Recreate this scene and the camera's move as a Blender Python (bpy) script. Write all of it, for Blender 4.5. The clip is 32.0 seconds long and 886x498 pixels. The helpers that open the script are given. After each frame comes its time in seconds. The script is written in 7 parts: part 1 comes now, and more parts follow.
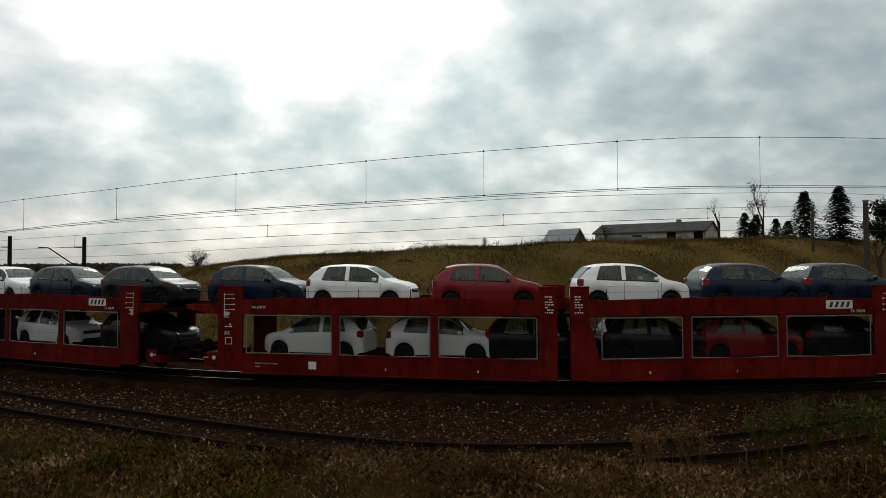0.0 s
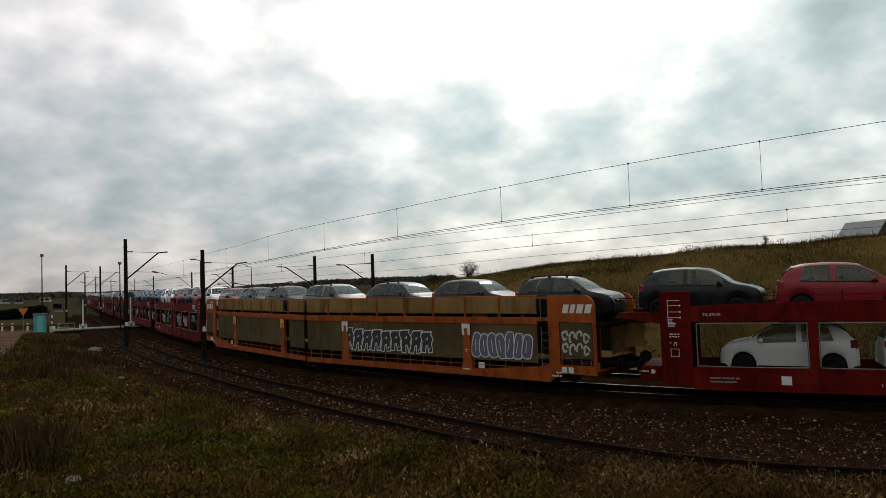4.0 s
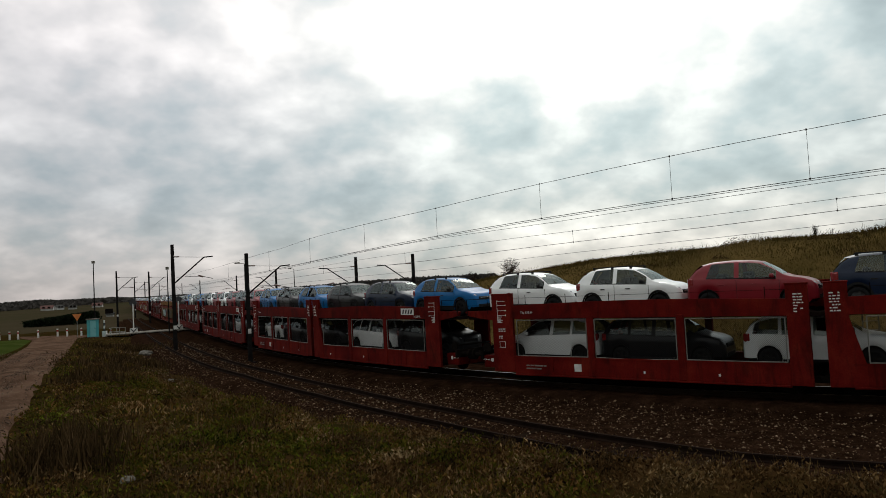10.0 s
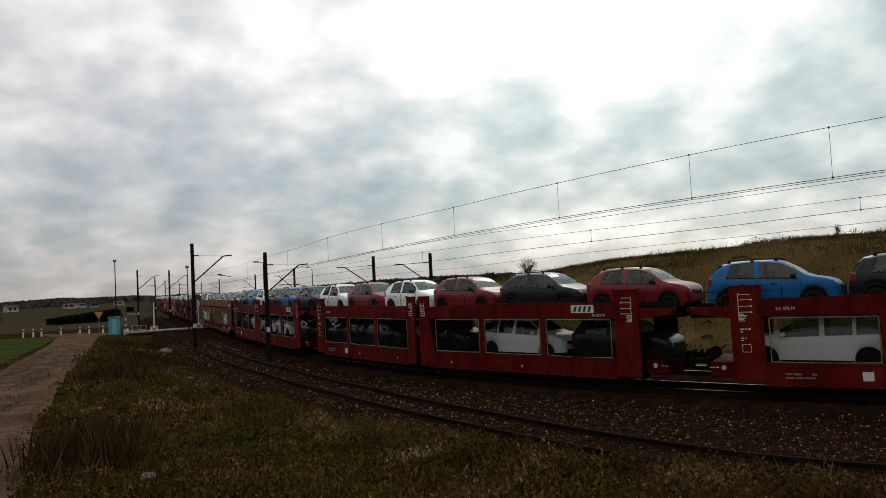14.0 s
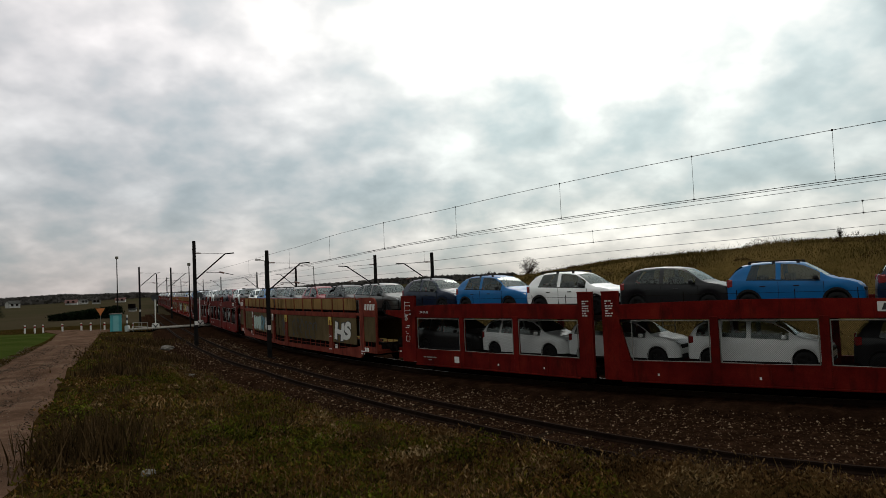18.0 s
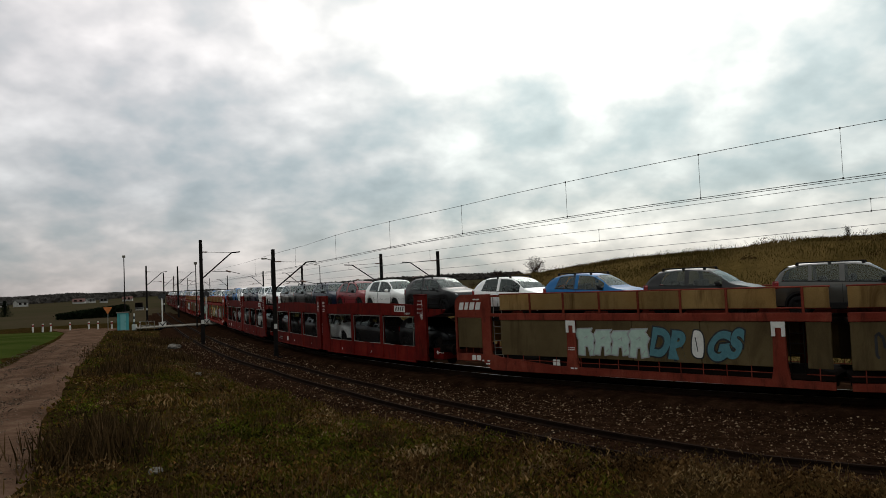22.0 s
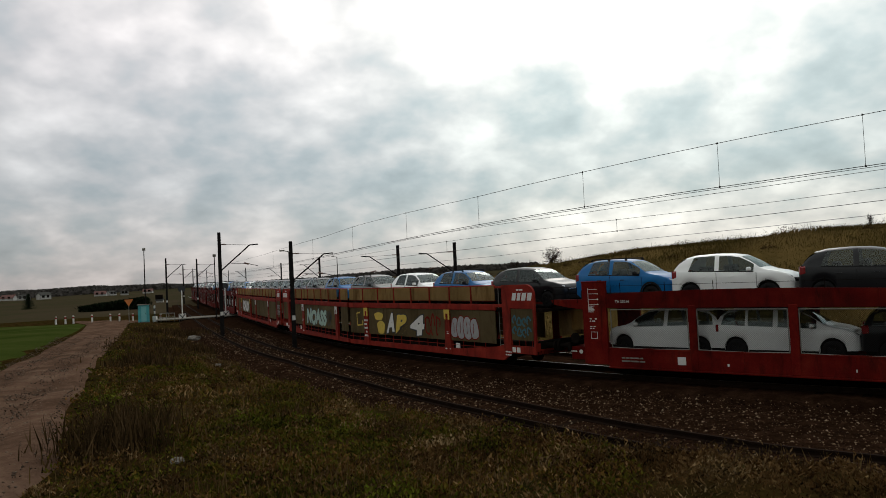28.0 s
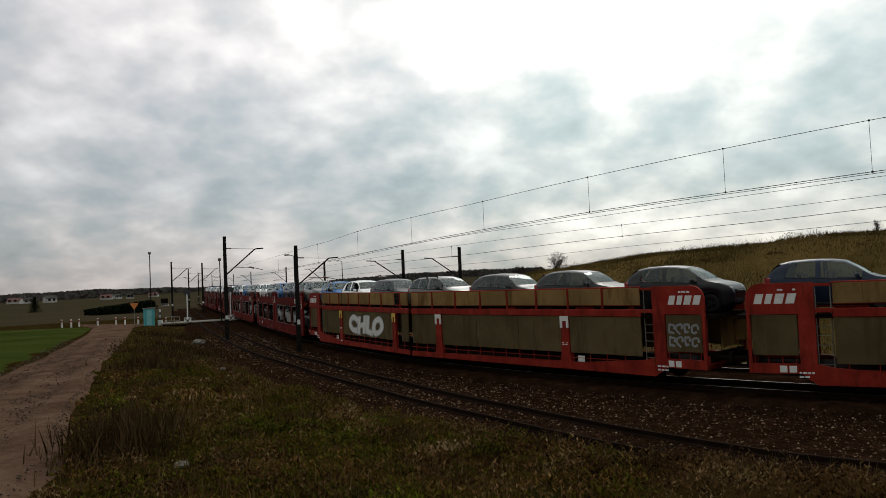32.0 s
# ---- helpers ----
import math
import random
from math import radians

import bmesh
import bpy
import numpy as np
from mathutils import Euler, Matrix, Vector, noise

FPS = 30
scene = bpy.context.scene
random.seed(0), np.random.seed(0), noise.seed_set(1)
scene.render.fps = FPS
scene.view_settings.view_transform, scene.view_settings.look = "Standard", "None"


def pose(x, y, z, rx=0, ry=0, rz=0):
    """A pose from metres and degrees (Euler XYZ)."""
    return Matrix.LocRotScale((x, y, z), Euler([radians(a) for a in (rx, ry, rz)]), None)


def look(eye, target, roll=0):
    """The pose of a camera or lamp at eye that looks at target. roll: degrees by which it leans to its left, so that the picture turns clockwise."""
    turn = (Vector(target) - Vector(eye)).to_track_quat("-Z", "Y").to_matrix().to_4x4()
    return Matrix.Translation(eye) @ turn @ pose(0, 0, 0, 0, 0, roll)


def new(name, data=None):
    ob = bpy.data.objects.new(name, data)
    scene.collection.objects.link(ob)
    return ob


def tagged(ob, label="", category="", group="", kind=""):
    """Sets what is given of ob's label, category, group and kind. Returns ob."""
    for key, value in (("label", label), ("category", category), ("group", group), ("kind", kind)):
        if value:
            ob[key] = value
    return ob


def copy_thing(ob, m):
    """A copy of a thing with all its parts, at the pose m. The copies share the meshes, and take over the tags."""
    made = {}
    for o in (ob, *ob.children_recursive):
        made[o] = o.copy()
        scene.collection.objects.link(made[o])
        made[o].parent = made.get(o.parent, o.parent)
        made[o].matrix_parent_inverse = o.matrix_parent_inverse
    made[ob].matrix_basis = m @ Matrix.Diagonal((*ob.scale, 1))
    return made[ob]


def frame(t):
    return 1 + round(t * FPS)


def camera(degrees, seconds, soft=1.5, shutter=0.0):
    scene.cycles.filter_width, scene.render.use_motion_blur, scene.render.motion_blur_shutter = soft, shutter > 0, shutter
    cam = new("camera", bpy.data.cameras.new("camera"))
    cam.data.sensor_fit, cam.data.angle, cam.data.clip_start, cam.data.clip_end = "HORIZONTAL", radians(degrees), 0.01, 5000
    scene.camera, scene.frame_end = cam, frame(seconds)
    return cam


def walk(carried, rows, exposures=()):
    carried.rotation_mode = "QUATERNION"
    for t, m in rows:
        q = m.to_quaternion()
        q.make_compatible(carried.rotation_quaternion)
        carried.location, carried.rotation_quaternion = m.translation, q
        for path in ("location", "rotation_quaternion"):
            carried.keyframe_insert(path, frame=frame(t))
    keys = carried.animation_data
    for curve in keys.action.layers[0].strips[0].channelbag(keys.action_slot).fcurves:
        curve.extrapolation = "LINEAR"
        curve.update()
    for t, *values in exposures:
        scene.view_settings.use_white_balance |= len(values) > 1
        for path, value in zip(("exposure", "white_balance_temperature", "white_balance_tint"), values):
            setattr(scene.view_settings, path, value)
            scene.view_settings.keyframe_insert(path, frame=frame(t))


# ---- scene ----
cam = camera(64.2, 32.0, soft=0.65)
EYE = Vector((0.0, 0.0, 3.95))
# seconds, turn to the right, tilt up, lean (degrees)
HEAD = [
    (0.0, 26.24, 1.67, -0.18), (0.5, 23.45, 1.59, -0.81), (1.0, 21.05, 1.57, -1.06), (1.5, 18.90, 1.99, -1.08), (2.0, 15.90, 2.37, -1.44),
    (2.5, 12.25, 2.45, -2.46), (3.0, 9.40, 2.62, -3.29), (3.5, 6.84, 2.84, -2.95), (4.0, 5.04, 2.66, -1.97), (4.5, 4.34, 2.79, -2.42),
    (6.5, 3.62, 2.90, -2.84), (7.0, 3.85, 2.68, -2.88), (7.5, 3.33, 2.74, -3.25), (8.0, 2.60, 2.87, -2.62), (8.5, 2.19, 2.81, -3.03),
    (9.0, 2.26, 2.67, -2.88), (9.5, 1.92, 2.61, -3.04), (10.0, 1.80, 2.70, -3.10), (10.5, 1.67, 2.53, -3.24), (11.0, 1.61, 2.58, -3.01),
    (11.5, 1.43, 2.51, -2.92), (12.0, 1.36, 2.54, -3.02), (12.5, 1.11, 2.55, -2.83), (13.0, 0.81, 2.46, -3.06), (13.5, 0.61, 2.48, -2.95),
    (14.0, 0.38, 2.71, -2.97), (14.5, 0.12, 2.56, -2.65), (16.5, 0.09, 2.62, -3.07), (17.0, 0.36, 2.55, -2.90), (17.5, 0.06, 2.62, -2.63),
    (18.0, 0.24, 2.68, -2.48), (18.5, 0.13, 2.81, -2.67), (19.0, 0.26, 2.83, -2.92), (19.5, 0.26, 2.70, -2.71), (20.0, 0.00, 2.43, -2.68),
    (20.5, -0.19, 2.41, -2.60), (21.0, -0.30, 2.57, -2.73), (21.5, -0.24, 2.50, -2.58), (22.0, -0.24, 2.60, -2.50), (22.5, -0.49, 2.71, -2.18),
    (23.0, -1.12, 2.84, -2.38), (23.5, -1.41, 2.72, -2.42), (24.0, -1.32, 2.61, -2.54), (24.5, -1.33, 2.42, -2.70), (26.5, -1.15, 2.29, -2.58),
    (27.0, -1.33, 2.19, -2.64), (27.5, -1.53, 1.91, -2.87), (28.0, -1.63, 1.94, -2.77), (28.5, -1.49, 2.05, -2.72), (29.0, -1.47, 2.19, -2.61),
    (29.5, -1.51, 2.26, -2.59), (30.0, -1.56, 2.15, -2.55), (30.5, -1.73, 2.27, -2.48), (31.0, -1.75, 2.25, -2.52), (31.5, -2.01, 2.33, -2.86),
    (32.0, -2.01, 2.34, -2.57)]
walk(cam, [(t, Matrix.Translation(EYE) @ Matrix.Rotation(radians(-yaw), 4, "Z") @ Matrix.Rotation(radians(90 + tilt), 4, "X")
            @ Matrix.Rotation(radians(lean), 4, "Z")) for t, yaw, tilt, lean in HEAD], exposures=[(0, 0.0), (32, 0.0)])

# ---------------------------------------------------------------- light
SUN_AZ, SUN_EL = radians(17), radians(34)
SUN_DIR = Vector((math.sin(SUN_AZ) * math.cos(SUN_EL), math.cos(SUN_AZ) * math.cos(SUN_EL), math.sin(SUN_EL)))
sun_data = bpy.data.lights.new("sun", "SUN")
sun_data.energy, sun_data.angle, sun_data.color = 0.35, radians(16), (1.0, 0.95, 0.88)
sun = new("sun", sun_data)
sun.matrix_world = look(SUN_DIR * 80, (0, 0, 0))


class Nodes:
    """Short way to write a node tree."""

    def __init__(self, tree):
        self.tree = tree

    def node(self, kind, **kw):
        n = self.tree.nodes.new(kind)
        for key, value in kw.items():
            if key == "op":
                n.operation = value
            elif key == "blend":
                n.blend_type = value
        return n

    def link(self, a, b):
        if isinstance(a, bpy.types.NodeSocket):
            self.tree.links.new(a, b)
        else:
            b.default_value = a

    def math(self, op, a, b=0.0, clamp=False):
        n = self.node("ShaderNodeMath", op=op)
        n.use_clamp = clamp
        self.link(a, n.inputs[0])
        self.link(b, n.inputs[1])
        return n.outputs[0]

    def noise(self, vec, scale, detail=4.0, rough=0.55, distort=0.0):
        n = self.node("ShaderNodeTexNoise")
        if vec is not None:
            self.link(vec, n.inputs["Vector"])
        n.inputs["Scale"].default_value, n.inputs["Detail"].default_value = scale, detail
        n.inputs["Roughness"].default_value, n.inputs["Distortion"].default_value = rough, distort
        return n.outputs["Fac"]

    def ramp(self, fac, stops):
        n = self.node("ShaderNodeValToRGB")
        self.link(fac, n.inputs[0])
        el = n.color_ramp.elements
        while len(el) < len(stops):
            el.new(0.5)
        for e, (pos, col) in zip(el, stops):
            e.position = pos
            e.color = (*col, 1) if len(col) == 3 else col
        return n.outputs[0]

    def mix(self, fac, a, b, blend="MIX"):
        n = self.node("ShaderNodeMix", blend=blend)
        n.data_type = "RGBA"
        n.blend_type = blend
        self.link(fac, n.inputs[0])
        self.link(a if isinstance(a, bpy.types.NodeSocket) else (*a, 1), n.inputs[6])
        self.link(b if isinstance(b, bpy.types.NodeSocket) else (*b, 1), n.inputs[7])
        return n.outputs[2]


def make_world():
    world = bpy.data.worlds.new("overcast_sky")
    scene.world = world
    world.use_nodes = True
    tree = world.node_tree
    tree.nodes.clear()
    n = Nodes(tree)
    out, bg = n.node("ShaderNodeOutputWorld"), n.node("ShaderNodeBackground")
    tree.links.new(bg.outputs[0], out.inputs[0])
    co = n.node("ShaderNodeTexCoord").outputs["Generated"]
    sep = n.node("ShaderNodeSeparateXYZ")
    n.link(co, sep.inputs[0])
    x, y, z = sep.outputs
    up = n.math("MAXIMUM", z, 0.0)
    # the cloud deck, seen in perspective
    high = n.math("ADD", up, 0.45)
    cloud = n.node("ShaderNodeCombineXYZ")
    n.link(n.math("DIVIDE", x, high), cloud.inputs[0])
    n.link(n.math("DIVIDE", y, high), cloud.inputs[1])
    n.link(3.4, cloud.inputs[2])
    big = n.noise(cloud.outputs[0], 1.7, 2.0, 0.45, 0.1)
    mid = n.noise(cloud.outputs[0], 5.0, 3.5, 0.45, 0.1)
    fine = n.noise(cloud.outputs[0], 13.0, 3.0, 0.5, 0.1)
    body = n.math("ADD", n.math("MULTIPLY", big, 0.25), n.math("ADD", n.math("MULTIPLY", mid, 0.50), n.math("MULTIPLY", fine, 0.25)))
    body = n.math("ADD", n.math("MULTIPLY", n.math("SUBTRACT", body, 0.5), 0.85), 0.49)
    # single clouds and gaps of the deck, ragged at their edges: direction to the right, height, half width, half height (degrees), amount
    ragged = n.node("ShaderNodeTexNoise")
    n.link(co, ragged.inputs["Vector"])
    ragged.inputs["Scale"].default_value, ragged.inputs["Detail"].default_value, ragged.inputs["Roughness"].default_value = 11.0, 5.0, 0.6
    push = n.node("ShaderNodeVectorMath")
    push.operation = "MULTIPLY_ADD"
    n.link(ragged.outputs["Color"], push.inputs[0])
    push.inputs[1].default_value = (0.10, 0.10, 0.09)
    n.link(co, push.inputs[2])
    shapes = 0.0
    for az, el, wide, tall_by, amount in ((7.0, 14.4, 3.6, 2.4, 0.10), (18.4, 11.6, 3.0, 1.9, 0.085), (31.5, 16.5, 5.5, 3.0, 0.10), (-12.0, 8.0, 9.0, 1.5, 0.05), (-3.0, 7.0, 6.0, 1.1, 0.05), (13.8, 9.6, 4.0, 1.0, 0.04),
                                          (45.0, 15.0, 9.0, 2.6, 0.06), (-22.0, 13.0, 6.0, 2.5, 0.03), (-27.0, 6.0, 8.0, 1.6, 0.04), (24.0, 8.0, 5.0, 1.2, 0.05), (8.0, 20.0, 12.0, 3.2, -0.12), (23.8, 13.8, 3.0, 2.2, -0.08),
                                          (13.0, 12.8, 2.2, 1.6, -0.06), (12.0, 3.6, 6.0, 0.7, -0.06), (26.0, 5.2, 5.0, 0.8, -0.05), (0.0, 4.2, 6.0, 0.6, -0.04), (18.0, 6.3, 14.0, 0.9, 0.05), (20.0, 3.0, 9.0, 0.6, 0.03), (0.0, 11.0, 4.0, 1.6, -0.05), (-15.0, 18.5, 5.0, 2.5, -0.05), (40.0, 8.5, 8.0, 1.2, -0.05)):
        a, e = radians(az), radians(el)
        right = Vector((math.cos(a), -math.sin(a), 0))
        rise = Vector((-math.sin(a) * math.sin(e), -math.cos(a) * math.sin(e), math.cos(e)))
        mean = Vector((0.05, 0.05, 0.045))
        centre = Vector((math.sin(a) * math.cos(e), math.cos(a) * math.cos(e), math.sin(e))) + mean
        square = 0.0
        for axis, size in ((right, wide), (rise, tall_by)):
            d = n.node("ShaderNodeVectorMath")
            d.operation = "DOT_PRODUCT"
            n.link(push.outputs[0], d.inputs[0])
            d.inputs[1].default_value = axis / math.sin(radians(size))
            q = n.math("SUBTRACT", d.outputs["Value"], centre.dot(axis) / math.sin(radians(size)))
            square = n.math("ADD", n.math("MULTIPLY", q, q), square)
        shapes = n.math("ADD", n.math("MULTIPLY", n.math("EXPONENT", n.math("MULTIPLY", square, -0.8)), amount * 1.15), shapes)
    ahead = n.math("GREATER_THAN", y, 0.0)
    body = n.math("ADD", body, n.math("MULTIPLY", shapes, ahead))
    thick = n.ramp(body, [(0.36, (1.55, 1.525, 1.49)), (0.43, (1.26, 1.25, 1.23)), (0.50, (0.99, 1.005, 1.005)), (0.57, (0.76, 0.84, 0.865)), (0.66, (0.58, 0.665, 0.695))])
    # brightness of the deck by height, with a paler band low down
    tall = n.ramp(up, [(0.0, (0.43, 0.425, 0.42)), (0.04, (0.55, 0.55, 0.54)), (0.085, (0.57, 0.59, 0.585)), (0.13, (0.52, 0.565, 0.575)), (0.20, (0.59, 0.63, 0.637)), (0.28, (0.66, 0.685, 0.69)), (0.36, (0.71, 0.725, 0.725)), (0.5, (0.80, 0.80, 0.79)), (0.75, (0.95, 0.95, 0.94)), (1.0, (1.0, 1.0, 1.0))])
    # the hidden sun brightens the clouds round it; the thin overcast behind is bright too
    dot = n.node("ShaderNodeVectorMath")
    dot.operation = "DOT_PRODUCT"
    n.link(co, dot.inputs[0])
    dot.inputs[1].default_value = SUN_DIR
    round_sun = n.ramp(n.math("ADD", n.math("MULTIPLY", dot.outputs["Value"], 0.5), 0.5), [(0.0, (0.50, 0.485, 0.465)), (0.4, (0.56, 0.55, 0.53)), (0.70, (0.72, 0.72, 0.715)), (0.84, (0.90, 0.90, 0.905)), (0.92, (1.05, 1.05, 1.05)), (0.96, (1.25, 1.245, 1.23)), (1.0, (1.5, 1.48, 1.45))])
    # a thicker, greyer bank of cloud towards the end of the line
    bank = n.node("ShaderNodeVectorMath")
    bank.operation = "DOT_PRODUCT"
    n.link(co, bank.inputs[0])
    bank.inputs[1].default_value = (0.77, 0.46, 0.44)
    heavy = n.ramp(n.math("ADD", bank.outputs["Value"], n.math("MULTIPLY", n.math("SUBTRACT", mid, 0.5), 0.22)), [(0.85, (1.0, 1.0, 1.0)), (0.92, (0.84, 0.865, 0.875)), (1.0, (0.68, 0.71, 0.725))])
    col = n.mix(1.0, n.mix(1.0, n.mix(1.0, tall, thick, "MULTIPLY"), round_sun, "MULTIPLY"), heavy, "MULTIPLY")
    col = n.mix(1.0, col, (1.0, 1.0, 0.972), "MULTIPLY")
    haze = n.node("ShaderNodeVectorMath")
    haze.operation = "DOT_PRODUCT"
    n.link(co, haze.inputs[0])
    haze.inputs[1].default_value = (-0.56, 0.81, 0.17)
    col = n.mix(1.0, col, n.ramp(haze.outputs["Value"], [(0.78, (1.0, 1.0, 1.0)), (0.98, (0.985, 0.93, 0.965))]), "MULTIPLY")
    sky = n.node("ShaderNodeTexSky")
    sky.sky_type, sky.sun_disc, sky.sun_elevation, sky.sun_rotation = "NISHITA", False, SUN_EL, SUN_AZ
    dim = n.mix(1.0, sky.outputs[0], (0.08, 0.08, 0.08), "MULTIPLY")
    col = n.mix(0.06, col, dim)
    n.link(col, bg.inputs[0])
    bg.inputs[1].default_value = 1.1


make_world()

# ---------------------------------------------------------------- materials


def material(name, colors, rough=0.7, metal=0.0, scale=3.0, fine=40.0, bump=0.0, island=False, per_object=0.0, grime=None, coat=0.0, spec=0.5, stretch=None, bump_scale=None, streak=False, patchy=False, through_light=0.0):
    """colors: two or three shades mixed by coarse and fine noise, in metres of the thing's own space."""
    m = bpy.data.materials.new(name)
    m.use_nodes = True
    tree = m.node_tree
    n = Nodes(tree)
    b = tree.nodes["Principled BSDF"]
    co = n.node("ShaderNodeTexCoord").outputs["Object"]
    if stretch:
        mp = n.node("ShaderNodeMapping")
        n.link(co, mp.inputs[0])
        mp.inputs["Scale"].default_value = stretch
        co = mp.outputs[0]
    a = n.noise(co, scale, 4.0, 0.6)
    f = n.noise(co, fine, 3.0, 0.6)
    fac = n.math("ADD", n.math("MULTIPLY", a, 0.7), n.math("MULTIPLY", f, 0.3))
    if island:
        fac = n.math("ADD", n.math("MULTIPLY", fac, 0.35), n.math("MULTIPLY", n.node("ShaderNodeNewGeometry").outputs["Random Per Island"], 0.65))
        lo, hi = 0.12, 0.88
        if patchy:
            big = n.math("ADD", n.math("MULTIPLY", n.math("SUBTRACT", a, 0.5), 3.0), 0.5, True)
            fac = n.math("ADD", n.math("MULTIPLY", big, 0.6), n.math("MULTIPLY", n.node("ShaderNodeNewGeometry").outputs["Random Per Island"], 0.4))
    else:
        lo, hi = 0.36, 0.66
    k = len(colors)
    stops = [(lo + (hi - lo) * i / max(1, k - 1), c) for i, c in enumerate(colors)] if k > 1 else [(0.0, colors[0]), (1.0, colors[0])]
    col = n.ramp(fac, stops)
    if grime:
        mp = n.node("ShaderNodeMapping")
        n.link(co, mp.inputs[0])
        mp.inputs["Scale"].default_value = (1.6, 1.6, 0.35) if streak else (1, 1, 1)
        g = n.noise(mp.outputs[0], scale * (1.6 if streak else 0.45), 6.0, 0.7, 0.6)
        col = n.mix(n.ramp(g, [(0.50, (0, 0, 0)), (0.72, (0.85, 0.85, 0.85))]), col, grime)
    if per_object:
        hsv = n.node("ShaderNodeHueSaturation")
        rnd = n.node("ShaderNodeObjectInfo").outputs["Random"]
        n.link(n.math("ADD", n.math("MULTIPLY", rnd, per_object * 2), 1.0 - per_object), hsv.inputs["Value"])
        n.link(col, hsv.inputs["Color"])
        col = hsv.outputs[0]
    n.link(col, b.inputs["Base Color"])
    n.link(n.math("ADD", n.math("MULTIPLY", f, 0.16), rough - 0.08), b.inputs["Roughness"])
    b.inputs["Metallic"].default_value = metal
    b.inputs["Specular IOR Level"].default_value = spec
    b.inputs["Coat Weight"].default_value = coat
    b.inputs["Coat Roughness"].default_value = 0.06
    if bump:
        bp = n.node("ShaderNodeBump")
        bp.inputs["Strength"].default_value, bp.inputs["Distance"].default_value = bump, 0.05
        n.link(n.noise(co, bump_scale, 4.0, 0.65) if bump_scale else f, bp.inputs["Height"])
        n.link(bp.outputs[0], b.inputs["Normal"])
    if through_light:
        tr, mx = n.node("ShaderNodeBsdfTranslucent"), n.node("ShaderNodeMixShader")
        n.link(col, tr.inputs[0])
        mx.inputs[0].default_value = through_light
        n.link(b.outputs[0], mx.inputs[1])
        n.link(tr.outputs[0], mx.inputs[2])
        n.link(mx.outputs[0], tree.nodes["Material Output"].inputs[0])
    return m


def pane_material(name, tint):
    """A thin pane: tinted see-through with a mirror gloss at flat angles."""
    m = bpy.data.materials.new(name)
    m.use_nodes = True
    tree = m.node_tree
    tree.nodes.clear()
    n = Nodes(tree)
    out, mix = n.node("ShaderNodeOutputMaterial"), n.node("ShaderNodeMixShader")
    clear, gloss, fr = n.node("ShaderNodeBsdfTransparent"), n.node("ShaderNodeBsdfGlossy"), n.node("ShaderNodeFresnel")
    clear.inputs[0].default_value = (*tint, 1)
    gloss.inputs["Color"].default_value = (0.60, 0.66, 0.66, 1)
    gloss.inputs["Roughness"].default_value = 0.04
    fr.inputs["IOR"].default_value = 1.5
    n.link(n.math("ADD", fr.outputs[0], 0.05), mix.inputs[0])
    n.link(clear.outputs[0], mix.inputs[1])
    n.link(gloss.outputs[0], mix.inputs[2])
    n.link(mix.outputs[0], out.inputs[0])
    return m


def screen_material():
    """Fine dark wire mesh: open holes in a regular pattern, too small to see one by one from afar."""
    m = bpy.data.materials.new("wire_mesh")
    m.use_nodes = True
    tree = m.node_tree
    tree.nodes.clear()
    n = Nodes(tree)
    out, mix = n.node("ShaderNodeOutputMaterial"), n.node("ShaderNodeMixShader")
    hole, metal = n.node("ShaderNodeBsdfTransparent"), n.node("ShaderNodeBsdfDiffuse")
    metal.inputs[0].default_value = (0.012, 0.010, 0.009, 1)
    sep = n.node("ShaderNodeSeparateXYZ")
    n.link(n.node("ShaderNodeTexCoord").outputs["Object"], sep.inputs[0])
    k = 2 * math.pi / 0.06
    wave = n.math("ADD", n.math("SINE", n.math("MULTIPLY", n.math("ADD", sep.outputs[0], sep.outputs[2]), k)), n.math("SINE", n.math("MULTIPLY", n.math("SUBTRACT", sep.outputs[0], sep.outputs[2]), k)))
    n.link(n.math("ADD", n.math("MULTIPLY", wave, 0.12), 0.25, True), mix.inputs[0])
    n.link(hole.outputs[0], mix.inputs[1])
    n.link(metal.outputs[0], mix.inputs[2])
    n.link(mix.outputs[0], out.inputs[0])
    return m


SCREEN = screen_material()
RED = material("wagon_red_paint", [(0.072, 0.0040, 0.0032), (0.118, 0.0064, 0.0046), (0.16, 0.015, 0.0085)], 0.7, scale=1.1, fine=25, bump=0.08, grime=(0.018, 0.0038, 0.0027), per_object=0.18, spec=0.05, streak=True)
ORANGE = material("wagon_orange_paint", [(0.25, 0.053, 0.012), (0.32, 0.075, 0.017), (0.38, 0.105, 0.030)], 0.7, scale=1.3, fine=25, bump=0.05, grime=(0.075, 0.021, 0.008), per_object=0.08, spec=0.08, streak=True)
SALMON = material("wagon_faded_red_paint", [(0.135, 0.022, 0.014), (0.18, 0.034, 0.021), (0.23, 0.055, 0.034)], 0.7, scale=1.3, fine=25, bump=0.05, grime=(0.045, 0.011, 0.008), per_object=0.08, spec=0.06, streak=True)
BRIGHT = material("wagon_bright_red_paint", [(0.18, 0.014, 0.010), (0.24, 0.022, 0.014), (0.29, 0.034, 0.020)], 0.68, scale=1.3, fine=25, bump=0.05, grime=(0.065, 0.011, 0.007), per_object=0.08, spec=0.08, streak=True)
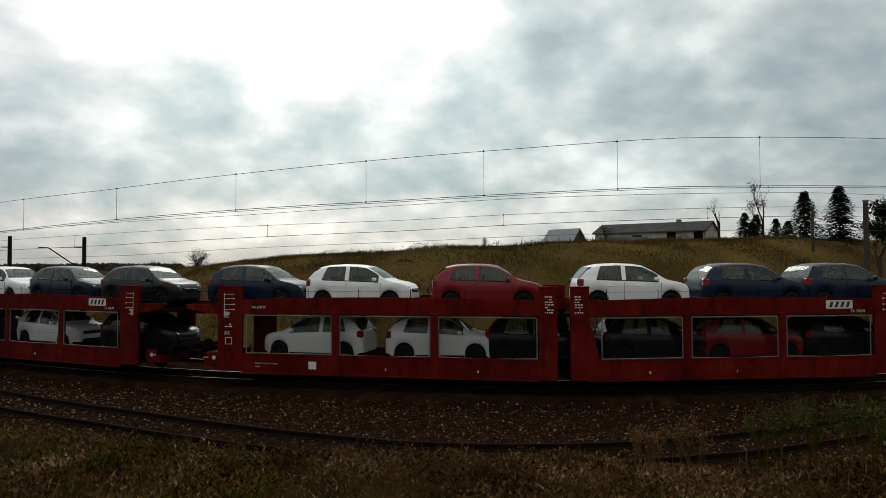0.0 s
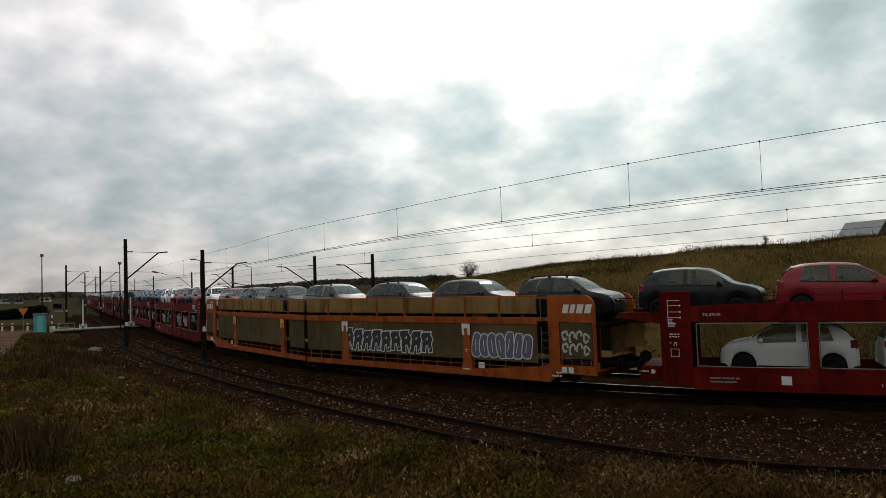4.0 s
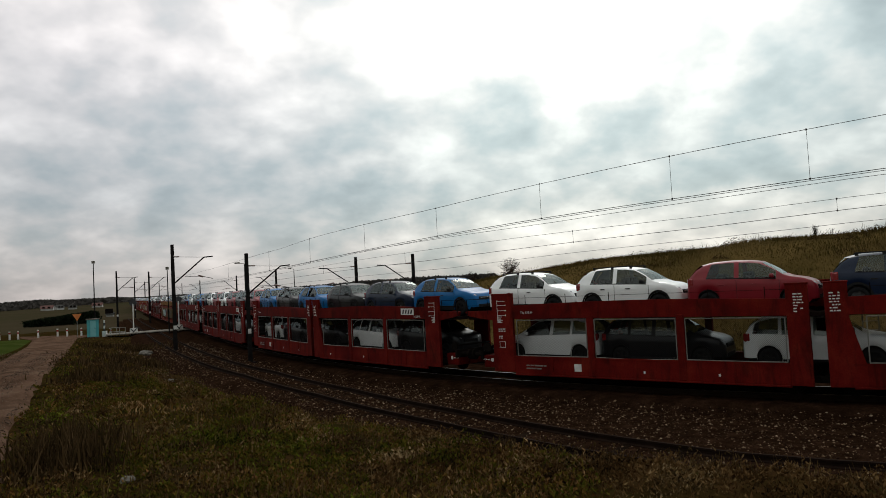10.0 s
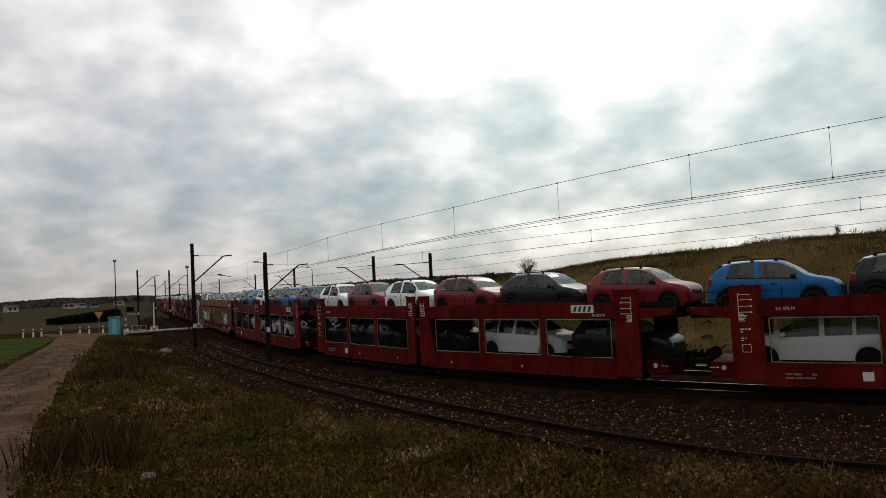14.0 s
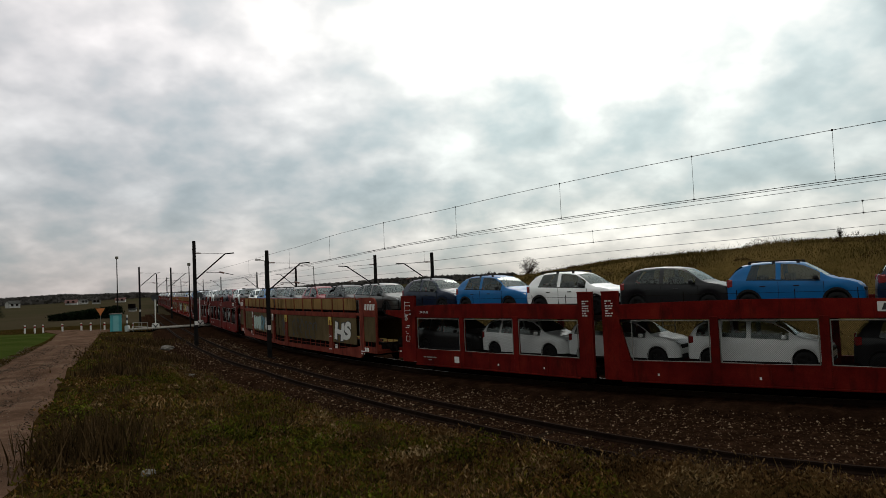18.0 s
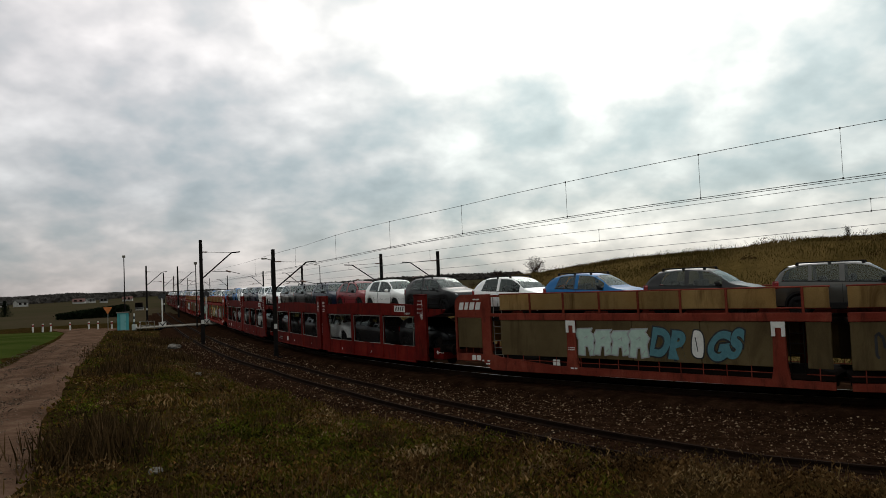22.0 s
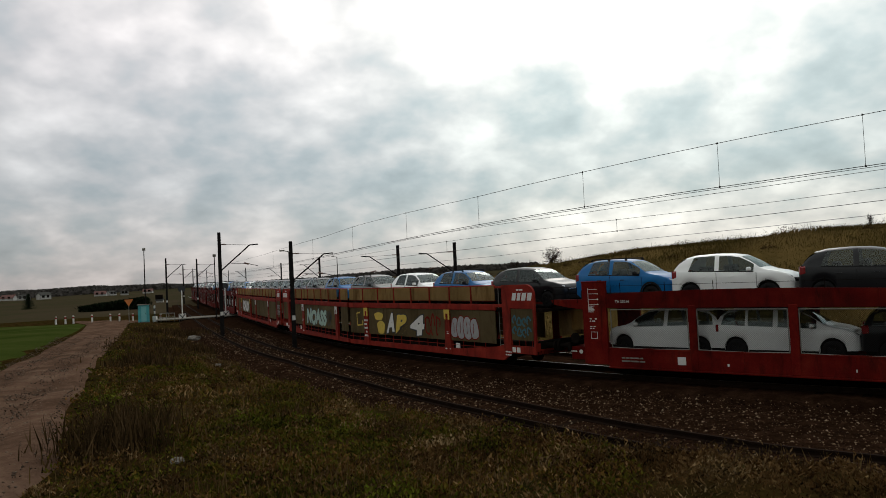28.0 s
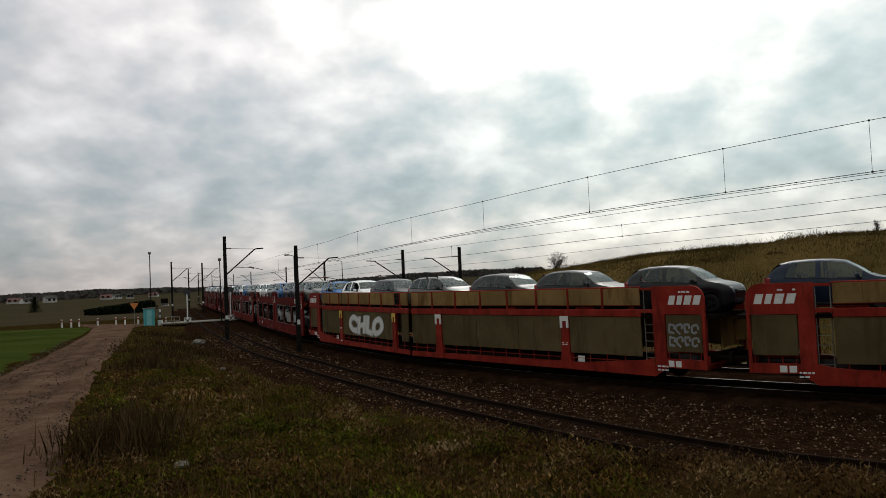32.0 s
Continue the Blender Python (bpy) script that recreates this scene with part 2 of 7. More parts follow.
MESH_PANEL = material("galvanised_mesh_panel", [(0.11, 0.078, 0.038), (0.155, 0.112, 0.055), (0.20, 0.148, 0.075)], 0.8, scale=0.5, fine=60, bump=0.2, grime=(0.07, 0.046, 0.022), per_object=0.12, spec=0.1, streak=True, through_light=0.35)
SIDE_BOARD = material("beige_side_board", [(0.34, 0.215, 0.086), (0.43, 0.285, 0.118), (0.52, 0.36, 0.16)], 0.7, scale=0.5, fine=50, bump=0.08, grime=(0.115, 0.058, 0.022), per_object=0.14, spec=0.08, streak=True, through_light=0.5)
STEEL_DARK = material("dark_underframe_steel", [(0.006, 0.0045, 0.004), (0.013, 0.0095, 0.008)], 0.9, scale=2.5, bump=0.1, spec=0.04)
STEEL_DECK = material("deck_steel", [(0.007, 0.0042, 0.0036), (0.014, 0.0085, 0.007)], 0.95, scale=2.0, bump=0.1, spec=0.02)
GALV = material("galvanised_frame", [(0.16, 0.155, 0.14), (0.27, 0.26, 0.24)], 0.55, metal=0.3, scale=4.0)
WHITE_PAINT = material("white_lettering", [(0.60, 0.59, 0.57), (0.74, 0.73, 0.71)], 0.6, scale=6.0)
YELLOW_PAINT = material("yellow_paint", [(0.55, 0.38, 0.05), (0.66, 0.47, 0.07)], 0.6, scale=6.0)
BLACK_PAINT = material("black_paint", [(0.015, 0.015, 0.018), (0.035, 0.035, 0.04)], 0.5, scale=6.0)
SILVER_PAINT = material("silver_paint", [(0.34, 0.34, 0.36), (0.46, 0.46, 0.48)], 0.4, metal=0.4, scale=6.0)
LILAC_PAINT = material("lilac_paint", [(0.10, 0.095, 0.15), (0.15, 0.14, 0.21)], 0.55, scale=6.0)
MINT_PAINT = material("mint_paint", [(0.36, 0.50, 0.44), (0.46, 0.60, 0.53)], 0.6, scale=6.0)
TEAL_PAINT = material("teal_paint", [(0.05, 0.16, 0.20), (0.08, 0.22, 0.26)], 0.6, scale=6.0)
TYRE = material("tyre_rubber", [(0.010, 0.010, 0.011), (0.018, 0.018, 0.019)], 0.9, scale=8.0, spec=0.12)
RIM = material("alloy_rim", [(0.05, 0.05, 0.052), (0.09, 0.09, 0.094)], 0.45, metal=0.4, scale=8.0)
TRIM = material("black_plastic_trim", [(0.011, 0.011, 0.012), (0.018, 0.018, 0.019)], 0.7, scale=8.0, spec=0.15)
CHROME = material("chrome", [(0.6, 0.6, 0.6), (0.7, 0.7, 0.7)], 0.2, metal=1.0, scale=8.0)
LAMP_GLASS = material("headlight_glass", [(0.45, 0.47, 0.5), (0.6, 0.62, 0.65)], 0.15, metal=0.3, scale=10.0, coat=1.0)
TAIL_RED = material("tail_light_red", [(0.18, 0.006, 0.008), (0.25, 0.008, 0.01)], 0.25, scale=10.0, coat=0.5)
CAR_GLASS = pane_material("tinted_car_glass", (0.52, 0.58, 0.56))
INTERIOR = material("dark_interior", [(0.007, 0.007, 0.008), (0.013, 0.013, 0.014)], 0.9, scale=8.0, spec=0.1)
PAINTS = {
    "white": ("white", material("car_paint_white", [(0.86, 0.875, 0.88), (0.90, 0.91, 0.915)], 0.35, scale=1.5, coat=0.5)),
    "red": ("dark red", material("car_paint_red", [(0.19, 0.006, 0.013), (0.23, 0.009, 0.018)], 0.36, metal=0.0, scale=1.5, coat=0.2, spec=0.3)),
    "blue": ("bright blue", material("car_paint_blue", [(0.002, 0.105, 0.31), (0.004, 0.130, 0.36)], 0.36, metal=0.0, scale=1.5, coat=0.12, spec=0.2)),
    "navy": ("navy blue", material("car_paint_navy", [(0.004, 0.011, 0.031), (0.006, 0.015, 0.040)], 0.3, metal=0.0, scale=1.5, coat=0.15, spec=0.2)),
    "dark": ("dark grey", material("car_paint_dark_grey", [(0.0080, 0.0084, 0.0106), (0.0125, 0.013, 0.0155)], 0.3, metal=0.0, scale=1.5, coat=0.18, spec=0.22)),
    "grey": ("grey", material("car_paint_grey", [(0.042, 0.041, 0.038), (0.06, 0.058, 0.055)], 0.33, metal=0.2, scale=1.5, coat=0.6)),
}
RAIL = material("worn_rail_steel", [(0.012, 0.007, 0.005), (0.022, 0.013, 0.009)], 0.95, scale=3.0, spec=0.03)
RAIL_SHINY = material("polished_rail_steel", [(0.20, 0.19, 0.18), (0.28, 0.27, 0.26)], 0.35, metal=0.9, scale=3.0)
SLEEPER = material("weathered_sleeper", [(0.008, 0.005, 0.0035), (0.017, 0.011, 0.0075)], 1.0, scale=2.0, bump=0.3, per_object=0.25, spec=0.0)
BALLAST = material("ballast_bed", [(0.0095, 0.0045, 0.0025), (0.019, 0.0095, 0.0054), (0.037, 0.019, 0.011)], 1.0, scale=2.2, fine=16, bump=1.0, bump_scale=14, spec=0.0)
STONES = material("ballast_stones", [(0.005, 0.0024, 0.0014), (0.012, 0.0058, 0.0032), (0.020, 0.0098, 0.0052), (0.034, 0.017, 0.0092), (0.055, 0.030, 0.016), (0.16, 0.105, 0.066), (0.45, 0.34, 0.24)], 1.0, scale=6.0, island=True, spec=0.03)
ROAD_STONES = material("pale_road_gravel", [(0.045, 0.030, 0.021), (0.08, 0.056, 0.042), (0.16, 0.12, 0.092)], 1.0, scale=6.0, island=True, spec=0.02)
SOIL = material("grassy_soil", [(0.010, 0.0065, 0.002), (0.026, 0.016, 0.005), (0.052, 0.028, 0.011)], 1.0, scale=1.6, fine=9, bump=0.9, bump_scale=7, spec=0.0, grime=(0.022, 0.030, 0.005))
HILL_GRASS = material("dry_hill_grass", [(0.066, 0.046, 0.014), (0.100, 0.067, 0.023), (0.14, 0.092, 0.034)], 1.0, scale=0.25, fine=3, bump=0.9, bump_scale=6, spec=0.0, grime=(0.044, 0.033, 0.011))
HILL_STRAW = material("hill_straw", [(0.044, 0.037, 0.010), (0.090, 0.064, 0.020), (0.17, 0.115, 0.045)], 1.0, scale=0.22, island=True, spec=0.0, patchy=True)
FIELD = material("autumn_field", [(0.031, 0.033, 0.016), (0.043, 0.035, 0.020), (0.055, 0.041, 0.027)], 1.0, scale=0.02, fine=0.6, bump=0.3, spec=0.0)
GREEN_FIELD = material("green_crop", [(0.019, 0.030, 0.006), (0.034, 0.046, 0.010), (0.050, 0.056, 0.016)], 1.0, scale=0.12, fine=20, bump=0.5, spec=0.0)
DIRT_ROAD = material("gravel_road", [(0.066, 0.038, 0.025), (0.105, 0.063, 0.043), (0.145, 0.094, 0.067)], 1.0, scale=0.7, fine=9, bump=0.9, bump_scale=12, spec=0.0, grime=(0.036, 0.022, 0.014))
BLADES = material("mixed_grass_blades", [(0.012, 0.013, 0.002), (0.050, 0.054, 0.005), (0.080, 0.062, 0.009), (0.125, 0.058, 0.018), (0.28, 0.18, 0.085)], 1.0, scale=0.75, island=True, spec=0.02, patchy=True)
GREEN_BLADES = material("green_grass_blades", [(0.040, 0.060, 0.003), (0.085, 0.104, 0.007), (0.14, 0.145, 0.018)], 1.0, scale=1.1, island=True, spec=0.03, patchy=True)
STRAW = material("dry_stalks", [(0.055, 0.030, 0.010), (0.105, 0.064, 0.024), (0.17, 0.115, 0.05)], 1.0, scale=0.7, island=True, spec=0.02)
BARK = material("bark", [(0.03, 0.023, 0.018), (0.06, 0.047, 0.036)], 0.9, scale=5, bump=0.5)
TWIGS = material("bare_twigs", [(0.018, 0.012, 0.009), (0.036, 0.025, 0.018)], 1.0, scale=3, island=True, spec=0.02)
NEEDLES = material("spruce_needles", [(0.007, 0.012, 0.006), (0.015, 0.022, 0.010)], 1.0, scale=2, island=True, spec=0.02)
RUSSET = material("russet_leaves", [(0.028, 0.014, 0.007), (0.05, 0.024, 0.011), (0.075, 0.036, 0.015)], 1.0, scale=2, island=True, spec=0.02)
CONCRETE = material("weathered_concrete", [(0.15, 0.138, 0.118), (0.22, 0.205, 0.18)], 0.95, scale=1.5, bump=0.2, spec=0.05)
POST_DARK = material("dark_steel_post", [(0.010, 0.009, 0.009), (0.020, 0.018, 0.017)], 0.9, scale=2.5, spec=0.04)
WIRE = material("copper_wire", [(0.022, 0.02, 0.02), (0.035, 0.032, 0.03)], 0.5, metal=0.5, scale=5)
INSULATOR = material("brown_insulator", [(0.08, 0.03, 0.02), (0.12, 0.05, 0.03)], 0.3, scale=8)
DEAD_WEED = material("dead_weed", [(0.022, 0.015, 0.006), (0.042, 0.026, 0.011), (0.066, 0.040, 0.017), (0.12, 0.075, 0.036)], 1.0, scale=0.7, island=True, spec=0.02)
# autumn woods paled and greyed: aerial haze is put into the base colour
HAZED_WOOD = material("far_woods_haze_in_colour", [(0.062, 0.056, 0.052), (0.074, 0.067, 0.062), (0.088, 0.079, 0.072)], 1.0, scale=0.02, island=True, spec=0.0)
WEED_LEAF = material("dark_weed_leaf", [(0.022, 0.034, 0.006), (0.042, 0.060, 0.011), (0.075, 0.085, 0.02)], 0.9, scale=0.7, island=True, spec=0.05)
BROWN_BLADES = material("dry_brown_blades", [(0.018, 0.011, 0.004), (0.050, 0.026, 0.009), (0.086, 0.046, 0.017), (0.14, 0.082, 0.033), (0.27, 0.19, 0.10)], 1.0, scale=0.9, island=True, spec=0.02, patchy=True)

# ---------------------------------------------------------------- mesh helpers


def mesh_object(name, data, mat, parent=None, label="", at=None):
    ob = new(name, data)
    if mat is not None and not data.materials:
        data.materials.append(mat)
    if parent is not None:
        ob.parent = parent
    if at is not None:
        ob.matrix_basis = at
    if label:
        ob["label"] = label
    return ob


LETTERING = {"marking_table", "lettering", "number_marking", "brake_lettering", "owner_mark", "graffiti_fill", "graffiti_outline"}


def part(name, bm, mat, parent=None, label="", smooth=False, at=None):
    data = bpy.data.meshes.new(name)
    bmesh.ops.recalc_face_normals(bm, faces=bm.faces)
    bm.to_mesh(data)
    bm.free()
    if smooth:
        for p in data.polygons:
            p.use_smooth = True
    ob = mesh_object(name, data, mat, parent, label, at)
    if name in LETTERING:
        ob["kind"] = "stuff"
    return ob


def add_box(bm, x0, x1, y0, y1, z0, z1, bevel=0.0):
    made = bmesh.ops.create_cube(bm, size=1.0, matrix=Matrix.Translation(((x0 + x1) / 2, (y0 + y1) / 2, (z0 + z1) / 2)) @ Matrix.Diagonal((abs(x1 - x0), abs(y1 - y0), abs(z1 - z0), 1)))
    if bevel:
        edges = list({e for v in made["verts"] for e in v.link_edges})
        bmesh.ops.bevel(bm, geom=edges, offset=bevel, segments=1, affect="EDGES")


def box(name, x0, x1, y0, y1, z0, z1, mat, parent=None, label="", bevel=0.012):
    bm = bmesh.new()
    add_box(bm, x0, x1, y0, y1, z0, z1, bevel)
    return part(name, bm, mat, parent, label)


def add_cyl(bm, p0, p1, r0, r1=None, seg=8, caps=True):
    p0, p1 = Vector(p0), Vector(p1)
    d = p1 - p0
    m = Matrix.Translation((p0 + p1) / 2) @ d.to_track_quat("Z", "Y").to_matrix().to_4x4()
    bmesh.ops.create_cone(bm, cap_ends=caps, segments=seg, radius1=r0, radius2=r0 if r1 is None else r1, depth=d.length, matrix=m)


def add_prism(bm, outline, y0, y1):
    """A plate of the outline (x, z) between two planes of y."""
    a = [bm.verts.new((x, y0, z)) for x, z in outline]
    b = [bm.verts.new((x, y1, z)) for x, z in outline]
    n = len(a)
    bm.faces.new(a)
    bm.faces.new(b[::-1])
    for i in range(n):
        bm.faces.new((a[i], b[i], b[(i + 1) % n], a[(i + 1) % n]))


def from_lists(name, verts, faces, mat, parent=None, smooth=False):
    data = bpy.data.meshes.new(name)
    data.from_pydata([tuple(v) for v in verts], [], [tuple(f) for f in faces])
    if smooth:
        data.polygons.foreach_set("use_smooth", [True] * len(data.polygons))
    return mesh_object(name, data, mat, parent)


def empty(name):
    ob = new(name)
    ob.empty_display_size = 0.3
    return ob


# ---------------------------------------------------------------- the line of the railway
KNOTS = [-160, -110, -75, -55, -40, -30, -20, -10, 0, 10, 20, 35]
TURNS = [-66.8, -66.1, -65.9, -65.8, -64.5, -59.9, -53.5, -43.5, -32.8, -18.2, -4.9, 8.0]
LINE_S = np.arange(-900.0, 200.01, 0.25)
_t = np.interp(LINE_S, KNOTS, TURNS)
_k = np.ones(41) / 41
LINE_H = np.radians(np.convolve(np.pad(_t, 20, mode="edge"), _k, mode="valid"))
LINE_X = np.cumsum(np.cos(LINE_H)) * 0.25
LINE_Y = np.cumsum(np.sin(LINE_H)) * 0.25
_i = int(np.argmin(np.abs(LINE_S)))
LINE_X += 11.94 - LINE_X[_i]
LINE_Y += 20.0 - LINE_Y[_i]
SIDE = 1.45          # half the width of a wagon: the line above runs along the near side of the train


def on_line(s, off=0.0):
    """Place and heading at s metres along the line, off metres beyond the near side of the train."""
    h = np.interp(s, LINE_S, LINE_H)
    return np.interp(s, LINE_S, LINE_X) - off * np.sin(h), np.interp(s, LINE_S, LINE_Y) + off * np.cos(h), h


def line_coords(px, py):
    """s and off for arrays of places."""
    sx, sy, ss, sh = LINE_X[::6], LINE_Y[::6], LINE_S[::6], LINE_H[::6]
    out_s, out_o = np.empty(len(px)), np.empty(len(px))
    for a in range(0, len(px), 4000):
        qx, qy = px[a:a + 4000], py[a:a + 4000]
        i = np.argmin((qx[:, None] - sx) ** 2 + (qy[:, None] - sy) ** 2, axis=1)
        out_s[a:a + 4000] = ss[i]
        out_o[a:a + 4000] = -(qx - sx[i]) * np.sin(sh[i]) + (qy - sy[i]) * np.cos(sh[i])
    return out_s, out_o


def siding_off(s):
    """Where the centre of the disused siding runs."""
    return np.interp(s, [-160, -63, -37, -24.5, -16, -9, -5, -1.8, 0.2, 2.2, 4.8, 8.2, 14, 30], [-3.6, -3.6, -3.4, -3.6, -4.55, -6.0, -7.1, -7.85, -7.9, -7.6, -6.75, -5.2, -4.1, -3.8])


def verge(s):
    """How much further the ballast reaches out towards the road."""
    return np.interp(s, [-14, -3], [0.0, 3.2])


def smoothstep(a, b, x):
    t = np.clip((x - a) / (b - a), 0, 1)
    return t * t * (3 - 2 * t)


def wobble(x, y, size, seed=0.0):
    """A cheap smooth unevenness between -1 and 1."""
    u, v = x / size + seed, y / size - seed
    return (np.sin(u * 1.7 + np.sin(v * 1.3) * 1.1) + np.sin(v * 2.1 + 1.7 * np.sin(u * 0.9 + 1.0)) + np.sin((u + v) * 3.3 + 0.7) * 0.5) / 2.5


def ridge(az):
    """Height of the hill's crest at 45 m, by direction (degrees to the right)."""
    return np.interp(az, [-3, 0, 2, 5, 10, 14, 18, 23, 30, 36, 42, 47, 53, 60, 90, 120], [2.6, 3.3, 3.65, 3.9, 4.35, 4.7, 4.82, 4.98, 5.25, 5.38, 5.5, 5.62, 5.6, 5.4, 5.2, 5.0])


def ground_z(px, py):
    px, py = np.asarray(px, float), np.asarray(py, float)
    s, o = line_coords(px, py)
    r = np.hypot(px, py)
    az = np.degrees(np.arctan2(px, py))
    # near side: a grassy bank that falls to the siding
    top = np.clip(2.3 * (1 - r / 88), -0.15, 2.3)
    d = -(o - siding_off(s))
    near = -0.42 + (top + 0.42) * smoothstep(1.9, 9.5, d) ** 0.8
    near = near + 0.10 * wobble(px, py, 1.9) * smoothstep(3, 6, d) * smoothstep(60, 20, r) * smoothstep(1.0, 3.0, r)
    # far side: the hill
    crest = 3.95 + (ridge(az) - 3.95) * 52 / 45
    rise = smoothstep(9.5, 24.0, o)
    far = -0.42 + (crest + 0.42) * rise + np.where(r > 52, (ridge(az) - 3.95) / 45 * (np.minimum(r, 95) - 52), 0) * rise
    keep = smoothstep(-6, 4, az) * smoothstep(135, 110, az)
    far = -0.42 + (far + 0.42) * keep * smoothstep(200, 110, r)
    far = far + 0.18 * wobble(px, py, 3.0, 2.0) * rise
    z = np.where(o > 0, far, near)
    # distant land rises to low hills
    land = smoothstep(170, 900, r)
    z = z * (1 - smoothstep(90, 170, r)) + land * (3.0 + 3.0 * wobble(px, py, 160, 1.0)) + np.where(r > 90, -0.2 * smoothstep(90, 170, r), 0)
    return z


def make_ground():
    rings = np.concatenate([[0.0], np.geomspace(0.8, 70, 96), np.geomspace(73, 2600, 60)])
    nz = 420
    ang = np.linspace(0, 2 * np.pi, nz, endpoint=False)
    R, A = np.meshgrid(rings, ang, indexing="ij")
    X, Y = (R * np.sin(A)).ravel(), (R * np.cos(A)).ravel()
    Z = ground_z(X, Y)
    faces = []
    for i in range(len(rings) - 1):
        for j in range(nz):
            a, b = i * nz + j, i * nz + (j + 1) % nz
            faces.append((a, b, b + nz, a + nz) if i else (a, b + nz, a + nz))
    ob = from_lists("ground", np.stack([X, Y, Z], 1), faces, None, smooth=True)
    data = ob.data
    for m in (SOIL, HILL_GRASS, FIELD, DIRT_ROAD, GREEN_FIELD, BALLAST):
        data.materials.append(m)
    c = np.array([p.center[:] for p in data.polygons])
    s, o = line_coords(c[:, 0], c[:, 1])
    r = np.hypot(c[:, 0], c[:, 1])
    idx = np.where((o > 8.5) & (r < 130), 1, 0)
    idx = np.where(r > 120, 2, idx)
    d = -(o - siding_off(s))
    idx = np.where((o < 8.5) & (d < 2.6 + verge(s)) & (r < 150), 5, idx)
    data.polygons.foreach_set("material_index", idx.astype(int))
    tagged(ob, "rolling autumn ground with a grassy bank beside the railway and a hill behind it", "ground", kind="structure")
    return ob


make_ground()


def strip(name, s0, s1, step, profile, mat, center, smooth=False):
    """A profile (off, z) swept along the line round a centre given by s."""
    ss = np.arange(s0, s1 + 0.01, step)
    rows = []
    for s in ss:
        for o, z in profile:
            x, y, _ = on_line(s, center(s) + o)
            rows.append((x, y, z))
    k = len(profile)
    faces = [(i * k + j, (i + 1) * k + j, (i + 1) * k + j + 1, i * k + j + 1) for i in range(len(ss) - 1) for j in range(k - 1)]
    return from_lists(name, rows, faces, mat, smooth=smooth)


def main_off(s):
    return SIDE


def second_off(s):
    return SIDE + 4.3


def rail_profile(c, head=0.036, foot=0.07, h=0.17):
    return [(c - foot, -h), (c - foot, -h + 0.02), (c - 0.012, -h + 0.05), (c - 0.012, -0.05), (c - head, -0.04), (c - head, 0.0), (c + head, 0.0), (c + head, -0.04), (c + 0.012, -0.05), (c + 0.012, -h + 0.05), (c + foot, -h + 0.02), (c + foot, -h)]


BED = [(-2.9, -0.60), (-1.75, -0.165), (1.75, -0.165), (2.9, -0.60)]
GAUGE = 0.76


def railway(name, label, center, s0, s1, rail_mat, sleeper_from, sleeper_to):
    bed = strip(name, s0, s1, 1.0, [(a, z + 0.0) for a, z in BED], BALLAST, center)
    tagged(bed, label, "railway track", kind="structure")
    for side in (-GAUGE, GAUGE):
        ob = strip("rail", s0, s1, 0.5 if s1 - s0 < 200 else 1.0, rail_profile(side), RAIL, center)
        ob.parent = bed
        if rail_mat is RAIL_SHINY:
            top = strip("running_surface", s0, s1, 1.0, [(side - 0.030, 0.002), (side + 0.030, 0.002)], RAIL_SHINY, center)
            top.parent = bed
    bm = bmesh.new()
    add_box(bm, -0.13, 0.13, -1.3, 1.3, -0.30, -0.165, 0.02)
    first = part("sleeper", bm, SLEEPER, bed)
    n = 0
    s = sleeper_from
    while s < sleeper_to:
        x, y, h = on_line(s, center(s))
        m = Matrix.Translation((x, y, random.uniform(-0.02, 0.012))) @ Matrix.Rotation(h + random.uniform(-0.03, 0.03), 4, "Z")
        if n == 0:
            first.matrix_basis = m
        else:
            ob = new("sleeper", first.data)
            ob.parent, ob.matrix_basis = bed, m
        n += 1
        s += 0.62
    return bed


railway("siding_track", "rusty disused siding with worn sleepers in brown ballast", siding_off, -150, 40, RAIL, -110, 22)
railway("main_track", "main line track in dark ballast under the freight train", main_off, -420, 80, RAIL_SHINY, -30, 18)
railway("second_track", "second main line track in dark ballast behind the train", second_off, -420, 80, RAIL_SHINY, -12, 6)


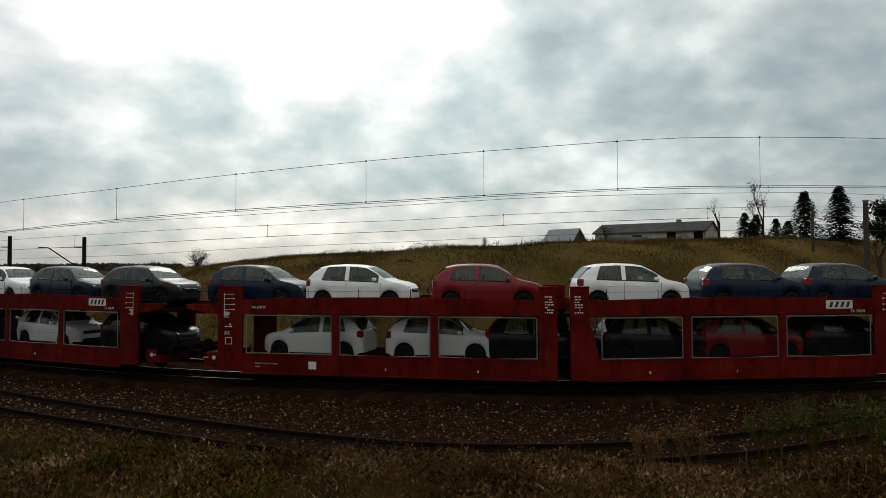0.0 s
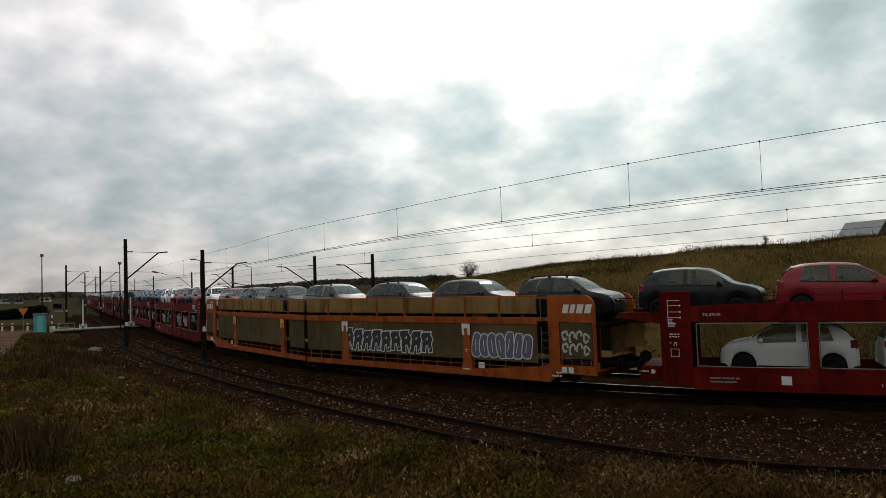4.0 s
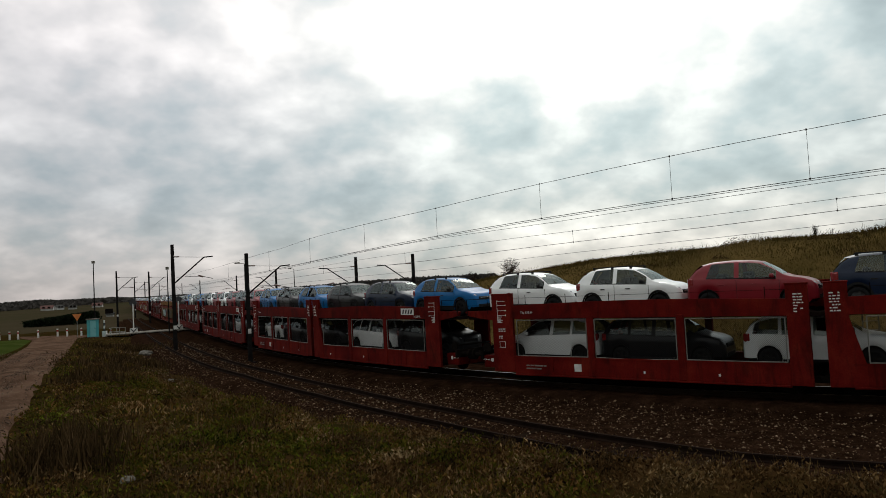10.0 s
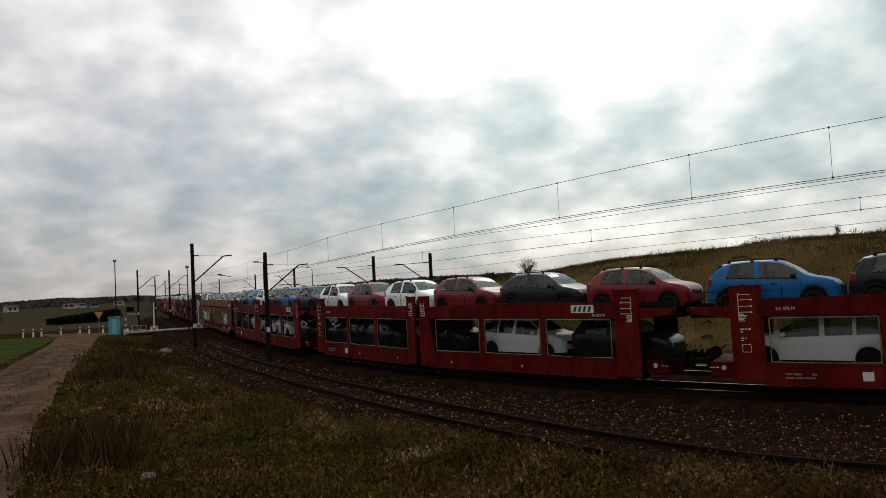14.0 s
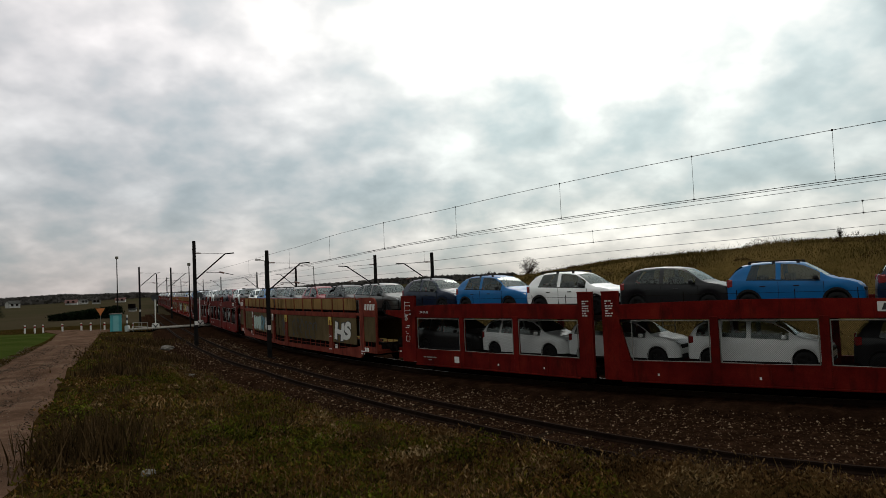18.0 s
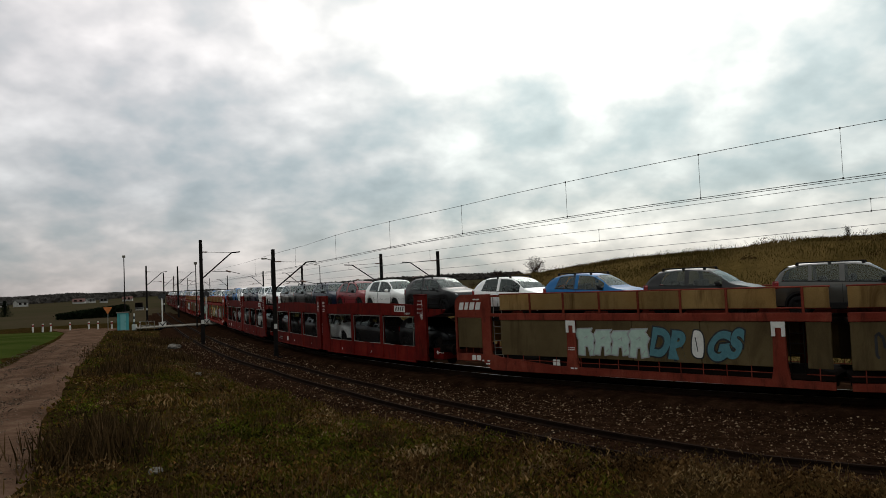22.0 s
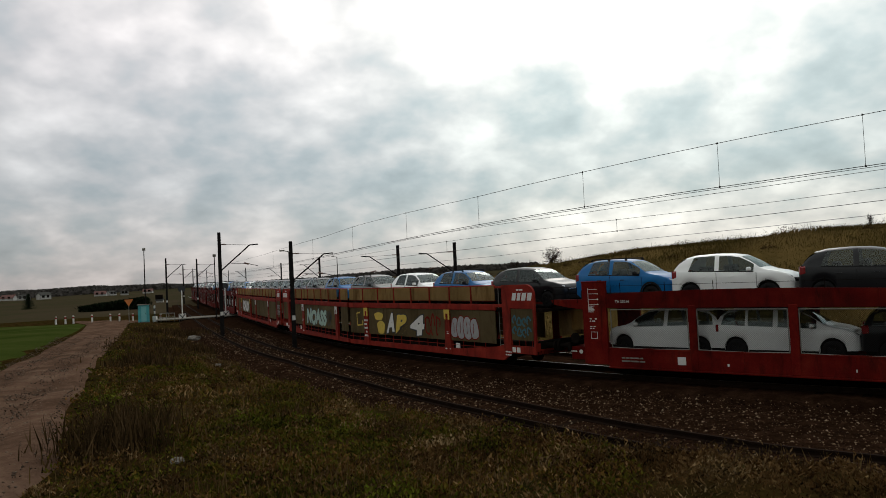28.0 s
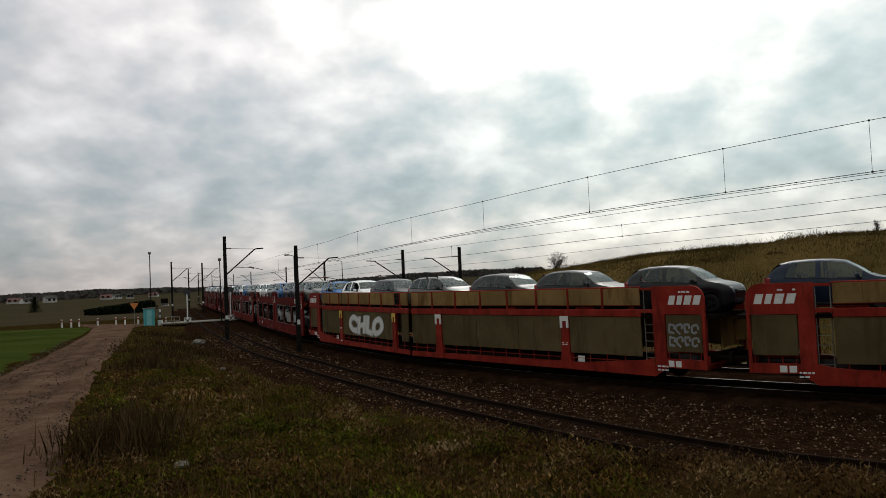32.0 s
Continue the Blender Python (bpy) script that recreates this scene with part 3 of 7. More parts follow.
def dirt_road():
    """The gravel road that runs beside the bank to the level crossing."""
    left = [(-4.6, -14.0), (-6.6, 1.0), (-8.0, 6.0), (-10.9, 14.0), (-15.3, 23.8), (-21.4, 36.5), (-32.0, 58.0), (-44.6, 82.0), (-52, 92)]
    right = [(-1.6, -14.0), (-2.6, 2.0), (-4.5, 7.6), (-6.6, 11.5), (-11.0, 20.5), (-18.2, 36.0), (-28.0, 57.0), (-38.6, 80.0), (-40, 87)]
    t = np.linspace(0, 8, 136)
    L = np.stack([np.interp(t, range(9), [p[i] for p in left]) for i in (0, 1)], 1)
    R = np.stack([np.interp(t, range(9), [p[i] for p in right]) for i in (0, 1)], 1)
    cols = 14
    verts, faces = [], []
    for i in range(len(t)):
        for j in range(cols):
            f = j / (cols - 1)
            x, y = L[i] * (1 - f) + R[i] * f
            e = 0.10 * wobble(np.array(x), np.array(y), 0.8) * (1 if j in (0, cols - 1) else 0)
            verts.append((x + e, y, 0))
    v = np.array(verts)
    rut = np.array([0.04 - 0.05 * math.exp(-((j / (cols - 1) - 0.3) / 0.09) ** 2) - 0.05 * math.exp(-((j / (cols - 1) - 0.68) / 0.09) ** 2) for j in range(cols)])
    edge = np.array([-0.10 if j in (0, cols - 1) else 0.0 for j in range(cols)])
    v[:, 2] = ground_z(v[:, 0], v[:, 1]) + np.tile(rut + edge, len(t)) + 0.06
    faces = [(i * cols + j, i * cols + j + 1, (i + 1) * cols + j + 1, (i + 1) * cols + j) for i in range(len(t) - 1) for j in range(cols - 1)]
    ob = from_lists("road", v, faces, DIRT_ROAD, smooth=True)
    tagged(ob, "pale gravel farm road with shallow wheel ruts beside the bank", "dirt road", kind="structure")


dirt_road()

# ---------------------------------------------------------------- cars


def loft(bm, rings, skip=None):
    rows = [[bm.verts.new(p) for p in ring] for ring in rings]
    for k, (a, b) in enumerate(zip(rows, rows[1:])):
        for i in range(len(a) - 1):
            if skip and skip(k, i):
                continue
            bm.faces.new((a[i], a[i + 1], b[i + 1], b[i]))
    return rows


class CarShape:
    def __init__(self, estate):
        self.estate = estate
        back = -2.03 if not estate else -2.42
        self.back = back
        if estate:
            self.top = [(-2.42, 0.62), (-2.39, 0.9), (-2.33, 1.02), (-2.17, 1.3), (-2.0, 1.45), (-1.6, 1.53), (-0.7, 1.55), (0.0, 1.53), (0.35, 1.47), (0.7, 1.29), (1.05, 1.06), (1.2, 1.0), (1.6, 0.93), (1.85, 0.85), (1.97, 0.74), (2.03, 0.58)]
            self.rear_axle = -1.62
        else:
            self.top = [(-2.03, 0.62), (-2.0, 0.88), (-1.94, 1.02), (-1.74, 1.29), (-1.55, 1.44), (-1.2, 1.51), (-0.6, 1.535), (0.0, 1.515), (0.35, 1.465), (0.7, 1.29), (1.05, 1.06), (1.2, 1.0), (1.6, 0.93), (1.85, 0.85), (1.97, 0.74), (2.03, 0.58)]
            self.rear_axle = -1.30
        self.front_axle = 1.28

    def z_top(self, x):
        return float(np.interp(x, [p[0] for p in self.top], [p[1] for p in self.top]))

    def z_belt(self, x):
        return min(1.035 - 0.033 * (x + 2.0), self.z_top(x) - 0.02)

    def width(self, x):
        b = self.back
        return float(np.interp(x, [b, b + 0.06, b + 0.2, b + 0.6, 1.4, 1.78, 1.93, 2.03], [0.66, 0.76, 0.815, 0.855, 0.855, 0.80, 0.72, 0.56]))

    def z_low(self, x):
        z = 0.22 + (0.10 if abs(x - (self.back + 2.03) / 2) > 1.8 else 0)
        for c in (self.front_axle, self.rear_axle):
            if abs(x - c) < 0.37:
                z = max(z, 0.31 + math.sqrt(0.37 ** 2 - (x - c) ** 2))
        return z

    def half(self, x):
        """The half section at x: (y, z) from the sill to the roof."""
        w, t, b, lo = self.width(x), self.z_top(x), self.z_belt(x), self.z_low(x)
        g = max(0.0, min(1.0, (t - b) / 0.5))
        wt = w * (0.94 - 0.20 * g)
        lo = min(lo, b - 0.12)
        m = max(lo + 0.03, min(0.58, b - 0.1))
        return [(w * 0.955, lo), (w, m), (w * 0.992, (m + b) / 2), (w * 0.985, b - 0.03), (w * 0.955, b), ((w * 0.955 + wt) / 2, b + (t - b) * 0.47), (wt, b + (t - b) * 0.87), (wt - 0.07 * g, t - 0.025 * g), (wt * 0.55, t - 0.002), (0.0, t + 0.008 * g)]

    def rake(self, x, f):
        """How far a point f of the way up the glass side leans, for a slanted rear quarter."""
        return 0.20 * f * math.exp(-((x - self.back - 0.56) / 0.26) ** 2)

    def side_pane(self, x, f, out=0.008):
        """A point on the glass side, f of the way from the belt to the roof."""
        h = self.half(x)
        (y0, z0), (y1, z1) = h[4], h[6]
        y2, z2 = h[5]
        if f < 0.55:
            k = f / 0.55
            return y0 + (y2 - y0) * k + out, z0 + (z2 - z0) * k
        k = (f - 0.55) / 0.45
        return y2 + (y1 - y2) * k + out, z2 + (z1 - z2) * k


def build_car(estate, key, stepway, plain=False):
    """plain: a car that stands inside or far off, without the smallest fittings."""
    sh = CarShape(estate)
    word, paint = PAINTS[key]
    thing = empty("car")
    kind = "estate car" if estate else "hatchback car"
    tagged(thing, "new %s %s%s on a wagon deck" % (word, kind, " with roof rails" if stepway else ""), "car", "cars on the train")
    spans = [(sh.back + 0.68, -0.45), (-0.30, 0.84)] if not estate else [(-2.10, -1.32), (-1.22, -0.45), (-0.30, 0.84)]
    screens = (("windscreen", 0.42, 1.03), ("rear_window", sh.back + 0.11, sh.back + 0.46))

    def opening(k, i):
        """True where the shell is cut out for a window."""
        x = (xs[k] + xs[k + 1]) / 2
        j = i if i < 9 else 17 - i
        if j in (4, 5) and any(a < x < b for a, b in spans):
            return True
        return j in (7, 8) and any(a < x < b for _, a, b in screens)

    xs = sorted(set(list(np.linspace(sh.back, 2.03, 30).round(3)) + [p[0] for p in sh.top] + [c + d for c in (sh.front_axle, sh.rear_axle) for d in (-0.37, -0.35, -0.3, -0.22, -0.1, 0, 0.1, 0.22, 0.3, 0.35, 0.37)] + [q for sp in spans for q in sp] + [q for _, a, b in screens for q in (a, b)]))
    bm = bmesh.new()
    rings = []
    for x in xs:
        h = sh.half(x)
        lean = [sh.rake(x, f) for f in (0, 0, 0, 0, 0, 0.5, 1, 0.6, 0, 0)]
        rings.append([(x + e, -y, z) for (y, z), e in zip(h, lean)] + [(x + e, y, z) for (y, z), e in list(zip(h, lean))[-2::-1]])
    rows = loft(bm, rings, opening)
    for row in (rows[0], rows[-1]):
        bm.faces.new(row if row is rows[0] else row[::-1])
    body = part("body", bm, paint, thing, smooth=True)
    body.data.polygons.foreach_set("use_smooth", [len(p.vertices) == 4 for p in body.data.polygons])
    # floor and cabin lining under the body
    bm = bmesh.new()
    add_box(bm, sh.back + 0.12, 1.88, -0.66, 0.66, 0.2, 0.62, 0.05)
    for c in (sh.front_axle, sh.rear_axle):
        add_cyl(bm, (c, -0.70, 0.32), (c, 0.70, 0.32), 0.36, seg=14)
    part("underbody", bm, INTERIOR, thing)
    # side windows
    for side in (-1, 1):
        for a, b in spans:
            bm = bmesh.new()
            pts = np.linspace(a, b, 9)
            rings = []
            for x in pts:
                rings.append([(x + sh.rake(x, f), side * sh.side_pane(x, f, 0.004)[0], sh.side_pane(x, f)[1]) for f in (0.0, 0.28, 0.55, 0.8, 1.0)])
            loft(bm, rings)
            part("side_window", bm, CAR_GLASS, thing, smooth=True)
        if not plain:
            bm = bmesh.new()
            pts = np.linspace(spans[0][0], spans[-1][1], 18)
            lo = [(x, side * sh.side_pane(x, 0.0, 0.012)[0], sh.side_pane(x, 0.0)[1] - 0.012) for x in pts]
            hi = [(x, side * sh.side_pane(x, 0.0, 0.012)[0], sh.side_pane(x, 0.0)[1] + 0.018) for x in pts]
            loft(bm, [lo, hi])
            part("window_seal", bm, TRIM, thing)
    # windscreen and rear window
    for name, a, b in screens:
        bm = bmesh.new()
        rings = []
        for x in np.linspace(a, b, 6):
            h = sh.half(x)
            w = h[7][0]
            rings.append([(x, w * q, sh.z_top(x) + 0.006 - 0.022 * q * q) for q in np.linspace(-1, 1, 7)])
        loft(bm, rings)
        part(name, bm, CAR_GLASS, thing, smooth=True)
    # wheels
    prof = [(0.19, -0.085), (0.27, -0.095), (0.305, -0.075), (0.312, 0), (0.305, 0.075), (0.27, 0.095), (0.19, 0.085)]
    for c in (sh.front_axle, sh.rear_axle):
        for side in (-1, 1):
            bm = bmesh.new()
            n = 20
            rings = [[(r * math.cos(2 * math.pi * i / n), y, r * math.sin(2 * math.pi * i / n)) for r, y in prof] for i in range(n + 1)]
            loft(bm, rings)
            bmesh.ops.remove_doubles(bm, verts=bm.verts, dist=0.0005)
            wheel = part("wheel", bm, TYRE, thing, smooth=True, at=Matrix.Translation((c, side * 0.755, 0.312)))
            bm = bmesh.new()
            y = side * 0.075
            add_cyl(bm, (0, y - side * 0.03, 0), (0, y, 0), 0.055, seg=10)
            for i in range(5):
                a = 2 * math.pi * i / 5
                add_prism_spoke(bm, a, y, side)
            add_cyl(bm, (0, y - side * 0.09, 0), (0, y - side * 0.085, 0), 0.19, seg=18)
            part("rim", bm, RIM if (key == "navy" and not plain) else TRIM, wheel)
    # lights, mirrors, trim
    for side in (-1, 1):
        bm = bmesh.new()
        for x0, x1, y0, y1, z0, z1 in ((1.70, 1.965, 0.48, 0.735, 0.69, 0.80),):
            add_box(bm, x0, x1, side * y0, side * y1, z0, z1, 0.03)
        for v in bm.verts:
            if abs(v.co.y) > 0.62:
                v.co.x -= 0.10
                v.co.y = side * min(abs(v.co.y), sh.width(v.co.x) + 0.008)
                v.co.z += 0.03
        part("headlight", bm, LAMP_GLASS, thing)
        bm = bmesh.new()
        add_box(bm, sh.back + 0.03, sh.back + 0.26, side * 0.60, side * 0.82, 0.80, 1.04, 0.04)
        for v in bm.verts:
            v.co.y = side * min(abs(v.co.y), sh.width(v.co.x) + 0.006)
        part("tail_light", bm, TAIL_RED, thing)
        bm = bmesh.new()
        add_box(bm, 0.66, 0.80, side * 0.86, side * 1.03, 0.97, 1.09, 0.03)
        part("wing_mirror", bm, TRIM if stepway else paint, thing)
        for x in (() if plain else (-0.52, 0.48)):
            box("door_handle", x - 0.42, x - 0.24, side * 0.848, side * 0.875, 0.80, 0.83, paint if not stepway else TRIM, thing, bevel=0.006)
        bm = bmesh.new()
        add_box(bm, sh.rear_axle + 0.40, sh.front_axle - 0.40, side * 0.83, side * 0.868, 0.22, 0.40 if stepway else 0.30, 0.012)
        for c in (sh.front_axle, sh.rear_axle):
            inner, outer = [], []
            for a in np.linspace(-0.25, math.pi + 0.25, 15):
                for ring, rr in ((inner, 0.365), (outer, 0.43 if stepway else 0.385)):
                    px, pz = c + rr * math.cos(a), 0.31 + rr * math.sin(a)
                    ring.append((px, side * (sh.width(px) + 0.006), pz))
            loft(bm, [inner, outer])
        part("sill_trim", bm, TRIM, thing)
        for a in (() if plain else (-0.38, 0.93)):
            bm = bmesh.new()
            z1 = sh.z_belt(a) - 0.03
            y = sh.width(a)
            add_box(bm, a - 0.005, a + 0.005, side * (y - 0.02), side * (y + 0.003), 0.32, z1)
            part("door_seam", bm, TRIM, thing)
        if stepway and not plain:
            bm = bmesh.new()
            y = 0.60
            r0, r1 = (sh.back + 0.75), 0.25
            add_box(bm, r0, r1, side * y, side * (y + 0.03), 1.526, 1.562, 0.008)
            for x in (r0 + 0.03, (r0 + r1) / 2, r1 - 0.03):
                add_box(bm, x - 0.05, x + 0.05, side * y, side * (y + 0.028), 1.46, 1.530)
            part("roof_rail", bm, TRIM, thing)
    bm = bmesh.new()
    add_box(bm, 1.86, 2.035, -0.46, 0.46, 0.30, 0.44, 0.02)
    add_box(bm, 1.92, 2.042, -0.40, 0.40, 0.60, 0.72, 0.02)
    part("grille", bm, TRIM, thing)
    if plain:
        return fit_length(thing)
    box("grille_bar", 2.03, 2.05, -0.34, 0.34, 0.67, 0.69, CHROME, thing, bevel=0.004)
    bm = bmesh.new()
    add_box(bm, sh.back - 0.015, sh.back + 0.12, -0.55, 0.55, 0.30, 0.46, 0.02)
    part("rear_bumper_trim", bm, TRIM, thing)
    # seats and wheel show through the glass
    bm = bmesh.new()
    for x, hgt in ((-0.1, 1.18), (-0.95, 1.14)):
        for y in (-0.36, 0.36):
            add_box(bm, x - 0.12, x + 0.06, y - 0.23, y + 0.23, 0.55, hgt, 0.05)
    add_box(bm, -1.0, 0.3, -0.6, 0.6, 0.50, 0.60)
    part("seating", bm, INTERIOR, thing)
    return fit_length(thing)


def fit_length(thing, k=0.95, tall=1.06):
    """The last trim of a car: 3.86 m from bumper to bumper for the hatchback, and a high roof."""
    for ob in thing.children:
        if ob.name.startswith("wheel"):
            ob.location.x *= k
        else:
            for v in ob.data.vertices:
                v.co.x *= k
                v.co.z = 0.31 + (v.co.z - 0.31) * tall if v.co.z > 0.31 else v.co.z
    return thing


def add_prism_spoke(bm, a, y, side):
    c, s = math.cos(a), math.sin(a)
    pts = [(0.03, -0.035), (0.2, -0.028), (0.2, 0.028), (0.03, 0.035)]
    f = [bm.verts.new((u * c - v * s, y, u * s + v * c)) for u, v in pts]
    b = [bm.verts.new((u * c - v * s, y - side * 0.03, u * s + v * c)) for u, v in pts]
    bm.faces.new(f)
    bm.faces.new(b[::-1])
    for i in range(4):
        bm.faces.new((f[i], b[i], b[(i + 1) % 4], f[(i + 1) % 4]))


# ---------------------------------------------------------------- wagons (x forward along the line, -y towards the road, z from the rail)
W = SIDE


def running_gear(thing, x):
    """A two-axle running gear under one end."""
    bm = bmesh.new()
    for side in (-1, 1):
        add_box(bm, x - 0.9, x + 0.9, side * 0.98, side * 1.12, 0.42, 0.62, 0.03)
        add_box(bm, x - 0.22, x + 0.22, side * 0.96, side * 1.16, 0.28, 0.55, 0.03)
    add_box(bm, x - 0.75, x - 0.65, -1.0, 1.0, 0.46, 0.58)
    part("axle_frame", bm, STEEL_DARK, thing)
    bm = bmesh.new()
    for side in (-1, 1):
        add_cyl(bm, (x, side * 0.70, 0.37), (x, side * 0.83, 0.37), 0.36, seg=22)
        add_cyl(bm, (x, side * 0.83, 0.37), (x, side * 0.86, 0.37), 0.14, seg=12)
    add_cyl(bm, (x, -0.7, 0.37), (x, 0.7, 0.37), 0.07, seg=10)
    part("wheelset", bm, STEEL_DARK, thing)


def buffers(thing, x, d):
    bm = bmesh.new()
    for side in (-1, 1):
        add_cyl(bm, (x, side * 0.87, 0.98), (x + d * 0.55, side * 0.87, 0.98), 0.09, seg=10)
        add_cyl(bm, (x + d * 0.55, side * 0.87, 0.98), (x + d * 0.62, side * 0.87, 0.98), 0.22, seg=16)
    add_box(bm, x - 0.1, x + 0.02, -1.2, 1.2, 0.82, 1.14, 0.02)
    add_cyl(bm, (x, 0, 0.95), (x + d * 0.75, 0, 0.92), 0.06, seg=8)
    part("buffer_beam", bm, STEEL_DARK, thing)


def text_mesh(words, size, grow=0.0):
    cu = bpy.data.curves.new("writing", "FONT")
    cu.body, cu.size, cu.align_x, cu.align_y = words, size, "CENTER", "CENTER"
    cu.extrude, cu.offset = 0.002, grow
    ob = bpy.data.objects.new("writing", cu)
    data = bpy.data.meshes.new_from_object(ob)
    bpy.data.objects.remove(ob)
    return data


TYPE_TEXT = text_mesh("TA 370 M", 0.13)


def bars(bm, x0, x1, z0, z1, rows, y, rng):
    """Plain bars where small lettering cannot be read."""
    h = (z1 - z0) / rows
    for i in range(rows):
        a = x0
        z = z0 + i * h
        while a < x1 - 0.04:
            b = min(x1, a + rng.uniform(0.06, 0.22) * (x1 - x0) / 0.5)
            if rng.random() < 0.85:
                add_box(bm, a, b, y - 0.004, y, z + h * 0.25, z + h * 0.7)
            a = b + 0.03


def half_red(length, outer, serial):
    """Half of an open red double-deck car carrier. outer: +1 if its open coupler end is ahead, -1 if behind."""
    rng = random.Random(serial)
    t = empty("car_carrier_wagon")
    tagged(t, "dark red double-deck rail car carrier with open window bays", "rail wagon", "freight train wagons")
    o = outer
    L = length / 2
    xi, xo = -o * (L - 0.2), o * (L - 1.5)      # inner end, outer end of the body
    lo, hi = min(xi, xo), max(xi, xo)
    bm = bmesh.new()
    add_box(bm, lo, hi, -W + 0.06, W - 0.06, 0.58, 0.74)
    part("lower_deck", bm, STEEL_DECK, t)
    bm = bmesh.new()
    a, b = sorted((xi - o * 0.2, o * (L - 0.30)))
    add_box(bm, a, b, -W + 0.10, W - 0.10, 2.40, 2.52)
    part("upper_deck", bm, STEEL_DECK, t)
    pw_o, pw_i = 0.93, 0.60
    span0, span1 = xi + o * pw_i, xo - o * pw_o
    step = (span1 - span0) / 3
    for side in (-1, 1):
        y0, y1 = (-W, -W + 0.12) if side < 0 else (W - 0.12, W)
        # top beam, a little arched near the inner end
        bm = bmesh.new()
        pts = []
        for f in np.linspace(0, 1, 13):
            pts.append((span0 + (span1 - span0) * f, 2.92 + 0.09 * math.sin(math.pi * f)))
        out = [(span0, 2.42), (span1, 2.42)] + pts[::-1]
        add_prism(bm, out, y0 + 0.01, y1 - 0.01)
        part("top_beam", bm, RED, t)
        bm = bmesh.new()
        add_box(bm, min(span0, span1), max(span0, span1), y0 + 0.01, y1 - 0.01, 0.36, 1.00, 0.012)
        for f in (0.167, 0.5, 0.833):
            c = span0 + (span1 - span0) * f
            add_box(bm, c - 0.035, c + 0.035, y0 - 0.004, y1 + 0.004, 0.36, 1.00)
        add_box(bm, min(span0, span1), max(span0, span1), y0 - 0.006, y1 + 0.006, 0.96, 1.02)
        part("side_sill", bm, RED, t)
        box("sill_flange", min(span0, span1), max(span0, span1), y0 - 0.02, y0 + 0.10, 0.30, 0.36, RED, t)
        # end posts
        bm = bmesh.new()
        x0, x1 = sorted((xo, xo - o * pw_o))
        add_prism(bm, [(x0, 0.42), (x1, 0.42), (x1, 3.34), (x0, 3.34)], y0, y1 + 0.0)
        part("end_post", bm, RED, t)
        box("post_cap", x0 - 0.02, x1 + 0.02, y0 - 0.015, y1 + 0.015, 3.34, 3.39, RED, t)
        bm = bmesh.new()
        x0, x1 = sorted((xi, xi + o * pw_i))
        foot = xi + o * (pw_i + 0.35)
        if o < 0:
            foot = xi + o * pw_i
        out = [(xi, 0.36), (foot, 0.36), (foot, 0.98), (xi + o * pw_i, 2.3), (xi + o * pw_i, 3.34), (xi, 3.34)]
        add_prism(bm, out, y0, y1)
        part("inner_post", bm, RED, t)
        box("post_cap", x0 - 0.02, x1 + 0.02, y0 - 0.015, y1 + 0.015, 3.34, 3.39, RED, t)
        for k in (1, 2):
            c = span0 + step * k
            bm = bmesh.new()
            add_box(bm, c - 0.13, c + 0.13, y0 - 0.02, y1 + 0.02, 0.36, 2.5, 0.02)
            part("side_post", bm, RED, t)
        # fine wire screens in the window bays
        for k in range(3):
            a, b = sorted((span0 + step * k + o * (0.13 if k else 0.0), span0 + step * (k + 1) - o * 0.13))
            bm = bmesh.new()
            ym = (y0 + y1) / 2
            f = [bm.verts.new(q) for q in ((a, ym, 1.0), (b, ym, 1.0), (b, ym, 2.44), (a, ym, 2.44))]
            bm.faces.new(f)
            part("wire_screen", bm, SCREEN, t)
        # pale frames round the window bays
        for k in range(3 if side < 0 else 0):
            a = span0 + step * k + o * (0.16 if k else (0.42 if o > 0 else 0.06))
            b = span0 + step * (k + 1) - o * 0.16
            a, b = min(a, b), max(a, b)
            bm = bmesh.new()
            z0, z1 = 1.04, 2.36
            sag = rng.uniform(0.0, 0.05)
            for p0, p1 in (((a, z0), (a, z1)), ((b, z0), (b, z1)), ((a, z1), (b, z1)), ((a, z0 - 0.0), ((a + b) / 2, z0 - sag)), (((a + b) / 2, z0 - sag), (b, z0))):
                add_cyl(bm, (p0[0], y0 + 0.02, p0[1]), (p1[0], y0 + 0.02, p1[1]), 0.018, seg=5)
            part("window_frame", bm, GALV, t)
        # stanchions and a wire along the upper deck
        bm = bmesh.new()
        for f in np.linspace(0.06, 0.94, 6):
            x = span0 + (span1 - span0) * f
            add_cyl(bm, (x, y0 + 0.05, 2.9), (x, y0 + 0.05, 3.3), 0.013, seg=5)
        add_cyl(bm, (span0, y0 + 0.05, 3.2), (span1, y0 + 0.05, 3.2), 0.006, seg=4)
        part("deck_railing", bm, STEEL_DARK, t)
    # steps inside the inner bay
    bm = bmesh.new()
    c = span0 + o * 0.9
    for z in np.arange(0.9, 2.3, 0.28):
        add_cyl(bm, (c - 0.22, W - 0.25, z), (c + 0.22, W - 0.25, z), 0.014, seg=5)
    for q in (-0.22, 0.22):
        add_cyl(bm, (c + q, W - 0.25, 0.74), (c + q, W - 0.25, 2.46), 0.018, seg=5)
    part("ladder", bm, GALV, t)
    # lettering on the near side
    bm = bmesh.new()
    x0, x1 = sorted((xo - o * 0.25, xo - o * 0.62))
    # the load table: a stem with ticks, dots and rows of figures
    stem = max(x0, x1) if o > 0 else min(x0, x1)
    add_box(bm, stem - 0.009, stem + 0.009, -W - 0.007, -W - 0.003, 2.28, 3.14)
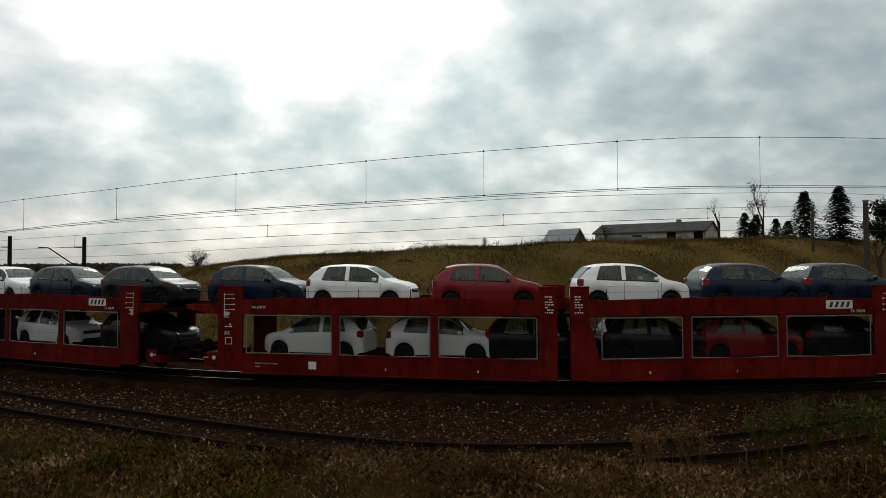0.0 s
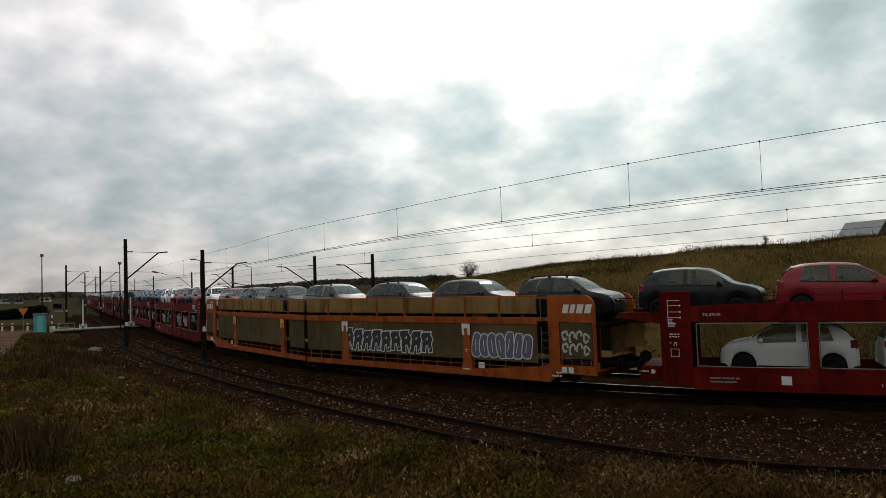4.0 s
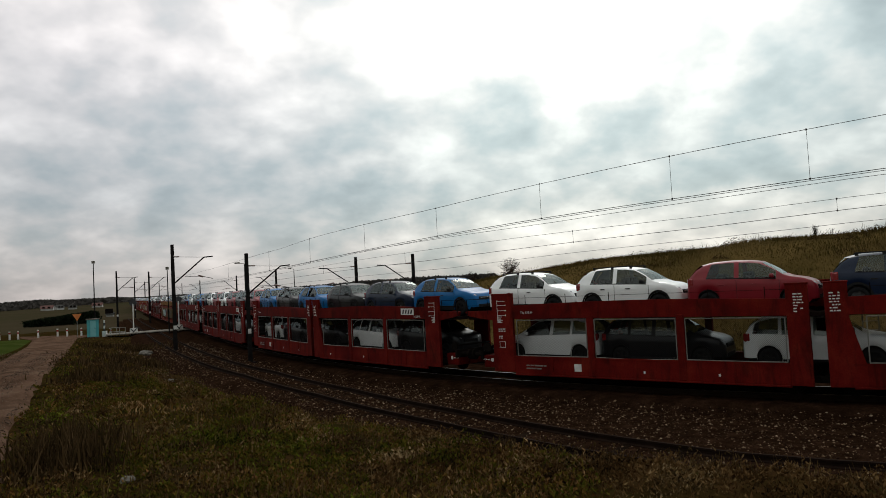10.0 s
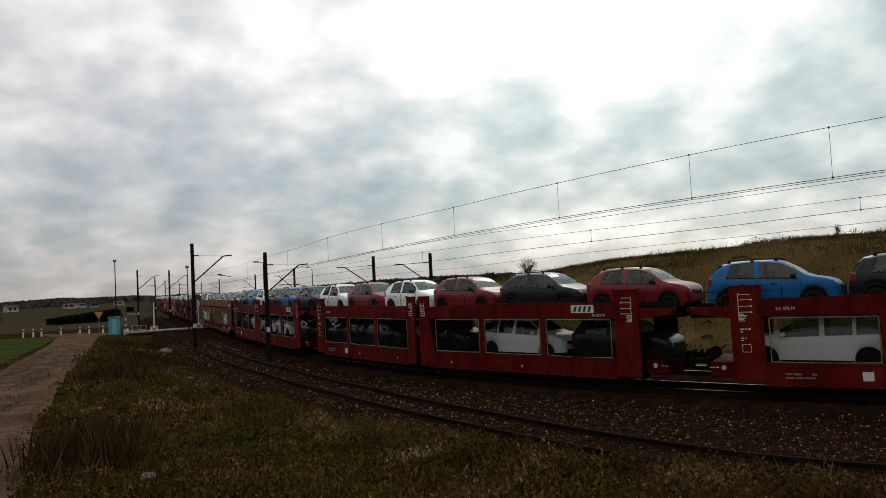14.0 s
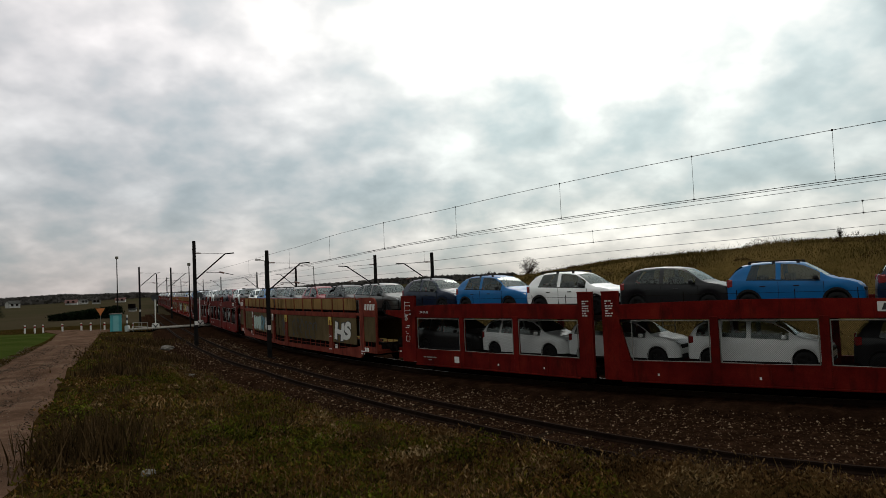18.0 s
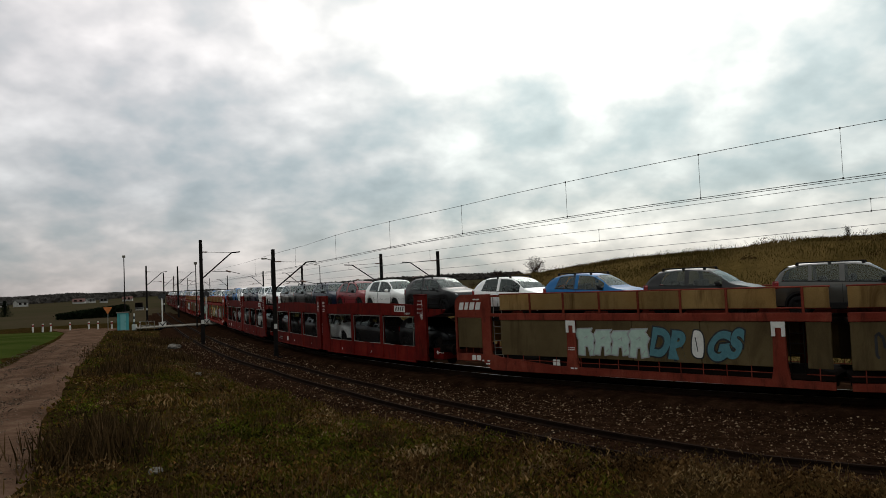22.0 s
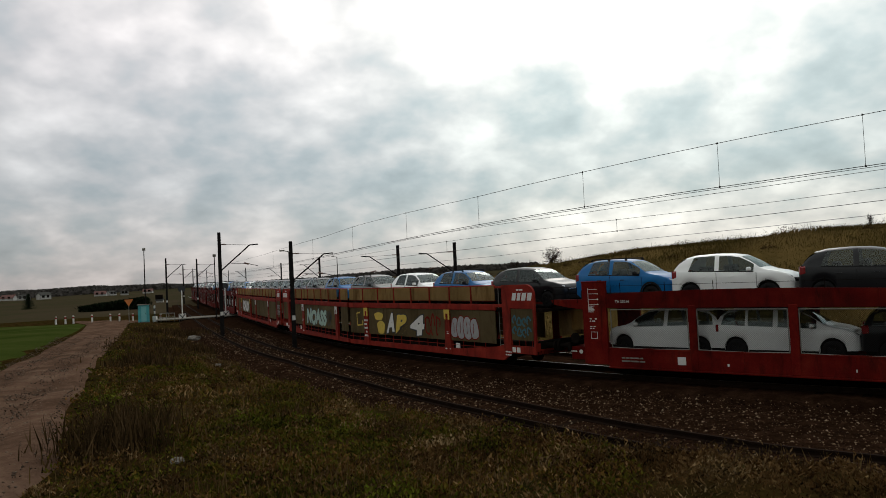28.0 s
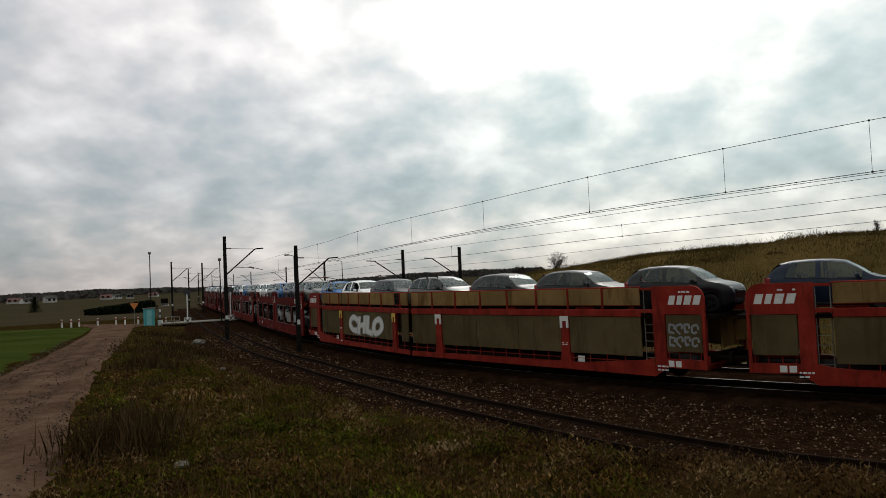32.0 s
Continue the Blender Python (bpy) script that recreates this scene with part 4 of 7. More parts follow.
    for k, z in enumerate((3.10, 2.94, 2.74, 2.56)):
        add_box(bm, *sorted((stem, stem - o * 0.37)), -W - 0.006, -W - 0.003, z - 0.009, z + 0.009)
        if k:
            add_cyl(bm, (stem - o * 0.37, -W - 0.006, z), (stem - o * 0.37, -W - 0.003, z), 0.030, seg=8)
    for k in range(6):
        z = 2.50 - k * 0.042
        add_box(bm, *sorted((stem, stem - o * rng.uniform(0.12, 0.24))), -W - 0.006, -W - 0.003, z - 0.012, z + 0.010)
    part("marking_table", bm, WHITE_PAINT, t)
    if o < 0:
        for z0, z1, a in ((1.92, 2.08, 0.30), (1.66, 1.80, 0.22)):
            bm = bmesh.new()
            bars(bm, x0 + 0.02, x0 + 0.02 + a, z0, z1, 2, -W - 0.003, rng)
            part("lettering", bm, WHITE_PAINT, t)
        bm = bmesh.new()
        for a, b, c, d in ((0.04, 0.30, 1.56, 1.575), (0.04, 0.30, 1.33, 1.345), (0.04, 0.055, 1.33, 1.575), (0.285, 0.30, 1.33, 1.575)):
            add_box(bm, x0 + a, x0 + b, -W - 0.007, -W - 0.003, c, d)
        part("empty_label_frame", bm, WHITE_PAINT, t)
    bm = bmesh.new()
    x0, x1 = sorted((xi + o * 0.12, xi + o * 0.40))
    bars(bm, x0, x1, 2.5, 3.1, 7, -W - 0.003, rng)
    part("marking_table", bm, WHITE_PAINT, t)
    if o < 0:
        bm = bmesh.new()
        bars(bm, span1 + 0.5, span1 + 1.35, 0.52, 0.74, 2, -W + 0.006, rng)
        part("number_marking", bm, GALV, t)
        box("paper_label", span1 + 2.5, span1 + 2.78, -W - 0.005, -W + 0.01, 0.52, 0.78, WHITE_PAINT, t, "white paper label", 0.004)
    else:
        # the owner's board: slanted white shapes in a white frame
        bm = bmesh.new()
        x0 = span1 - 1.75
        add_box(bm, x0, x0 + 0.95, -W + 0.002, -W + 0.011, 2.60, 2.88)
        part("owner_board", bm, WHITE_PAINT, t, "white owner's board with dark slanted marks")
        bm = bmesh.new()
        for k in range(4):
            a = x0 + 0.10 + k * 0.20
            add_prism(bm, [(a, 2.645), (a + 0.10, 2.645), (a + 0.17, 2.835), (a + 0.07, 2.835)], -W - 0.004, -W + 0.003)
        part("owner_mark", bm, BLACK_PAINT, t)
    tm = new("type_writing", TYPE_TEXT)
    if not TYPE_TEXT.materials:
        TYPE_TEXT.materials.append(WHITE_PAINT)
    tm.parent, tm["kind"] = t, "stuff"
    tm.matrix_basis = Matrix.Translation((span1 - o * 0.62, -W + 0.004, 2.64 if o < 0 else 2.51)) @ Matrix.Rotation(radians(90), 4, "X")
    for k in range(2):
        c = span0 + step * (k + 0.5) + rng.uniform(-0.5, 0.5)
        box("inspection_mark", c, c + 0.06, -W + 0.004, -W + 0.010, 0.54, 0.62, WHITE_PAINT, t, bevel=0.0)
    # coupler end below the overhanging deck
    bm = bmesh.new()
    a, b = sorted((xo, o * (L - 0.75)))
    add_box(bm, a, b, -1.1, 1.1, 0.5, 0.98, 0.03)
    part("headstock", bm, RED, t)
    buffers(t, o * (L - 0.75), o)
    e = o * (L - 0.28)
    for q in (-1, 1):
        # tapered red arm that carries the overhanging deck, with a light end frame
        bm = bmesh.new()
        y0, y1 = sorted((q * (W - 0.16), q * (W - 0.05)))
        add_prism(bm, [(xo - o * 0.02, 2.36), (xo + o * 0.55, 2.44), (e, 2.56), (e + o * 0.12, 2.72), (e, 2.74), (xo - o * 0.02, 2.74)], y0, y1)
        part("deck_arm", bm, RED, t)
        bm = bmesh.new()
        y = q * (W - 0.03)
        for a in (xo + o * 0.22, e):
            add_cyl(bm, (a, y, 2.60), (a, y, 3.20), 0.014, seg=5)
        add_cyl(bm, (xo + o * 0.22, y, 3.20), (e + o * 0.08, y, 3.20), 0.012, seg=5)
        add_cyl(bm, (xo + o * 0.22, y, 2.95), (e + o * 0.08, y, 2.95), 0.010, seg=5)
        part("end_frame", bm, STEEL_DARK, t)
    bm = bmesh.new()
    add_cyl(bm, (xo + o * 0.55, -1.08, 1.30), (xo + o * 0.55, -1.12, 1.30), 0.19, seg=16)
    add_cyl(bm, (xo + o * 0.55, -1.1, 1.30), (xo + o * 0.55, 0.9, 1.30), 0.03, seg=6)
    part("hand_wheel", bm, STEEL_DARK, t)
    bm = bmesh.new()
    add_cyl(bm, (xo + o * 0.34, -1.102, 0.80), (xo + o * 0.34, -1.108, 0.80), 0.075, seg=14)
    part("round_mark", bm, WHITE_PAINT, t)
    bm = bmesh.new()
    bars(bm, *sorted((xo + o * 0.45, xo + o * 0.78)), 0.76, 0.86, 1, -1.104, rng)
    part("brake_lettering", bm, WHITE_PAINT, t)
    running_gear(t, xo - o * 1.2)
    running_gear(t, xi + o * 0.7)
    return t


def stroke(bm, pts, r, y):
    for a, b in zip(pts, pts[1:]):
        d = Vector((b[0] - a[0], 0, b[1] - a[1]))
        if d.length < 1e-4:
            continue
        nrm = Vector((-d.z, 0, d.x)).normalized() * r
        ext = d.normalized() * r * 0.5
        q = [Vector((a[0], y, a[1])) - ext + nrm, Vector((b[0], y, b[1])) + ext + nrm, Vector((b[0], y, b[1])) + ext - nrm, Vector((a[0], y, a[1])) - ext - nrm]
        vs = [bm.verts.new(p) for p in q]
        bm.faces.new(vs)


def graffiti(parent, x0, x1, z0, z1, fill, line, seed, style="line", y=None):
    """Sprayed shapes: letters with an outline, plump or spiky shapes, or loose strokes."""
    rng = random.Random(seed)
    y = -W - 0.012 if y is None else y
    if style.startswith("word:"):
        for name, m, grow, dy in (("graffiti_outline", line, 0.105, 0.0), ("graffiti_fill", fill, 0.055, -0.006)):
            data = text_mesh(style[5:], 1.0, grow)
            co = np.array([v.co[:] for v in data.vertices])
            lo, hi = co.min(0), co.max(0)
            pad = 0.05 if m is line else 0.0
            sx, sz = (x1 - x0 + 2 * pad) / (hi[0] - lo[0]), (z1 - z0 + 2 * pad) / (hi[1] - lo[1])
            for v in data.vertices:
                px, pz = (v.co.x - (lo[0] + hi[0]) / 2) * sx, (v.co.y - (lo[1] + hi[1]) / 2) * sz
                v.co = (px + 0.16 * pz + 0.04 * math.sin(pz * 5.0 + px), pz + 0.06 * math.sin(px * 3.1 + seed), v.co.z)
            ob = mesh_object(name, data, m, parent, "sprayed graffiti letters")
            ob.matrix_basis = Matrix.Translation(((x0 + x1) / 2, y + dy, (z0 + z1) / 2)) @ Matrix.Rotation(radians(90), 4, "X")
        return
    if style in ("cloud", "bracket"):
        bm = bmesh.new()
        if style == "bracket":
            stroke(bm, [(x1 - 0.25, z1), (x0, z1 - 0.05), (x0 + 0.05, z0 + 0.35), (x1, z0 + 0.4), (x1, z0 + 0.6)], 0.035, y)
        else:
            for cx, cz, rx, rz in ((0.40, 0.84, 0.42, 0.20), (0.62, 0.30, 0.36, 0.34)):
                ring = [bm.verts.new((x0 + (x1 - x0) * cx + rx * math.cos(a) * (1 + 0.1 * math.sin(5 * a)), y - 0.001 * cx, z0 + (z1 - z0) * cz + rz * math.copysign(abs(math.sin(a)) ** 0.6, math.sin(a)))) for a in np.linspace(0, 2 * math.pi, 24, endpoint=False)]
                bm.faces.new(ring)
        part("graffiti_fill", bm, fill, parent, "sprayed yellow graffiti")
        return
    if style in ("lobes", "spiky"):
        n = max(1, round((x1 - x0) / (0.42 if style == "lobes" else 0.62)))
        w = (x1 - x0) / n
        fills, lines = bmesh.new(), bmesh.new()
        for i in range(n):
            cx, lean = x0 + w * (i + 0.5), rng.uniform(-0.08, 0.12)
            bot, top = z0 + rng.uniform(0, 0.10), z1 - rng.uniform(0, 0.12)
            cz, rz = (bot + top) / 2, (top - bot) / 2
            if style == "lobes":
                ring = []
                for k in range(24):
                    a = 2 * math.pi * k / 24
                    belly = 1 + 0.18 * math.sin(2 * a + i) - 0.1 * math.sin(a)
                    ring.append((cx + w * 0.60 * belly * math.copysign(abs(math.cos(a)) ** 0.7, math.cos(a)) + lean * rz * math.sin(a), cz + rz * math.copysign(abs(math.sin(a)) ** 0.75, math.sin(a))))
                marks = [[(cx - w * 0.12 + lean * q, cz + q * rz) for q in np.linspace(-0.5, 0.45, 6)]]
            else:
                ring = [(cx + u * w + lean * v, cz + v * rz) for u, v in ((-0.52, -0.95), (-0.12, -1.0), (-0.06, -0.35), (0.10, -0.30), (0.16, -1.0), (0.56, -0.9), (0.46, -0.1), (0.62, 0.35), (0.40, 0.75), (0.52, 1.0), (-0.38, 0.95), (-0.55, 0.55), (-0.40, 0.1))]
                marks = [[(cx - 0.08 * w, cz + 0.25 * rz), (cx + 0.12 * w, cz + 0.42 * rz), (cx + 0.10 * w, cz + 0.2 * rz)], [(cx + 0.2 * w, cz - 0.75 * rz), (cx + 0.34 * w, cz - 0.5 * rz)]]
            fills.faces.new([fills.verts.new((px, y - 0.0008 * i, pz)) for px, pz in ring])
            stroke(lines, ring + [ring[0]], 0.022, y - 0.0008 * i - 0.0004)
            for m in marks:
                stroke(lines, m, 0.016, y - 0.0008 * i - 0.0004)
        part("graffiti_fill", fills, fill, parent, "sprayed graffiti letters")
        part("graffiti_outline", lines, line, parent, "sprayed graffiti outline")
        return
    n = max(3, int((x1 - x0) / ((z1 - z0) * 0.62)))
    w = (x1 - x0) / n
    lines = bmesh.new()
    for i in range(n):
        cx, cz = x0 + w * (i + 0.5), (z0 + z1) / 2 + rng.uniform(-0.05, 0.05)
        rx, rz = w * 0.56, (z1 - z0) / 2 * rng.uniform(0.8, 1.0)
        lobes, ph = rng.randint(2, 4), rng.uniform(0, 6)
        ring = []
        for k in range(22):
            a = 2 * math.pi * k / 22
            r = 1 + 0.16 * math.sin(lobes * a + ph) + 0.06 * math.sin(7 * a + ph)
            ring.append((cx + rx * r * math.cos(a) * 0.8, cz + rz * r * math.copysign(abs(math.sin(a)) ** 0.7, math.sin(a))))
        q = rng.uniform(0.7, 0.9)
        stroke(lines, [(cx + (px - cx) * q, cz + (pz - cz) * 0.9) for px, pz in ring[:rng.randint(14, 22)]], 0.036, y - 0.004)
    part("graffiti_outline", lines, line, parent, "sprayed graffiti outline")


def half_panel(length, outer, serial, paint, words, tags=()):
    """Half of a longer car carrier with mesh panels and side boards. tags: (from, to, fill, line, style) as shares of the length."""
    rng = random.Random(serial * 7 + 1)
    t = empty("panelled_car_carrier_wagon")
    tagged(t, "%s double-deck rail car carrier with beige mesh side panels" % words, "rail wagon", "freight train wagons")
    o = outer
    L = length / 2
    xi, xo = -o * (L - 0.2), o * (L - 0.65)
    lo, hi = min(xi, xo), max(xi, xo)
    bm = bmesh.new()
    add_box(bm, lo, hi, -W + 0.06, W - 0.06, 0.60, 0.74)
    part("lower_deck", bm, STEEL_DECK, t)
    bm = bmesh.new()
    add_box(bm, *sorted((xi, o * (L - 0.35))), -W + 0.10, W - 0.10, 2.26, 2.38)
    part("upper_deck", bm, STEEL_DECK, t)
    e0 = xo - o * 1.87            # inner edge of the end cab
    bay = e0 - o * 0.46           # narrow bay with the ladder
    posts = [bay - o * 3.3, bay - o * 10.5]
    gate = posts[1] - o * 0.72 if o < 0 else None     # far end of the open step bay by the joint
    for side in (-1, 1):
        y0, y1 = (-W, -W + 0.10) if side < 0 else (W - 0.10, W)
        yo = y0 if side < 0 else y1
        # sill that slopes up to the coupler end
        bm = bmesh.new()
        add_prism(bm, [(xi, 0.34), (e0, 0.30), (e0, 0.92), (bay, 0.82), (bay - o * 2.6, 0.60), (xi, 0.56)], y0, y1)
        part("side_sill", bm, paint, t)
        # end cab with a rounded top corner
        bm = bmesh.new()
        r = 0.42
        pts = [(xo, 0.62)] + [(xo - o * r + o * r * math.cos(a), 3.34 - r + r * math.sin(a)) for a in np.linspace(0, math.pi / 2, 6)] + [(e0, 3.34), (e0, 0.30), (e0 + o * 0.55, 0.62)]
        add_prism(bm, [(xo, 2.40)] + pts[1:8] + [(e0, 2.40)], y0, y1)
        part("end_cab_head", bm, paint, t)
        bm = bmesh.new()
        add_prism(bm, [(e0, 0.30), (e0 + o * 0.45, 0.62), (e0 + o * 0.45, 2.40), (e0, 2.40)], y0 + 0.001, y1)
        part("end_cab_post", bm, paint, t)
        bm = bmesh.new()
        add_box(bm, *sorted((xo - o * 0.10, xo)), y0 + 0.001, y1, 0.62, 2.40)
        add_box(bm, *sorted((e0 + o * 0.45, xo - o * 0.10)), y0 + 0.001, y1, 0.62, 0.92)
        part("end_cab_frame", bm, paint, t)
        box("end_panel", *sorted((e0 + o * 0.48, xo - o * 0.13)), y0 + 0.02, y1 - 0.02, 1.16, 2.38, MESH_PANEL, t)
        bm = bmesh.new()
        for k in range(4):
            x = e0 + o * (0.55 + k * 0.38)
            add_cyl(bm, (x, yo, 0.92), (x, yo, 1.16), 0.014, seg=5)
        part("panel_rail", bm, paint, t)
        # middle beam and posts
        box("middle_beam", *sorted((xi, bay)), y0, y1, 2.30, 2.56, paint, t)
        bm = bmesh.new()
        add_box(bm, *sorted((bay, e0)), y0, y1, 2.44, 2.56)
        add_box(bm, *sorted((bay, e0)), y0, y1, 3.22, 3.30)
        part("bay_rail", bm, paint, t)
        bm = bmesh.new()
        add_cyl(bm, (xi, (y0 + y1) / 2, 3.32), (bay, (y0 + y1) / 2, 3.32), 0.03, seg=6)
        add_cyl(bm, (xi, (y0 + y1) / 2, 2.70), (bay, (y0 + y1) / 2, 2.70), 0.022, seg=6)
        part("hand_rail", bm, paint, t)
        for c in posts:
            if (c - xi) * o < 0.8:
                continue
            bm = bmesh.new()
            add_prism(bm, [(c - 0.30, 0.34), (c + 0.30, 0.34), (c + 0.20, 0.95), (c + 0.16, 2.36), (c - 0.16, 2.36), (c - 0.20, 0.95)], y0 - 0.03, y1)
            part("side_post", bm, paint, t)
            if side < 0:
                bm = bmesh.new()
                y = y0 - 0.05
                add_box(bm, c - 0.20, c + 0.20, y, y + 0.02, 2.12, 2.30)
                add_box(bm, c - 0.20, c - 0.09, y, y + 0.02, 1.86, 2.12)
                add_box(bm, c + 0.09, c + 0.20, y, y + 0.02, 1.86, 2.12)
                part("post_clamp", bm, WHITE_PAINT if serial % 3 else YELLOW_PAINT, t, "pale clamp plate")
        # mesh panels below, side boards above
        for a, b in ((bay, posts[0]), (posts[0], posts[1]), (gate if gate is not None else posts[1], xi)):
            n = max(1, round(abs(b - a) / 2.7))
            for k in range(n):
                p = a + (b - a) * k / n - o * (0.18 if a in posts else 0.02) * (1 if k == 0 else 0)
                q = a + (b - a) * (k + 1) / n + o * (0.18 if b != xi else 0.02) * (1 if k == n - 1 else 0)
                p, q = sorted((p, q))
                box("mesh_panel", p + 0.01, q - 0.01, y0 + 0.03, y1 - 0.03, 0.93, 2.29, MESH_PANEL, t)
            bm = bmesh.new()
            x0, x1 = sorted((a, b))
            for x in np.arange(x0 + 0.35, x1 - 0.1, 0.75):
                add_cyl(bm, (x, yo, 0.58), (x, yo, 0.95), 0.016, seg=5)
            add_cyl(bm, (x0, yo, 0.76), (x1, yo, 0.76), 0.014, seg=5)
            part("panel_rail", bm, paint, t)
        inner = posts[1] if gate is not None else xi
        n = 7 if gate is not None else 8
        cuts = [bay + (inner - bay) * k / n for k in range(n + 1)]
        runs = list(zip(cuts, cuts[1:])) + ([(gate, xi)] if gate is not None else [])
        for k, (p, q) in enumerate(runs):
            x = p
            p, q = sorted((p, q))
            box("side_board", p + 0.03, q - 0.03, y0 + 0.02, y1 - 0.03, 2.70, 3.30, SIDE_BOARD, t)
            if k:
                bm = bmesh.new()
                add_box(bm, x - 0.035, x + 0.035, y0 - 0.012, y0 + 0.04, 2.56, 3.32)
                part("board_post", bm, paint, t)
    # ladder in the narrow bay, seen dark
    bm = bmesh.new()
    c = (e0 + bay) / 2
    for z in np.arange(0.9, 2.4, 0.28):
        add_cyl(bm, (c - 0.2, -W + 0.2, z), (c + 0.2, -W + 0.2, z), 0.014, seg=5)
    for q in (-0.2, 0.2):
        add_cyl(bm, (c + q, -W + 0.2, 0.74), (c + q, -W + 0.2, 3.2), 0.018, seg=5)
    part("ladder", bm, GALV, t)
    if gate is not None:
        bm = bmesh.new()
        c = (posts[1] - o * 0.2 + gate) / 2
        for z in np.arange(0.75, 2.2, 0.3):
            add_cyl(bm, (c - 0.2, -W + 0.12, z), (c + 0.2, -W + 0.12, z), 0.018, seg=5)
        for q in (-0.2, 0.2):
            add_cyl(bm, (c + q, -W + 0.12, 0.6), (c + q, -W + 0.12, 2.3), 0.020, seg=5)
        part("ladder", bm, STEEL_DARK, t)
    # owner's mark in slanted white shapes, plates and lettering bars
    bm = bmesh.new()
    x0 = min(e0, xo) + (0.60 if o > 0 else 0.22)
    for a0, wide in ((0.0, 0.22), (0.30, 0.18), (0.56, 0.24), (0.88, 0.24)):
        z0, z1 = 2.72, 3.02
        add_prism(bm, [(x0 + a0, z0), (x0 + a0 + wide, z0), (x0 + a0 + wide + 0.08, z1), (x0 + a0 + 0.08, z1)], -W - 0.006, -W - 0.002)
    part("owner_mark", bm, WHITE_PAINT, t, "white slanted owner's mark")
    bm = bmesh.new()
    bars(bm, min(e0, xo) + 0.9, min(e0, xo) + 1.4, 3.08, 3.2, 1, -W - 0.003, rng)
    bars(bm, e0 + o * 0.30 - 0.2, e0 + o * 0.30 + 0.2, 0.48, 0.72, 2, -W - 0.003, rng)
    bars(bm, posts[0] - 0.2, posts[0] + 0.2, 0.5, 0.62, 1, -W - 0.034, rng)
    bars(bm, posts[0] - 0.14, posts[0] + 0.14, 1.2, 1.34, 2, -W - 0.034, rng)
    if serial % 7 == 0:
        bars(bm, posts[1] - 0.17, posts[1] + 0.17, 0.75, 1.75, 5, -W - 0.034, rng)
    part("lettering", bm, WHITE_PAINT, t)
    box("paper_label", posts[0] + o * 0.55, posts[0] + o * 0.85, -W - 0.008, -W + 0.01, 0.62, 0.84, WHITE_PAINT, t, "white paper label", 0.004)
    for q in (0.0, 0.26):
        a = min(e0, xo) + (0.52 if o > 0 else 0.85)
        box("destination_plate", a + q, a + q + 0.2, -W - 0.006, -W, 0.66, 0.86, WHITE_PAINT, t, bevel=0.003)
    for k, (f0, f1, fill, line, style) in enumerate(tags):
        a, b = sorted((bay + (xi - bay) * f0, bay + (xi - bay) * f1))
        z0, z1 = (1.08, 2.04) if style.startswith("word:") else (1.0, 2.05)
        if style == "cab":
            a, b = sorted((e0 + o * 0.55, xo - o * 0.22))
            for zz in (1.30, 1.72):
                graffiti(t, a, b, zz, zz + 0.36, fill, line, serial * 10 + k, "line", -W + 0.012)
            continue
        graffiti(t, a, b, z0, z1, fill, line, serial * 10 + k, style, -W + 0.012)
    # end of the wagon
    bm = bmesh.new()
    add_box(bm, *sorted((xo - o * 0.05, xo)), -W + 0.1, W - 0.1, 0.6, 1.05, 0.02)
    part("headstock", bm, paint, t)
    box("end_board", *sorted((xo - o * 0.3, xo - o * 0.24)), W - 1.3, W - 0.1, 1.2, 2.3, SIDE_BOARD, t)
    if o > 0:
        # folded gangway flap that stands out beyond the end
        box("end_flap", xo + 0.03, xo + 0.36, 0.55, 0.60, 1.42, 2.28, SIDE_BOARD, t, "tan folded gangway flap")
        box("end_flap", xo + 0.38, xo + 0.78, 0.52, 0.57, 1.46, 2.28, SIDE_BOARD, t, "tan folded gangway flap")
    buffers(t, xo, o)
    running_gear(t, e0 - o * 0.4)
    running_gear(t, xi + o * 0.9)
    return t


